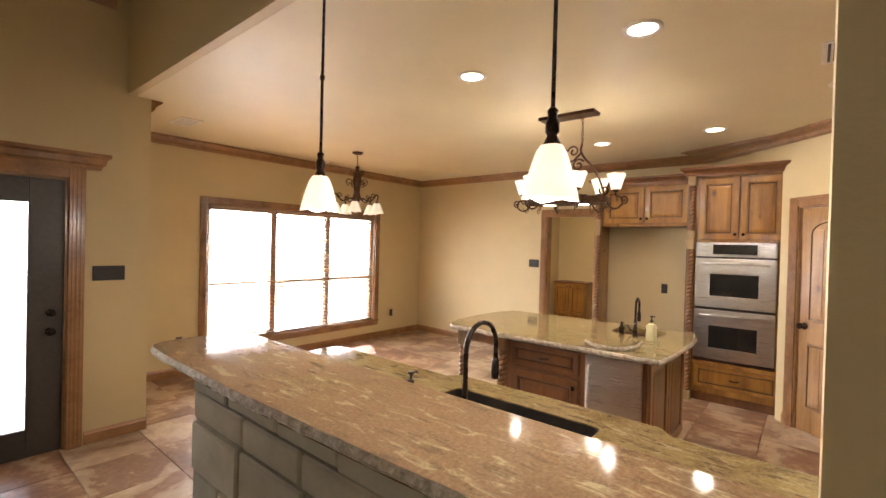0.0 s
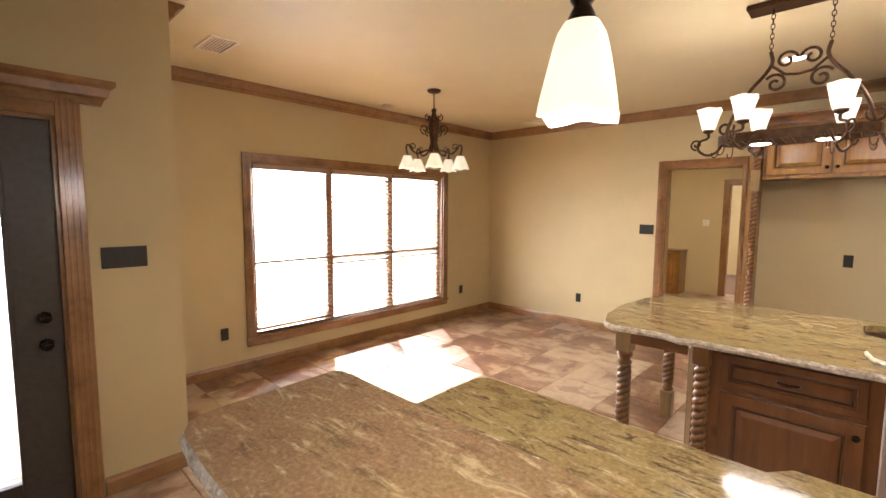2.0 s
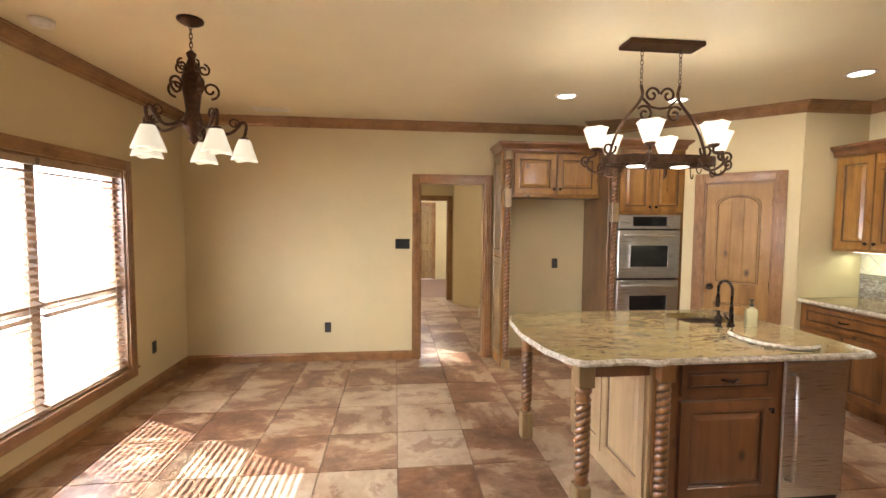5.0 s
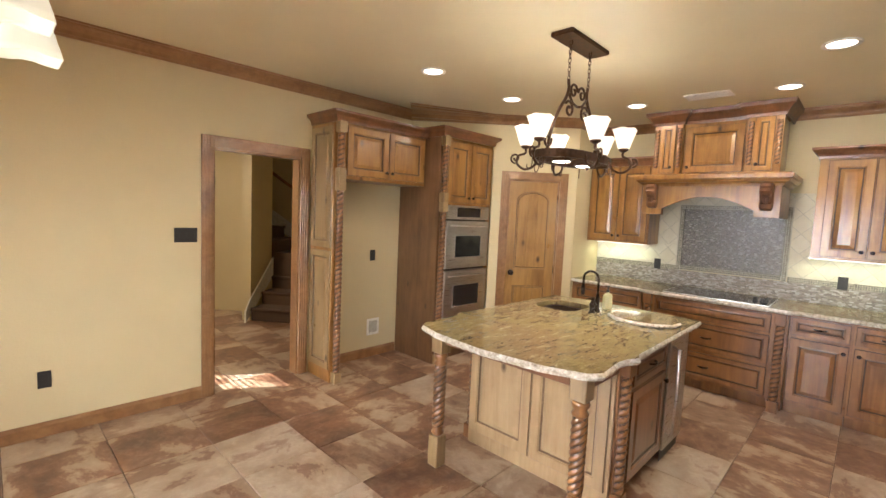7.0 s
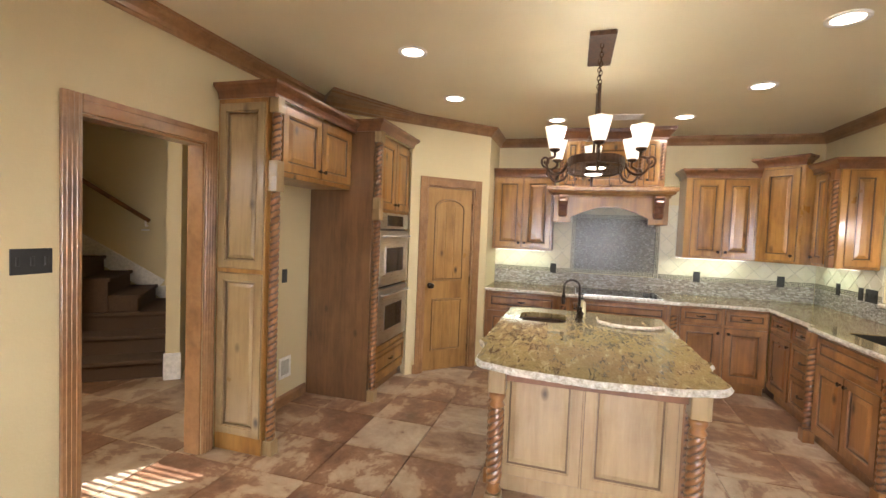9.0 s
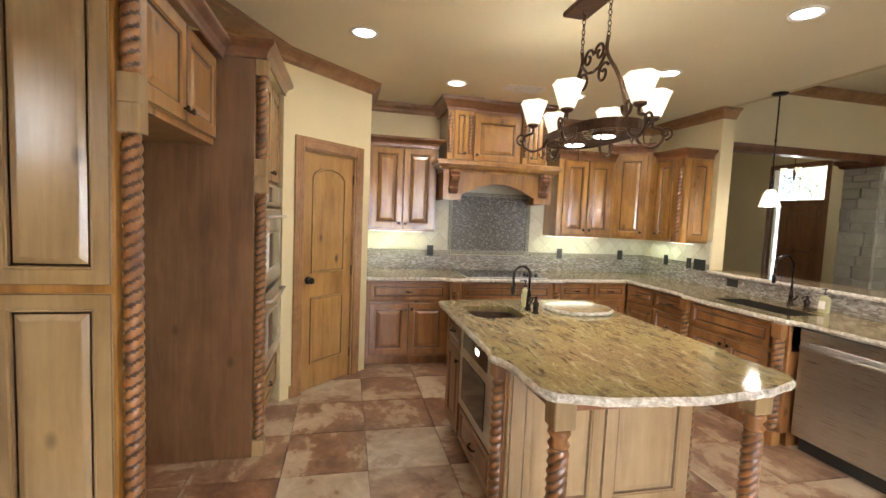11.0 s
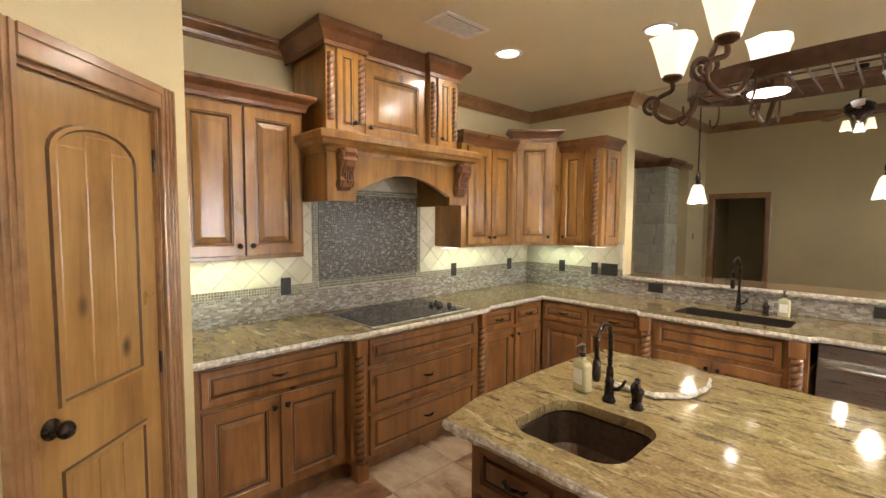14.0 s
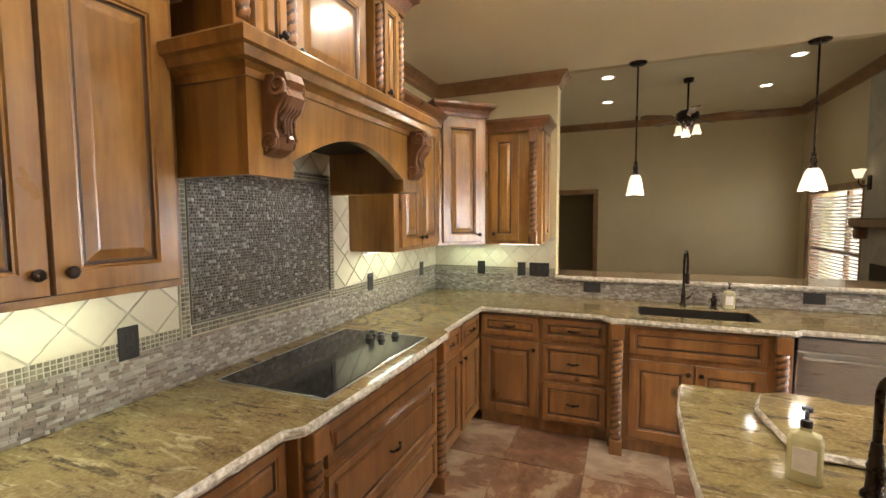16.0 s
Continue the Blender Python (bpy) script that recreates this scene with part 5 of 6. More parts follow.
for x in (0.06, HW - 0.14):
    bm = bmesh.new()
    prof = [(0.06, 2.0), (-0.035, 2.0), (-0.045, 1.975), (-0.03, 1.955), (-0.045, 1.93), (-0.03, 1.90), (0.0, 1.875), (0.015, 1.84), (0.0, 1.815), (0.012, 1.78), (0.035, 1.765), (0.06, 1.76)]
    quadstrip(bm, [[(x + d, y + (0.008 if d in (0.0, 0.08) else 0), z) for y, z in prof] for d in (0.0, 0.012, 0.068, 0.08)])
    tube(bm, [(x - 0.006, -0.01, 1.955), (x + 0.086, -0.01, 1.955)], 0.022, 12)
    tube(bm, [(x - 0.006, 0.03, 1.80), (x + 0.086, 0.03, 1.80)], 0.018, 12)
    corbel = part("corbel", bm, ALDER_DARK, hd, "carved scroll corbel")
    for side in (x - 0.003, x + 0.083):
        bm = bmesh.new()
        tube(bm, [(side, u, v) for u, v in spiral(-0.004, 1.962, 0.036, 0.008, 1.2, -1.6, 26)], 0.007, 7)
        part("volute", bm, ALDER_DARK, corbel, "", True)
        bm = bmesh.new()
        tube(bm, [(side, u, v) for u, v in spiral(0.030, 1.80, 0.028, 0.006, -1.0, 1.4, 22)], 0.006, 7)
        part("volute", bm, ALDER_DARK, corbel, "", True)
        bm = bmesh.new()
        tube(bm, eased([(side, -0.035, 1.94), (side, 0.0, 1.895), (side, 0.012, 1.85), (side, 0.004, 1.81)]), 0.006, 7)
        part("scroll_rib", bm, ALDER_DARK, corbel, "", True)
    for k, (top, low) in enumerate(((1.935, 1.86), (1.945, 1.825), (1.95, 1.80), (1.945, 1.825), (1.935, 1.86))):
        u = x + 0.012 + 0.014 * k
        bm = bmesh.new()
        tube(bm, eased([(u, -0.03, top), (u, -0.024, 1.90), (u, 0.002, 1.875), (u, 0.0, low)]), [0.004 + 0.004 * math.sin(math.pi * (i + 1) / 18) for i in range(16)], 7)
        part("leaf", bm, ALDER_DARK, corbel, "", True)
one_box("upper_body", (0.06, HW - 0.06, 0.19, 0.62, 2.10, 2.62), ALDER, hd)
for a, b in ((0.04, 0.31), (HW - 0.31, HW - 0.04)):
    one_box("side_tower", (a, b, 0.14, 0.19, 2.10, 2.64), ALDER, hd)
for a, b, y, side in ((0.10, 0.255, 0.14, "r"), (HW - 0.255, HW - 0.10, 0.14, "l")):
    front(hd, "door", a, b, 2.12, 2.61, side, low=False, y=y)
front(hd, "door", 0.33, HW - 0.33, 2.12, 2.58, "l", low=False, y=0.19)
for x in (0.07, 0.283, HW - 0.283, HW - 0.07):
    bm = bmesh.new()
    rope(bm, x, 0.135, 2.18, 2.57, 0.024, pitch=0.036)
    part("rope_shaft", bm, [ALDER_BASE, GLAZE], hd, "rope-twist turned shaft", True)
bm = bmesh.new()
cr = [(0, 2.61), (0.014, 2.61), (0.018, 2.635), (0.05, 2.68), (0.075, 2.70), (0.08, 2.735), (0, 2.735)]
moulding(bm, [(0.04, 0.66), (0.04, 0.14), (0.31, 0.14), (0.31, 0.19), (HW - 0.31, 0.19), (HW - 0.31, 0.14), (HW - 0.04, 0.14), (HW - 0.04, 0.66)], cr)
part("crown", bm, ALDER_DARK, hd)

# under-cabinet lights
for nm, y0, y1 in (("a", 4.60, 4.0), ("b", 2.55, 1.85)):
    ul = thing("undercabinet_light", pose(0.93, (y0 + y1) / 2, UZ0), "slim lit strip under the upper cabinets", "light")
    one_box("housing", (-0.02, 0.02, -(y0 - y1) / 2, (y0 - y1) / 2, -0.012, -0.0), WHITE, ul)
    one_box("diffuser", (-0.014, 0.014, -(y0 - y1) / 2 + 0.01, (y0 - y1) / 2 - 0.01, -0.014, -0.0125), BULB, ul, 0)
ul = thing("undercabinet_light", pose(0.24, 1.27, UZ0), "slim lit strip under the upper cabinets", "light")
one_box("housing", (-0.17, 0.17, -0.02, 0.02, -0.012, 0), WHITE, ul)
one_box("diffuser", (-0.16, 0.16, -0.014, 0.014, -0.014, -0.0125), BULB, ul, 0)
for k, (x, y, s) in enumerate(((0.93, 4.3, 0.55), (0.93, 2.2, 0.65), (0.6, 1.27, 0.5))):
    lamp("strip_light", "AREA", look((x, y, UZ0 - 0.03), (x, y, 0)), 2.3, (0.88, 1.0, 0.70), shape="RECTANGLE", size=0.03 if x > 0.8 else s, size_y=s if x > 0.8 else 0.03)

# ---- fridge alcove and oven tower on the doorway wall ----
fa = thing("fridge_enclosure", pose(-2.22, 5.58, 0), "tall alder refrigerator enclosure, empty, with rope-twist posts", "cabinet")
one_box("side_panel", (0.0, 0.05, 0.03, 0.415, 0, 2.38), ALDER, fa)
bm = bmesh.new()
raised_panel(bm, 0.02, 0.375, 0.12, 1.22, 0.012, 0.05)
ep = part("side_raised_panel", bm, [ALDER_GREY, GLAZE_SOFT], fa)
ep.matrix_basis = pose(0, 0.415, 0, 0, 0, -90)
bm = bmesh.new()
raised_panel(bm, 0.02, 0.375, 1.25, 2.34, 0.012, 0.05)
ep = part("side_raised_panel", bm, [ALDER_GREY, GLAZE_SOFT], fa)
ep.matrix_basis = pose(0, 0.415, 0, 0, 0, -90)
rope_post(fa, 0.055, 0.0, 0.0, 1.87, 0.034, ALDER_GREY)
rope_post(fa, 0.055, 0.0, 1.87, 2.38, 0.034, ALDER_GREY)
one_box("upper_box", (0.10, 1.10, 0.02, 0.415, 1.88, 2.38), ALDER, fa)
for a, b, s in ((0.12, 0.60, "r"), (0.60, 1.08, "l")):
    front(fa, "door", a, b, 1.91, 2.36, s, low=False, y=0.02)
cab_crown(fa, 1.10, 0.41, 2.38, right=False)
ot = thing("oven_tower", pose(-1.12, 5.35, 0), "alder oven cabinet with a tall rope-twist post", "cabinet")
one_box("side_panel", (0, 0.04, 0.03, 0.645, 0, 2.40), ALDER_SHADED, ot)
one_box("body", (0.04, 0.86, 0.03, 0.645, 0.10, 0.44), ALDER, ot)
one_box("toe_board", (0.04, 0.86, 0.08, 0.645, 0, 0.10), ALDER_DARK, ot)
one_box("upper_box", (0.04, 0.86, 0.03, 0.645, 1.70, 2.40), ALDER, ot)
one_box("side_panel", (0.82, 0.86, 0.03, 0.645, 0.44, 1.70), ALDER, ot)
one_box("stile", (0.04, 0.10, 0.03, 0.06, 0.44, 1.70), ALDER, ot)
one_box("stile", (0.80, 0.82, 0.03, 0.06, 0.44, 1.70), ALDER, ot)
front(ot, "drawer", 0.11, 0.85, 0.16, 0.40, y=0.03)
for a, b, s in ((0.11, 0.48, "r"), (0.48, 0.85, "l")):
    front(ot, "door", a, b, 1.72, 2.37, s, low=False, y=0.03)
rope_post(ot, 0.05, 0.0, 0.0, 1.72, 0.034, ALDER_GREY)
rope_post(ot, 0.05, 0.0, 1.72, 2.40, 0.034, ALDER_GREY)
cab_crown(ot, 0.86, 0.64, 2.40)
ov = thing("double_oven", pose(-1.02, 5.36, 0.46), "stainless steel double wall oven with bar handles", "oven")
one_box("case", (0.004, 0.696, 0.02, 0.6, 0, 1.235), BLACK, ov)
one_box("control_panel", (0, 0.70, -0.02, 0.02, 1.09, 1.235), STEEL, ov, 0.004)
one_box("display", (0.16, 0.54, -0.024, -0.02, 1.115, 1.215), BLACKGLASS, ov, 0)
for z0, z1 in ((0.02, 0.53), (0.56, 1.07)):
    d = one_box("oven_door", (0, 0.70, -0.025, 0.02, z0, z1), STEEL, ov, 0.006)
    one_box("oven_window", (0.14, 0.56, -0.029, -0.0245, z0 + 0.12, z1 - 0.16), BLACKGLASS, d, 0)
    bm = bmesh.new()
    for a in ((0.125, 0.14, z0 + 0.105, z1 - 0.145), (0.56, 0.575, z0 + 0.105, z1 - 0.145)):
        box(bm, a[0], a[1], -0.031, -0.025, a[2], a[3], 0.002)
    for a in ((z0 + 0.105, z0 + 0.12), (z1 - 0.16, z1 - 0.145)):
        box(bm, 0.14, 0.56, -0.031, -0.025, a[0], a[1], 0.002)
    part("window_frame", bm, STEEL, d)
    bm = bmesh.new()
    tube(bm, [(0.06, -0.025, z1 - 0.055), (0.06, -0.065, z1 - 0.05), (0.35, -0.075, z1 - 0.048), (0.64, -0.065, z1 - 0.05), (0.64, -0.025, z1 - 0.055)], 0.011, 10)
    part("handle", bm, STEEL, d, "", True)

# ---- island ----
IX0, IX1, IY0, IY1 = -2.0, -0.86, 3.04, 4.10
TOP = [(-0.78, 2.975)] + [(-0.75, 3.2), (-0.74, 3.57), (-0.75, 3.95)] + [(-0.80, 4.165), (-1.4, 4.17), (-1.98, 4.17), (-2.05, 4.19), (-2.12, 4.155), (-2.2, 4.135), (-2.44, 4.13), (-2.50, 4.09),
       (-2.56, 3.9), (-2.59, 3.55), (-2.55, 3.2), (-2.48, 3.01), (-2.42, 2.965), (-2.2, 2.985), (-2.12, 2.975), (-2.05, 2.94), (-1.98, 2.965), (-1.4, 2.972)]
IS_HOLE = rounded(-1.345, -0.965, 3.70, 4.05, 0.09)
it = slab("countertop", TOP, 0.876, 0.914, "gold granite island worktop with bowed end and chiselled edge", [IS_HOLE])
isl = thing("island", pose(0, 0, 0), "alder kitchen island with rope-twist posts and raised panels", "kitchen island")
bm = bmesh.new()
box(bm, IX0, IX1, IY0 + 0.005, IY1 - 0.005, 0.09, 0.60, 0.002)
box(bm, IX0, -1.36, IY0 + 0.005, IY1 - 0.005, 0.60, 0.875, 0.002)
box(bm, IX0 + 0.05, IX1 - 0.04, IY0 + 0.06, IY1 - 0.06, 0, 0.09)
box(bm, -1.36, IX1, IY0 + 0.005, IY0 + 0.04, 0.60, 0.875)
box(bm, -1.36, IX1, IY1 - 0.04, IY1 - 0.005, 0.60, 0.875)
box(bm, IX1 - 0.04, IX1, IY0 + 0.04, IY1 - 0.04, 0.60, 0.875)
part("body", bm, ALDER_BASE, isl)
# the end towards the window: its brightness is in the board's colour
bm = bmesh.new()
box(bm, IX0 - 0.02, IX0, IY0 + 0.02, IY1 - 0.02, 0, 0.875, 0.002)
part("end_board", bm, ALDER_WINDOW_LIT, isl)
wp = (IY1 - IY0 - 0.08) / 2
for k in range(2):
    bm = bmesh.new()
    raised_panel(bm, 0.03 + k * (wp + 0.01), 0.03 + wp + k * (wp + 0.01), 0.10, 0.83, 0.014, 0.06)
    ep = part("end_panel", bm, [ALDER_WINDOW_LIT, GLAZE_SOFT], isl, "raised end panel with window light in its colour")
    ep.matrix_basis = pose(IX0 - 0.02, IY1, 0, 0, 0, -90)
for k in range(2):
    bm = bmesh.new()
    raised_panel(bm, 0.03 + k * (wp + 0.01), 0.03 + wp + k * (wp + 0.01), 0.12, 0.85, 0.014, 0.06)
    ep = part("end_panel", bm, [ALDER_BASE, GLAZE], isl)
    ep.matrix_basis = pose(IX1, IY0, 0, 0, 0, 90)
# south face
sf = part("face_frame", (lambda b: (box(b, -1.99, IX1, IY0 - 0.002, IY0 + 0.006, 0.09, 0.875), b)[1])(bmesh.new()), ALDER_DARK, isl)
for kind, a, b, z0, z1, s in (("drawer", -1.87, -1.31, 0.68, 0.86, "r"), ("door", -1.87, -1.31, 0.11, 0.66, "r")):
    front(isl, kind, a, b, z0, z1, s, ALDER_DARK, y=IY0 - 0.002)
for x, y in ((-1.955, IY0 - 0.005), (-1.955, IY1 + 0.005)):
    rope_post(isl, x, y, 0.0, 0.875, 0.038)
ap = [("apron", (-2.36, IX0 - 0.03, 3.04, 3.065, 0.80, 0.874)), ("apron", (-2.36, IX0 - 0.03, 4.03, 4.055, 0.80, 0.874)), ("apron", (-2.41, -2.385, 3.13, 3.98, 0.80, 0.874))]
for nm, dims in ap:
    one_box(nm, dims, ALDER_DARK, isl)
for x, y in ((-2.38, 3.08), (-2.40, 4.02)):
    bm = bmesh.new()
    box(bm, x - 0.045, x + 0.045, y - 0.045, y + 0.045, 0.74, 0.875, 0.005)
    part("leg_block", bm, ALDER_GREY, isl)
    bm = bmesh.new()
    box(bm, x - 0.042, x + 0.042, y - 0.042, y + 0.042, 0, 0.20, 0.006)
    part("leg_foot", bm, ALDER_GREY, isl)
    bm = bmesh.new()
    lathe(bm, [(0.03, 0.20), (0.042, 0.22), (0.03, 0.24), (0.038, 0.255), (0.034, 0.265)], 16, (x, y, 0))
    part("leg_collar", bm, ALDER_BASE, isl, "", True)
    bm = bmesh.new()
    lathe(bm, [(0.034, 0.655), (0.044, 0.67), (0.030, 0.69), (0.046, 0.715), (0.040, 0.74)], 16, (x, y, 0))
    leg = part("leg_neck", bm, ALDER_BASE, isl, "", True)
    bm = bmesh.new()
    rope(bm, x, y, 0.262, 0.658, 0.042, 4, 0.038, 28)
    part("rope_shaft", bm, [ALDER_BASE, GLAZE], leg, "rope-twist turned shaft", True)
ice = thing("ice_maker", pose(-1.27, IY0 - 0.006, 0), "stainless undercounter appliance with a tall bar handle", "appliance")
one_box("door", (0.005, 0.385, -0.02, 0.0, 0.09, 0.86), STEEL, ice, 0.005)
bm = bmesh.new()
tube(bm, [(0.04, -0.02, 0.80), (0.04, -0.06, 0.79), (0.04, -0.07, 0.5), (0.04, -0.06, 0.21), (0.04, -0.02, 0.20)], 0.010, 10)
part("handle", bm, STEEL, ice, "", True)
one_box("grille", (0.01, 0.38, 0.0, 0.004, 0.005, 0.085), BLACK, ice)
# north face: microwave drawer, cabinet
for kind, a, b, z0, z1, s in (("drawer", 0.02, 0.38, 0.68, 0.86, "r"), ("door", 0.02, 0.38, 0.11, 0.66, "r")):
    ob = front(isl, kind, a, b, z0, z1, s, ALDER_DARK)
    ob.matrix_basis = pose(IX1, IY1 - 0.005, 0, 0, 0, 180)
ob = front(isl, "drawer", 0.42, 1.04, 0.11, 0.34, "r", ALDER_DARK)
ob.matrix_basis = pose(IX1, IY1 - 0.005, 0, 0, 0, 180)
mw = thing("microwave_drawer", pose(IX1 - 0.42, IY1 - 0.005, 0, 0, 0, 180), "built-in stainless microwave drawer with dark window", "microwave")
one_box("frame", (0, 0.62, -0.03, 0.0, 0.36, 0.865), STEEL, mw, 0.005)
one_box("control_panel", (0.08, 0.54, -0.036, -0.03, 0.74, 0.85), BLACKGLASS, mw, 0.002)
one_box("window", (0.08, 0.52, -0.036, -0.03, 0.42, 0.68), BLACKGLASS, mw, 0.002)
one_box("lit_display", (0.34, 0.40, -0.0375, -0.0362, 0.785, 0.815), BULB, mw, 0)
basin("island_sink", -1.345, -0.965, 3.70, 4.05, 0.16, "small square bronze prep sink in the island", SINK, 0.09)
faucet(pose(-1.11, 3.61, 0.914, 0, 0, 184), 0.30, 0.12, "dark bronze gooseneck faucet on the island")
dispenser(pose(-1.21, 3.60, 0.914, 0, 0, 180), "dark bronze soap dispenser on the island")
bottle(pose(-0.985, 3.585, 0.914, 0, 0, 160), "clear soap bottle with black pump on the island")
CB = [(-1.02, 3.06), (-0.98, 3.2), (-1.0, 3.40), (-1.06, 3.47), (-1.22, 3.47), (-1.31, 3.38), (-1.335, 3.25), (-1.31, 3.12), (-1.22, 3.03), (-1.1, 3.02)]
slab("cutting_board", CB, 0.9145, 0.942, "loose granite offcut board with rough edge", category="cutting board")

# ---- ceiling fixtures ----
CAN_ENERGY = 8.62
CANS = [(-1.85, 4.77), (-0.79, 4.76), (-0.76, 2.37), (-1.85, 2.38), (0.09, 3.90), (0.11, 2.71)]
can = thing("recessed_light", pose(CANS[0][0], CANS[0][1], ZC), "lit round recessed ceiling light with white trim", "ceiling light", "recessed ceiling lights")
bm = bmesh.new()
quadstrip(bm, [[(r * math.cos(a), r * math.sin(a), z) for a in [2 * math.pi * i / 24 for i in range(24)]] for r, z in ((0.098, 0.0), (0.098, -0.008), (0.075, -0.008), (0.072, -0.001))], caps=False)
part("trim_ring", bm, WHITE, can, "", True)
bm = bmesh.new()
lathe(bm, [(0.0735, -0.001), (0.072, -0.004), (0.04, -0.0055), (0.002, -0.006)], 20)
part("lens", bm, BULB, can, "", True)
for x, y in CANS[1:]:
    copy_thing(can, pose(x, y, ZC))
for x, y in ((-0.3, -1.8), (-0.25, -3.2), (-2.45, -3.1), (-2.45, -1.75)):
    copy_thing(can, pose(x, y, ZL))
for x, y in CANS:
    lamp("can_light", "AREA", look((x, y, ZC - 0.02), (x, y, 0)), CAN_ENERGY * (0.7 if y > 4.5 else 1.6), (1.0, 0.87, 0.69), shape="DISK", size=0.13)
for x, y in ((-0.3, -1.8), (-2.45, -3.1)):
    lamp("can_light", "AREA", look((x, y, ZL - 0.02), (x, y, 0)), 3.0, WARM, shape="DISK", size=0.13)


def shade(bm, cx, cy, cz, top, bottom, h, up=False, seg=20, power=1.0):
    """A flared soft-square glass shade, open below (or above)."""
    rings = []
    for k in range(9):
        f = k / 8
        r = top + (bottom - top) * (f ** power)
        z = cz + h * f if up else cz - h * f
        sq = 0.25 + 0.55 * f
        ring = []
        for i in range(seg):
            a = 2 * math.pi * (i + 0.5) / seg
            c, s = math.cos(a), math.sin(a)
            k2 = (1 - sq) + sq / max(abs(c), abs(s)) * 0.92
            ring.append((cx + r * c * k2, cy + r * s * k2, z + (0.005 * math.cos(4 * a) if f == 1 else 0)))
        rings.append(ring)
    inner = [[(cx + (x - cx) * 0.93, cy + (y - cy) * 0.93, z) for x, y, z in r] for r in rings[::-1]]
    quadstrip(bm, rings + inner, caps=False)


# pendants over the bar
pe = thing("pendant_light", pose(-0.63, 1.13, ZC), "lit amber glass pendant on a dark bronze rod over the bar", "pendant light", "bar pendants")
bm = bmesh.new()
lathe(bm, [(0.065, 0), (0.065, -0.008), (0.05, -0.018), (0.012, -0.024)], 20)
part("canopy", bm, BRONZE, pe, "", True)
bm = bmesh.new()
tube(bm, [(0, 0, -0.02), (0, 0, -0.76)], 0.0065, 8)
lathe(bm, [(0.007, -0.40), (0.011, -0.405), (0.011, -0.42), (0.007, -0.425)], 10)
part("rod", bm, BRONZE, pe, "", True)
bm = bmesh.new()
lathe(bm, [(0.008, -0.74), (0.016, -0.75), (0.013, -0.77), (0.02, -0.785), (0.02, -0.81), (0.014, -0.82), (0.024, -0.84), (0.03, -0.855), (0.006, -0.856)], 14)
part("socket", bm, BRONZE, pe, "", True)
bm = bmesh.new()
shade(bm, 0, 0, -0.848, 0.030, 0.068, 0.15, power=0.6)
part("shade", bm, SHADE, pe, "glowing amber glass shade", True)
copy_thing(pe, pose(-1.74, 1.13, ZC, 0, 0, 20))
for x in (-0.63, -1.74):
    lamp("pendant_bulb", "POINT", pose(x, 1.13, ZC - 1.02), 15.0, WARM, radius=0.03)


def chain(bm, x, y, z0, z1, link=0.034):
    n = max(1, int((z1 - z0) / (link * 0.72)))
    for k in range(n):
        c = z0 + (z1 - z0) * (k + 0.5) / n
        pts = []
        for i in range(10):
            a = 2 * math.pi * i / 10
            u, v = 0.009 * math.cos(a), link / 2 * math.sin(a)
            pts.append((x + (u if k % 2 else 0), y + (0 if k % 2 else u), c + v))
        tube(bm, pts, 0.0025, 5, True)


# island pot-rack chandelier
IC = pose(-1.70, 3.575, 0)
ic = thing("pot_rack_chandelier", IC, "bronzed iron pot-rack chandelier with lit glass shades", "chandelier")
bm = bmesh.new()
box(bm, -0.25, 0.25, -0.075, 0.075, ZC - 0.028, ZC, 0.006)
part("ceiling_plate", bm, IRON, ic)
for x in (-0.13, 0.13):
    bm = bmesh.new()
    chain(bm, x, 0, 2.47, ZC - 0.028)
    part("chain", bm, IRON, ic, "short iron chain")
RZ, RA, RB = 2.0, 0.36, 0.17
oval = []
for i in range(40):
    a = 2 * math.pi * i / 40
    c, s = math.cos(a), math.sin(a)
    oval.append((RA * math.copysign(abs(c) ** 0.75, c), RB * math.copysign(abs(s) ** 0.75, s)))
bm = bmesh.new()
quadstrip(bm, [[(x * f, y * f, z) for x, y in oval] for f, z in ((1, RZ - 0.025), (1, RZ + 0.025), (0.975, RZ + 0.025), (0.975, RZ - 0.025), (1, RZ - 0.025))], caps=False)
part("oval_band", bm, IRON, ic)
for k in range(-7, 8):
    bm = bmesh.new()
    x = k * 0.046
    y = RB * (max(0.02, 1 - (abs(x) / RA) ** 2.6)) ** 0.4
    tube(bm, [(x, -y, RZ - 0.015), (x, y, RZ - 0.015)], 0.003, 5)
    part("grid_bar", bm, IRON, ic)
for k in (-1, 0, 1):
    bm = bmesh.new()
    tube(bm, [(-RA * 0.93, k * 0.08, RZ - 0.012), (RA * 0.93, k * 0.08, RZ - 0.012)], 0.003, 5)
    part("grid_bar", bm, IRON, ic)
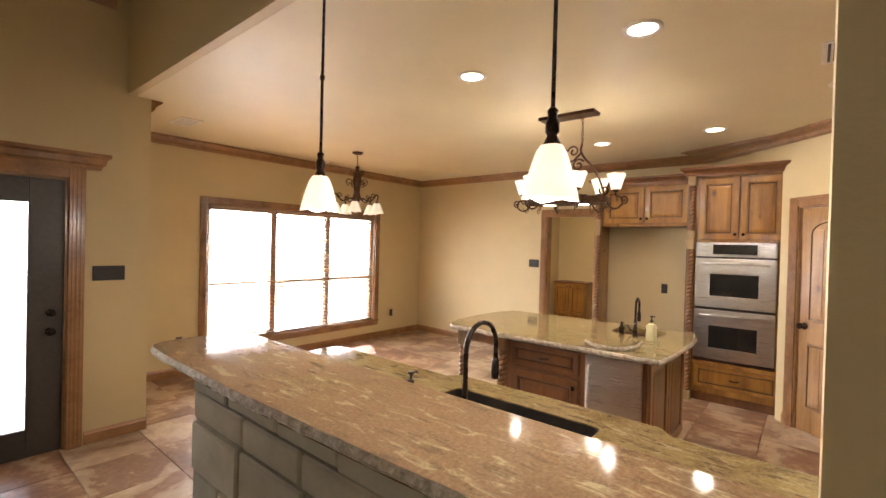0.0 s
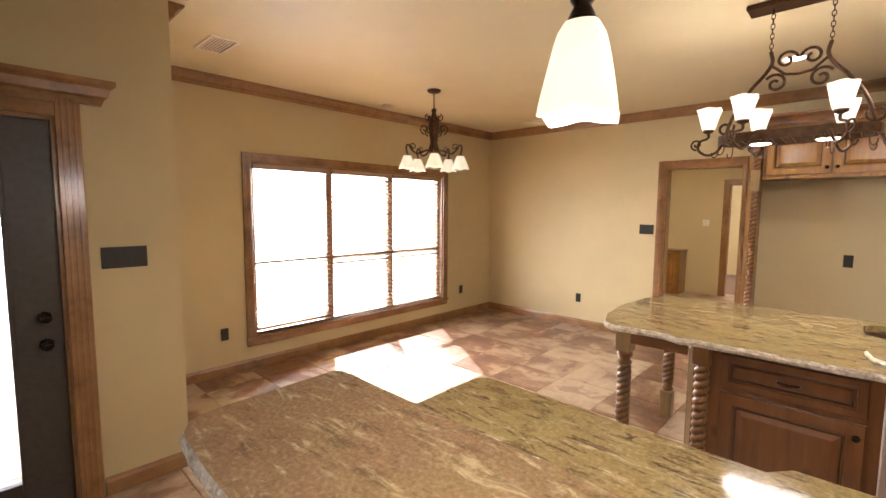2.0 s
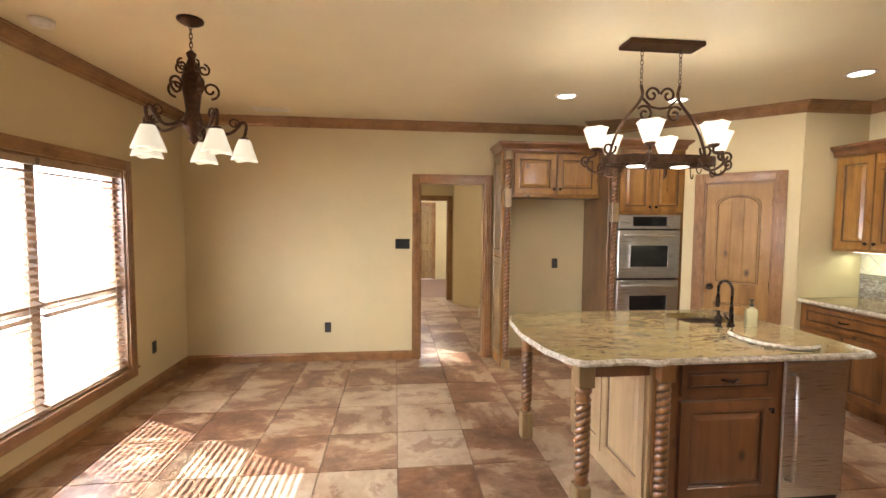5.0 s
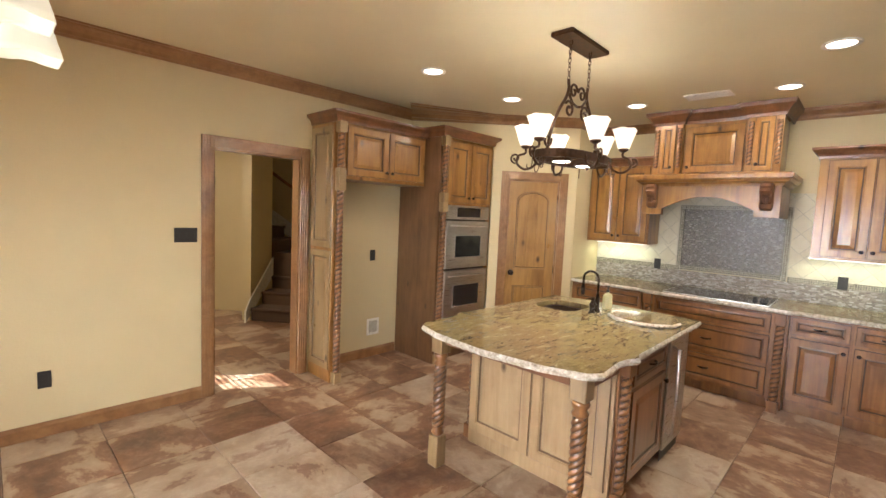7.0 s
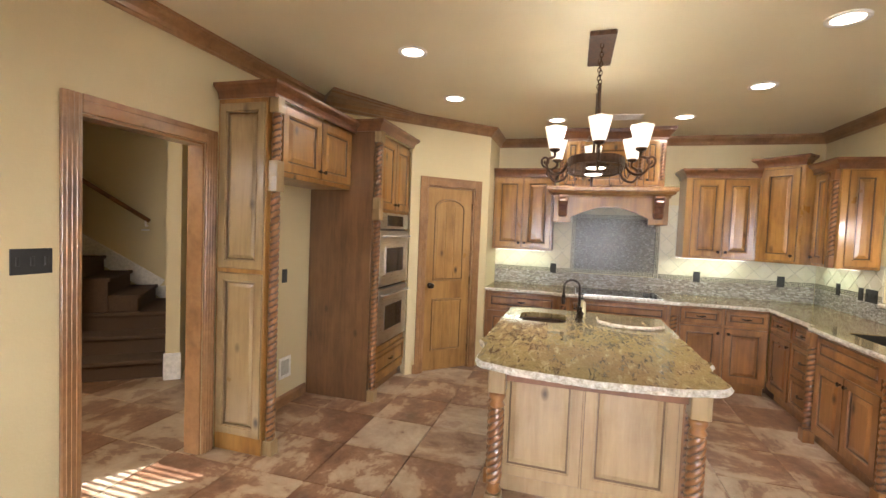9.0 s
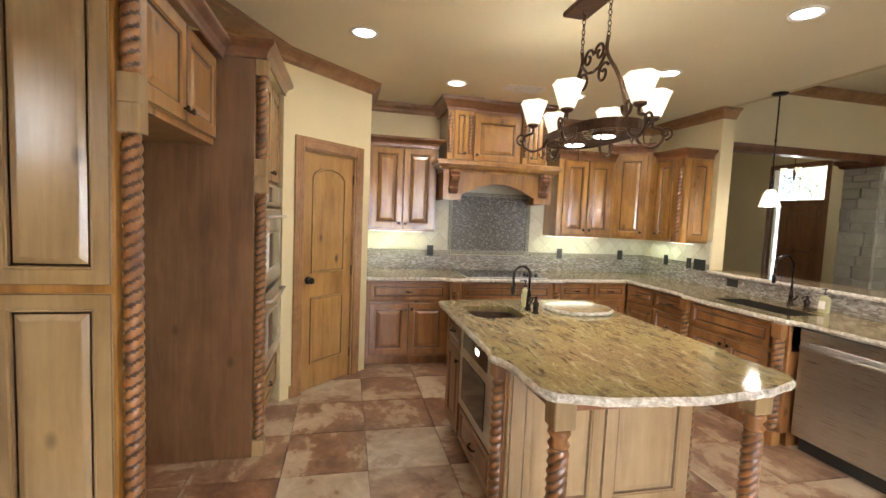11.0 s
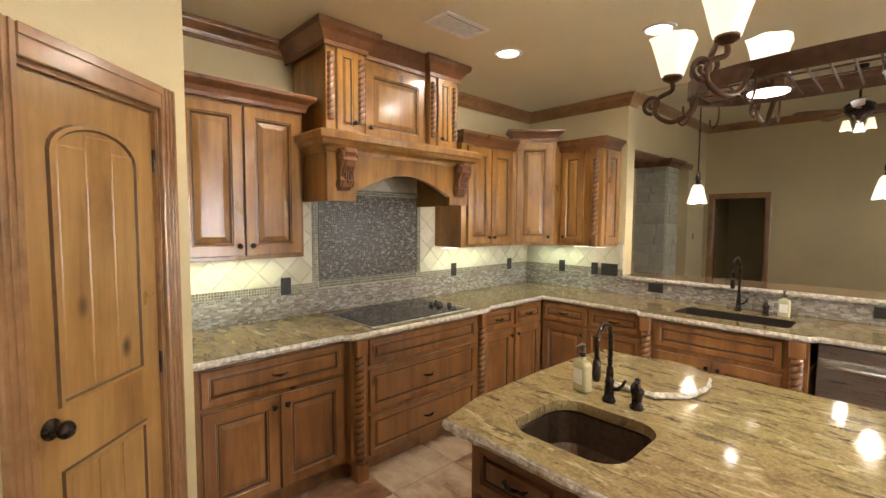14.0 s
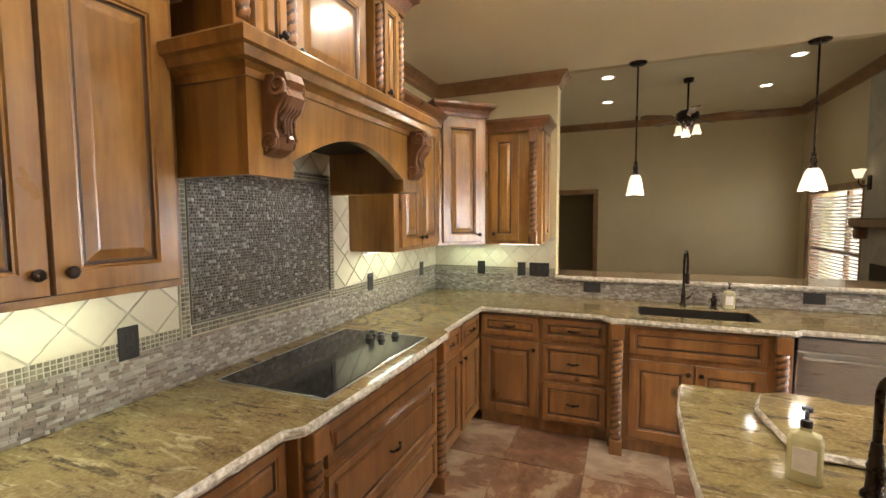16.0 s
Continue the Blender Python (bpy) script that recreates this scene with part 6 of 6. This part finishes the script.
for sx in (-1, 1):
    bm = bmesh.new()
    arch = [(sx * 0.33, 0, RZ + 0.02), (sx * 0.31, 0, RZ + 0.10), (sx * 0.27, 0, RZ + 0.20), (sx * 0.21, 0, RZ + 0.29), (sx * 0.15, 0, RZ + 0.36), (sx * 0.12, 0, RZ + 0.42), (sx * 0.13, 0, RZ + 0.48)]
    tube(bm, eased(arch), 0.010, 8)
    for cx, cz, r, a0, tn in ((0.10, RZ + 0.30, 0.055, 0.6, 1.3), (0.33, RZ + 0.08, 0.045, 2.8, 1.2), (0.055, RZ + 0.42, 0.05, 3.0, -1.2)):
        tube(bm, [(sx * x, 0, z) for x, z in spiral(cx, cz, r, 0.012, a0, tn)], 0.008, 7)
    tube(bm, [(sx * 0.12, 0, RZ + 0.40), (sx * 0.06, 0, RZ + 0.345), (0, 0, RZ + 0.335)], 0.008, 7)
    part("scroll_arm", bm, IRON, ic, "", True)
for k, (x, y) in enumerate(((-0.42, 0.0), (-0.20, -0.24), (0.20, -0.24), (0.42, 0.0), (0.20, 0.24), (-0.20, 0.24))):
    d = Vector((x, y)).normalized()
    bx, by = (x * 0.80, y * 0.68)
    bm = bmesh.new()
    pts = [(bx, by, RZ), (bx + d.x * 0.03, by + d.y * 0.03, RZ - 0.055), (x, y, RZ - 0.075), (x + d.x * 0.05, y + d.y * 0.05, RZ - 0.04), (x + d.x * 0.045, y + d.y * 0.045, RZ + 0.01), (x, y, RZ + 0.03), (x, y, RZ + 0.065)]
    tube(bm, eased(pts), 0.008, 8)
    tube(bm, [(x + d.x * u, y + d.y * u, z) for u, z in spiral(0.062, RZ - 0.005, 0.034, 0.008, -1.6, 1.3, 20)], 0.0065, 7)
    lathe(bm, [(0.01, 0.055), (0.03, 0.066), (0.032, 0.078), (0.008, 0.08)], 12, (x, y, RZ))
    arm = part("lamp_arm", bm, IRON, ic, "", True)
    bm = bmesh.new()
    shade(bm, x, y, RZ + 0.078, 0.034, 0.066, 0.125, up=True, power=0.9)
    part("shade", bm, SHADE, arm, "glowing square glass shade", True)
for x in (-0.15, 0.15):
    bm = bmesh.new()
    lathe(bm, [(0.03, RZ + 0.05), (0.045, RZ + 0.03), (0.062, RZ - 0.01), (0.062, RZ - 0.03)], 16, (x, 0, 0))
    dl = part("downlight", bm, IRON, ic)
    bm = bmesh.new()
    lathe(bm, [(0.056, -0.026), (0.05, -0.034), (0.002, -0.036)], 16, (x, 0, RZ))
    part("bulb", bm, BULB, dl)
for i in range(0, 40, 4):
    x, y = oval[i]
    bm = bmesh.new()
    tube(bm, eased([(x, y, RZ - 0.02), (x, y, RZ - 0.06), (x * 1.03, y * 1.05, RZ - 0.085), (x * 1.07, y * 1.1, RZ - 0.09), (x * 1.1, y * 1.14, RZ - 0.075), (x * 1.1, y * 1.15, RZ - 0.06)], 3), 0.0035, 6)
    part("pot_hook", bm, IRON, ic)
for x in (-0.42, 0.42):
    lamp("chandelier_bulb", "POINT", IC @ pose(x, 0, RZ + 0.26), 7.0, WARM, radius=0.04)
lamp("chandelier_down", "AREA", look((-1.70, 3.575, RZ - 0.05), (-1.70, 3.575, 0)), 15.0, WARM, shape="RECTANGLE", size=0.4, size_y=0.1)

# dining chandelier
dc = thing("dining_chandelier", pose(-4.53, 3.59, 0), "bronzed iron five-light chandelier with frosted shades", "chandelier")
bm = bmesh.new()
lathe(bm, [(0.07, ZC), (0.07, ZC - 0.012), (0.05, ZC - 0.026), (0.01, ZC - 0.034)], 20)
part("canopy", bm, IRON, dc, "", True)
bm = bmesh.new()
chain(bm, 0, 0, 2.56, ZC - 0.03)
part("chain", bm, IRON, dc)
bm = bmesh.new()
lathe(bm, [(0.008, 2.57), (0.028, 2.55), (0.018, 2.52), (0.036, 2.47), (0.052, 2.42), (0.056, 2.37), (0.044, 2.30), (0.036, 2.23), (0.058, 2.16), (0.04, 2.12), (0.02, 2.09), (0.03, 2.07), (0.004, 2.04)], 16)
part("stem", bm, IRON, dc, "", True)
for k in range(5):
    a = 2 * math.pi * k / 5 + 0.5
    ca, sa = math.cos(a), math.sin(a)
    bm = bmesh.new()
    prof = [(0.03, 2.14), (0.09, 2.155), (0.15, 2.13), (0.21, 2.12), (0.26, 2.15), (0.29, 2.19), (0.315, 2.20), (0.33, 2.18), (0.325, 2.14), (0.315, 2.11)]
    tube(bm, eased([(r * 0.86 * ca, r * 0.86 * sa, z) for r, z in prof]), 0.0095, 8)
    tube(bm, [(r * ca, r * sa, z) for r, z in spiral(0.215, 2.185, 0.035, 0.01, -0.6, 1.2)], 0.006, 6)
    tube(bm, [(r * ca, r * sa, z) for r, z in spiral(0.095, 2.36, 0.05, 0.012, -1.5, 1.25)], 0.007, 6)
    tube(bm, [(r * ca, r * sa, z) for r, z in spiral(0.06, 2.47, 0.035, 0.01, 1.5, -1.2)], 0.006, 6)
    lathe(bm, [(0.01, 0.01), (0.026, 0.0), (0.03, -0.012), (0.006, -0.014)], 12, (0.272 * ca, 0.272 * sa, 2.105))
    arm = part("lamp_arm", bm, IRON, dc, "", True)
    bm = bmesh.new()
    shade(bm, 0.272 * ca, 0.272 * sa, 2.095, 0.034, 0.07, 0.125, power=0.85)
    part("shade", bm, FROST, arm, "frosted glass shade", True)


def register(name, m, w, h, label):
    ob = thing(name, m, label, "vent")
    bm = bmesh.new()
    for a in ((-w / 2, w / 2, -h / 2, -h / 2 + 0.025), (-w / 2, w / 2, h / 2 - 0.025, h / 2), (-w / 2, -w / 2 + 0.025, -h / 2 + 0.025, h / 2 - 0.025), (w / 2 - 0.025, w / 2, -h / 2 + 0.025, h / 2 - 0.025)):
        box(bm, *a, -0.008, 0.0, 0.002)
    part("frame", bm, WHITE, ob)
    one_box("backing", (-w / 2 + 0.025, w / 2 - 0.025, -h / 2 + 0.025, h / 2 - 0.025, -0.002, 0), BLACK, ob, 0)
    n = int((h - 0.05) / 0.02)
    for k in range(n):
        y = -h / 2 + 0.03 + k * 0.02
        one_box("slat", (-w / 2 + 0.025, w / 2 - 0.025, y, y + 0.012, -0.007, -0.003), WHITE, ob, 0)
    return ob


register("ceiling_vent", pose(-4.82, 1.68, ZC, 0, 0, 0), 0.36, 0.2, "white louvred ceiling vent in the dining nook")
register("ceiling_vent", pose(-4.63, 5.62, ZC, 0, 0, 0), 0.36, 0.16, "white louvred ceiling vent near the doorway wall")
register("ceiling_vent", pose(0.05, 3.27, ZC, 0, 0, 90), 0.36, 0.2, "white louvred ceiling vent over the range")
sm = thing("smoke_detector", pose(-5.38, 3.7, ZC), "small round white smoke detector", "smoke detector")
bm = bmesh.new()
lathe(bm, [(0.06, 0), (0.06, -0.02), (0.05, -0.034), (0.03, -0.038), (0.002, -0.038)], 18)
part("case", bm, WHITE, sm, "", True)

# ---- switches and outlets ----


def plate(name, m, w, h, label, kind="outlet", gangs=1):
    """A dark cover plate on a wall; face towards -y."""
    ob = thing(name, m, label, kind)
    one_box("plate", (-w / 2, w / 2, -0.006, 0, -h / 2, h / 2), BLACK, ob, 0.003)
    for g in range(gangs):
        c = -w / 2 + w * (g + 0.5) / gangs
        bm = bmesh.new()
        if kind == "switch":
            box(bm, c - 0.008, c + 0.008, -0.011, -0.006, -0.02, 0.02, 0.002)
        else:
            for s in (-0.02, 0.02):
                box(bm, c - 0.014, c + 0.014, -0.009, -0.006, s - 0.013, s + 0.013, 0.003)
        part("rocker" if kind == "switch" else "socket", bm, BLACK, ob)
    return ob


plate("light_switch", pose(-3.29, YN, 1.35), 0.165, 0.115, "dark three-gang switch plate", "switch", 3)
plate("light_switch", pose(XD, 0.965, 1.31, 0, 0, 90), 0.21, 0.115, "dark four-gang switch plate by the patio door", "switch", 4)
plate("outlet", pose(-4.14, YN, 0.39), 0.07, 0.115, "dark plastic wall outlet plate")
plate("outlet", pose(XW, 1.96, 0.39, 0, 0, 90), 0.07, 0.115, "dark wall outlet beside the window")
plate("outlet", pose(XW, 5.32, 0.39, 0, 0, 90), 0.07, 0.115, "dark wall outlet beside the window")
plate("outlet", pose(-1.47, YN, 1.12), 0.07, 0.115, "dark outlet inside the refrigerator alcove")
wb = thing("water_box", pose(-1.44, YN, 0.33), "white recessed water supply box", "supply box")
bm = bmesh.new()
for a in ((-0.08, 0.08, -0.09, -0.065), (-0.08, 0.08, 0.065, 0.09), (-0.08, -0.055, -0.065, 0.065), (0.055, 0.08, -0.065, 0.065)):
    box(bm, a[0], a[1], -0.01, 0, a[2], a[3], 0.002)
part("frame", bm, WHITE, wb)
one_box("recess", (-0.055, 0.055, -0.004, 0, -0.065, 0.065), MORTAR, wb, 0)
for y in (3.90, 2.29, 1.46):
    plate("outlet", pose(XE - 0.012, y, 1.135, 0, 0, -90), 0.072, 0.118, "dark outlet in the backsplash")
for x, w in ((0.61, 0.07), (0.25, 0.07), (0.10, 0.165)):
    plate("outlet" if w < 0.1 else "light_switch", pose(x, YS + 0.012, 1.13, 0, 0, 180), w, 0.115, "dark outlet in the backsplash" if w < 0.1 else "dark three-gang switch plate in the backsplash", "outlet" if w < 0.1 else "switch", 1 if w < 0.1 else 3)
for x in (-0.33, -1.78):
    plate("outlet", pose(x, YS + 0.012, 1.0, 0, 90, 180), 0.075, 0.125, "dark sideways outlet in the bar backsplash")
plate("light_switch", pose(1.1, -4.4, 1.3, 0, 0, -90), 0.07, 0.115, "dark switch plate in the living room", "switch")
sw = plate("light_switch", pose(-3.55, 9.88, 1.35), 0.115, 0.115, "white two-gang switch in the hall", "switch", 2)
for o in sw.children:
    o.data.materials[0] = WHITE

# ---- living room things ----
fan = thing("ceiling_fan", pose(-1.35, -2.3, 0), "dark ceiling fan with lit glass shades", "ceiling fan")
bm = bmesh.new()
lathe(bm, [(0.07, ZL), (0.06, ZL - 0.05), (0.014, ZL - 0.06), (0.014, ZL - 0.42), (0.10, ZL - 0.44), (0.15, ZL - 0.48), (0.15, ZL - 0.56), (0.08, ZL - 0.62), (0.06, ZL - 0.66), (0.02, ZL - 0.70)], 20)
part("motor", bm, BRONZE, fan, "", True)
for k in range(5):
    a = 72 * k + 20
    bm = bmesh.new()
    box(bm, 0.14, 0.24, -0.02, 0.02, ZL - 0.545, ZL - 0.535)
    quadstrip(bm, [[(x, y, ZL - 0.53 + y * 0.2 + d) for x, y in ((0.22, -0.05), (0.62, -0.07), (0.66, 0.0), (0.62, 0.07), (0.22, 0.05))] for d in (-0.004, 0.004)])
    bl = part("blade", bm, ALDER_DARK, fan)
    bl.matrix_basis = pose(0, 0, 0, 0, 0, a)
for k in range(3):
    a = radians(120 * k + 30)
    bm = bmesh.new()
    shade(bm, 0.13 * math.cos(a), 0.13 * math.sin(a), ZL - 0.66, 0.03, 0.06, 0.12)
    part("shade", bm, SHADE, fan, "glowing glass shade", True)
lamp("fan_bulb", "POINT", pose(-1.35, -2.3, ZL - 0.85), 9.0, WARM, radius=0.05)
sc = thing("entry_chandelier", pose(3.1, -3.6, 0), "small lit chandelier in the entry", "chandelier")
bm = bmesh.new()
lathe(bm, [(0.06, ZL), (0.05, ZL - 0.03), (0.006, ZL - 0.04), (0.006, 2.75), (0.03, 2.7), (0.02, 2.55), (0.004, 2.5)], 14)
for k in range(5):
    a = 2 * math.pi * k / 5
    tube(bm, [(r * math.cos(a), r * math.sin(a), z) for r, z in ((0.02, 2.58), (0.1, 2.54), (0.18, 2.57), (0.2, 2.63))], 0.007, 6)
part("frame", bm, IRON, sc)
for k in range(5):
    a = 2 * math.pi * k / 5
    bm = bmesh.new()
    shade(bm, 0.2 * math.cos(a), 0.2 * math.sin(a), 2.63, 0.025, 0.05, 0.1, up=True)
    part("shade", bm, SHADE, sc, "glowing glass shade", True)
lamp("entry_bulb", "POINT", pose(3.1, -3.6, 2.4), 26.0, WARM, radius=0.06)
fp = thing("fireplace", pose(XJ, -1.67, 0, 0, 0, 90), "stone fireplace with a dark wooden mantel", "fireplace")
one_box("breast", (-0.73, 0.73, -0.12, -0.002, 0, 3.3), STONE, fp, 0.01)
one_box("mantel", (-0.75, 0.75, -0.26, -0.12, 1.42, 1.54), ALDER_DARK, fp, 0.02)
one_box("firebox", (-0.45, 0.45, -0.135, -0.12, 0.25, 0.98), BLACK, fp, 0)
for x in (-0.62, 0.62):
    bm = bmesh.new()
    box(bm, x - 0.06, x + 0.06, -0.24, -0.12, 1.28, 1.42, 0.02)
    part("mantel_corbel", bm, ALDER_DARK, fp)
ws = thing("wall_sconce", pose(XJ + 0.12, -2.25, 1.98, 0, 0, 90), "dark wall sconce with a lit glass shade on the fireplace", "wall sconce")
one_box("backplate", (-0.04, 0.04, -0.02, 0, -0.09, 0.09), BRONZE, ws, 0.006)
bm = bmesh.new()
tube(bm, [(0, -0.015, -0.03), (0, -0.08, -0.05), (0, -0.12, 0.0), (0, -0.12, 0.06)], 0.008, 8)
part("arm", bm, BRONZE, ws, "", True)
bm = bmesh.new()
shade(bm, 0, -0.12, 0.06, 0.035, 0.065, 0.11, up=True)
part("shade", bm, SHADE, ws, "glowing glass shade", True)
# added fill for the warm hall, and an unseen can above it
lamp("hall_light", "AREA", look((-3.6, 7.5, ZC - 0.03), (-3.6, 7.5, 0)), 62.0, (1.0, 0.83, 0.60), shape="DISK", size=0.3)
copy_thing(can, pose(-3.6, 7.5, ZC))
# added can and fill stand in for the back room's daylight
copy_thing(can, pose(-2.7, 11.4, ZC))
lamp("back_room_light", "AREA", look((-2.7, 11.4, ZC - 0.03), (-2.7, 11.4, 0)), 100.0, (1, 0.95, 0.88), shape="DISK", size=0.3)

# stone strips nearest the walk, one by one
chip_shapes = {}
for a0, a1, b0, b1, d in chip_cells(4.06, 4.636, 0.916, 1.089, seed=24, **STRIPE):
    w = round((a1 - a0) / 0.006) * 0.006
    if w not in chip_shapes:
        bm = bmesh.new()
        box(bm, -0.004, 0.004, -w / 2, w / 2, -(b1 - b0) / 2, (b1 - b0) / 2, 0.0012)
        ob = part("stone_chip", bm, STRIP, bs)
        chip_shapes[w] = ob.data
    else:
        ob = new("stone_chip", chip_shapes[w])
        ob.parent = bs
    ob.matrix_basis = pose(XE - d + 0.004, (a0 + a1) / 2, (b0 + b1) / 2)
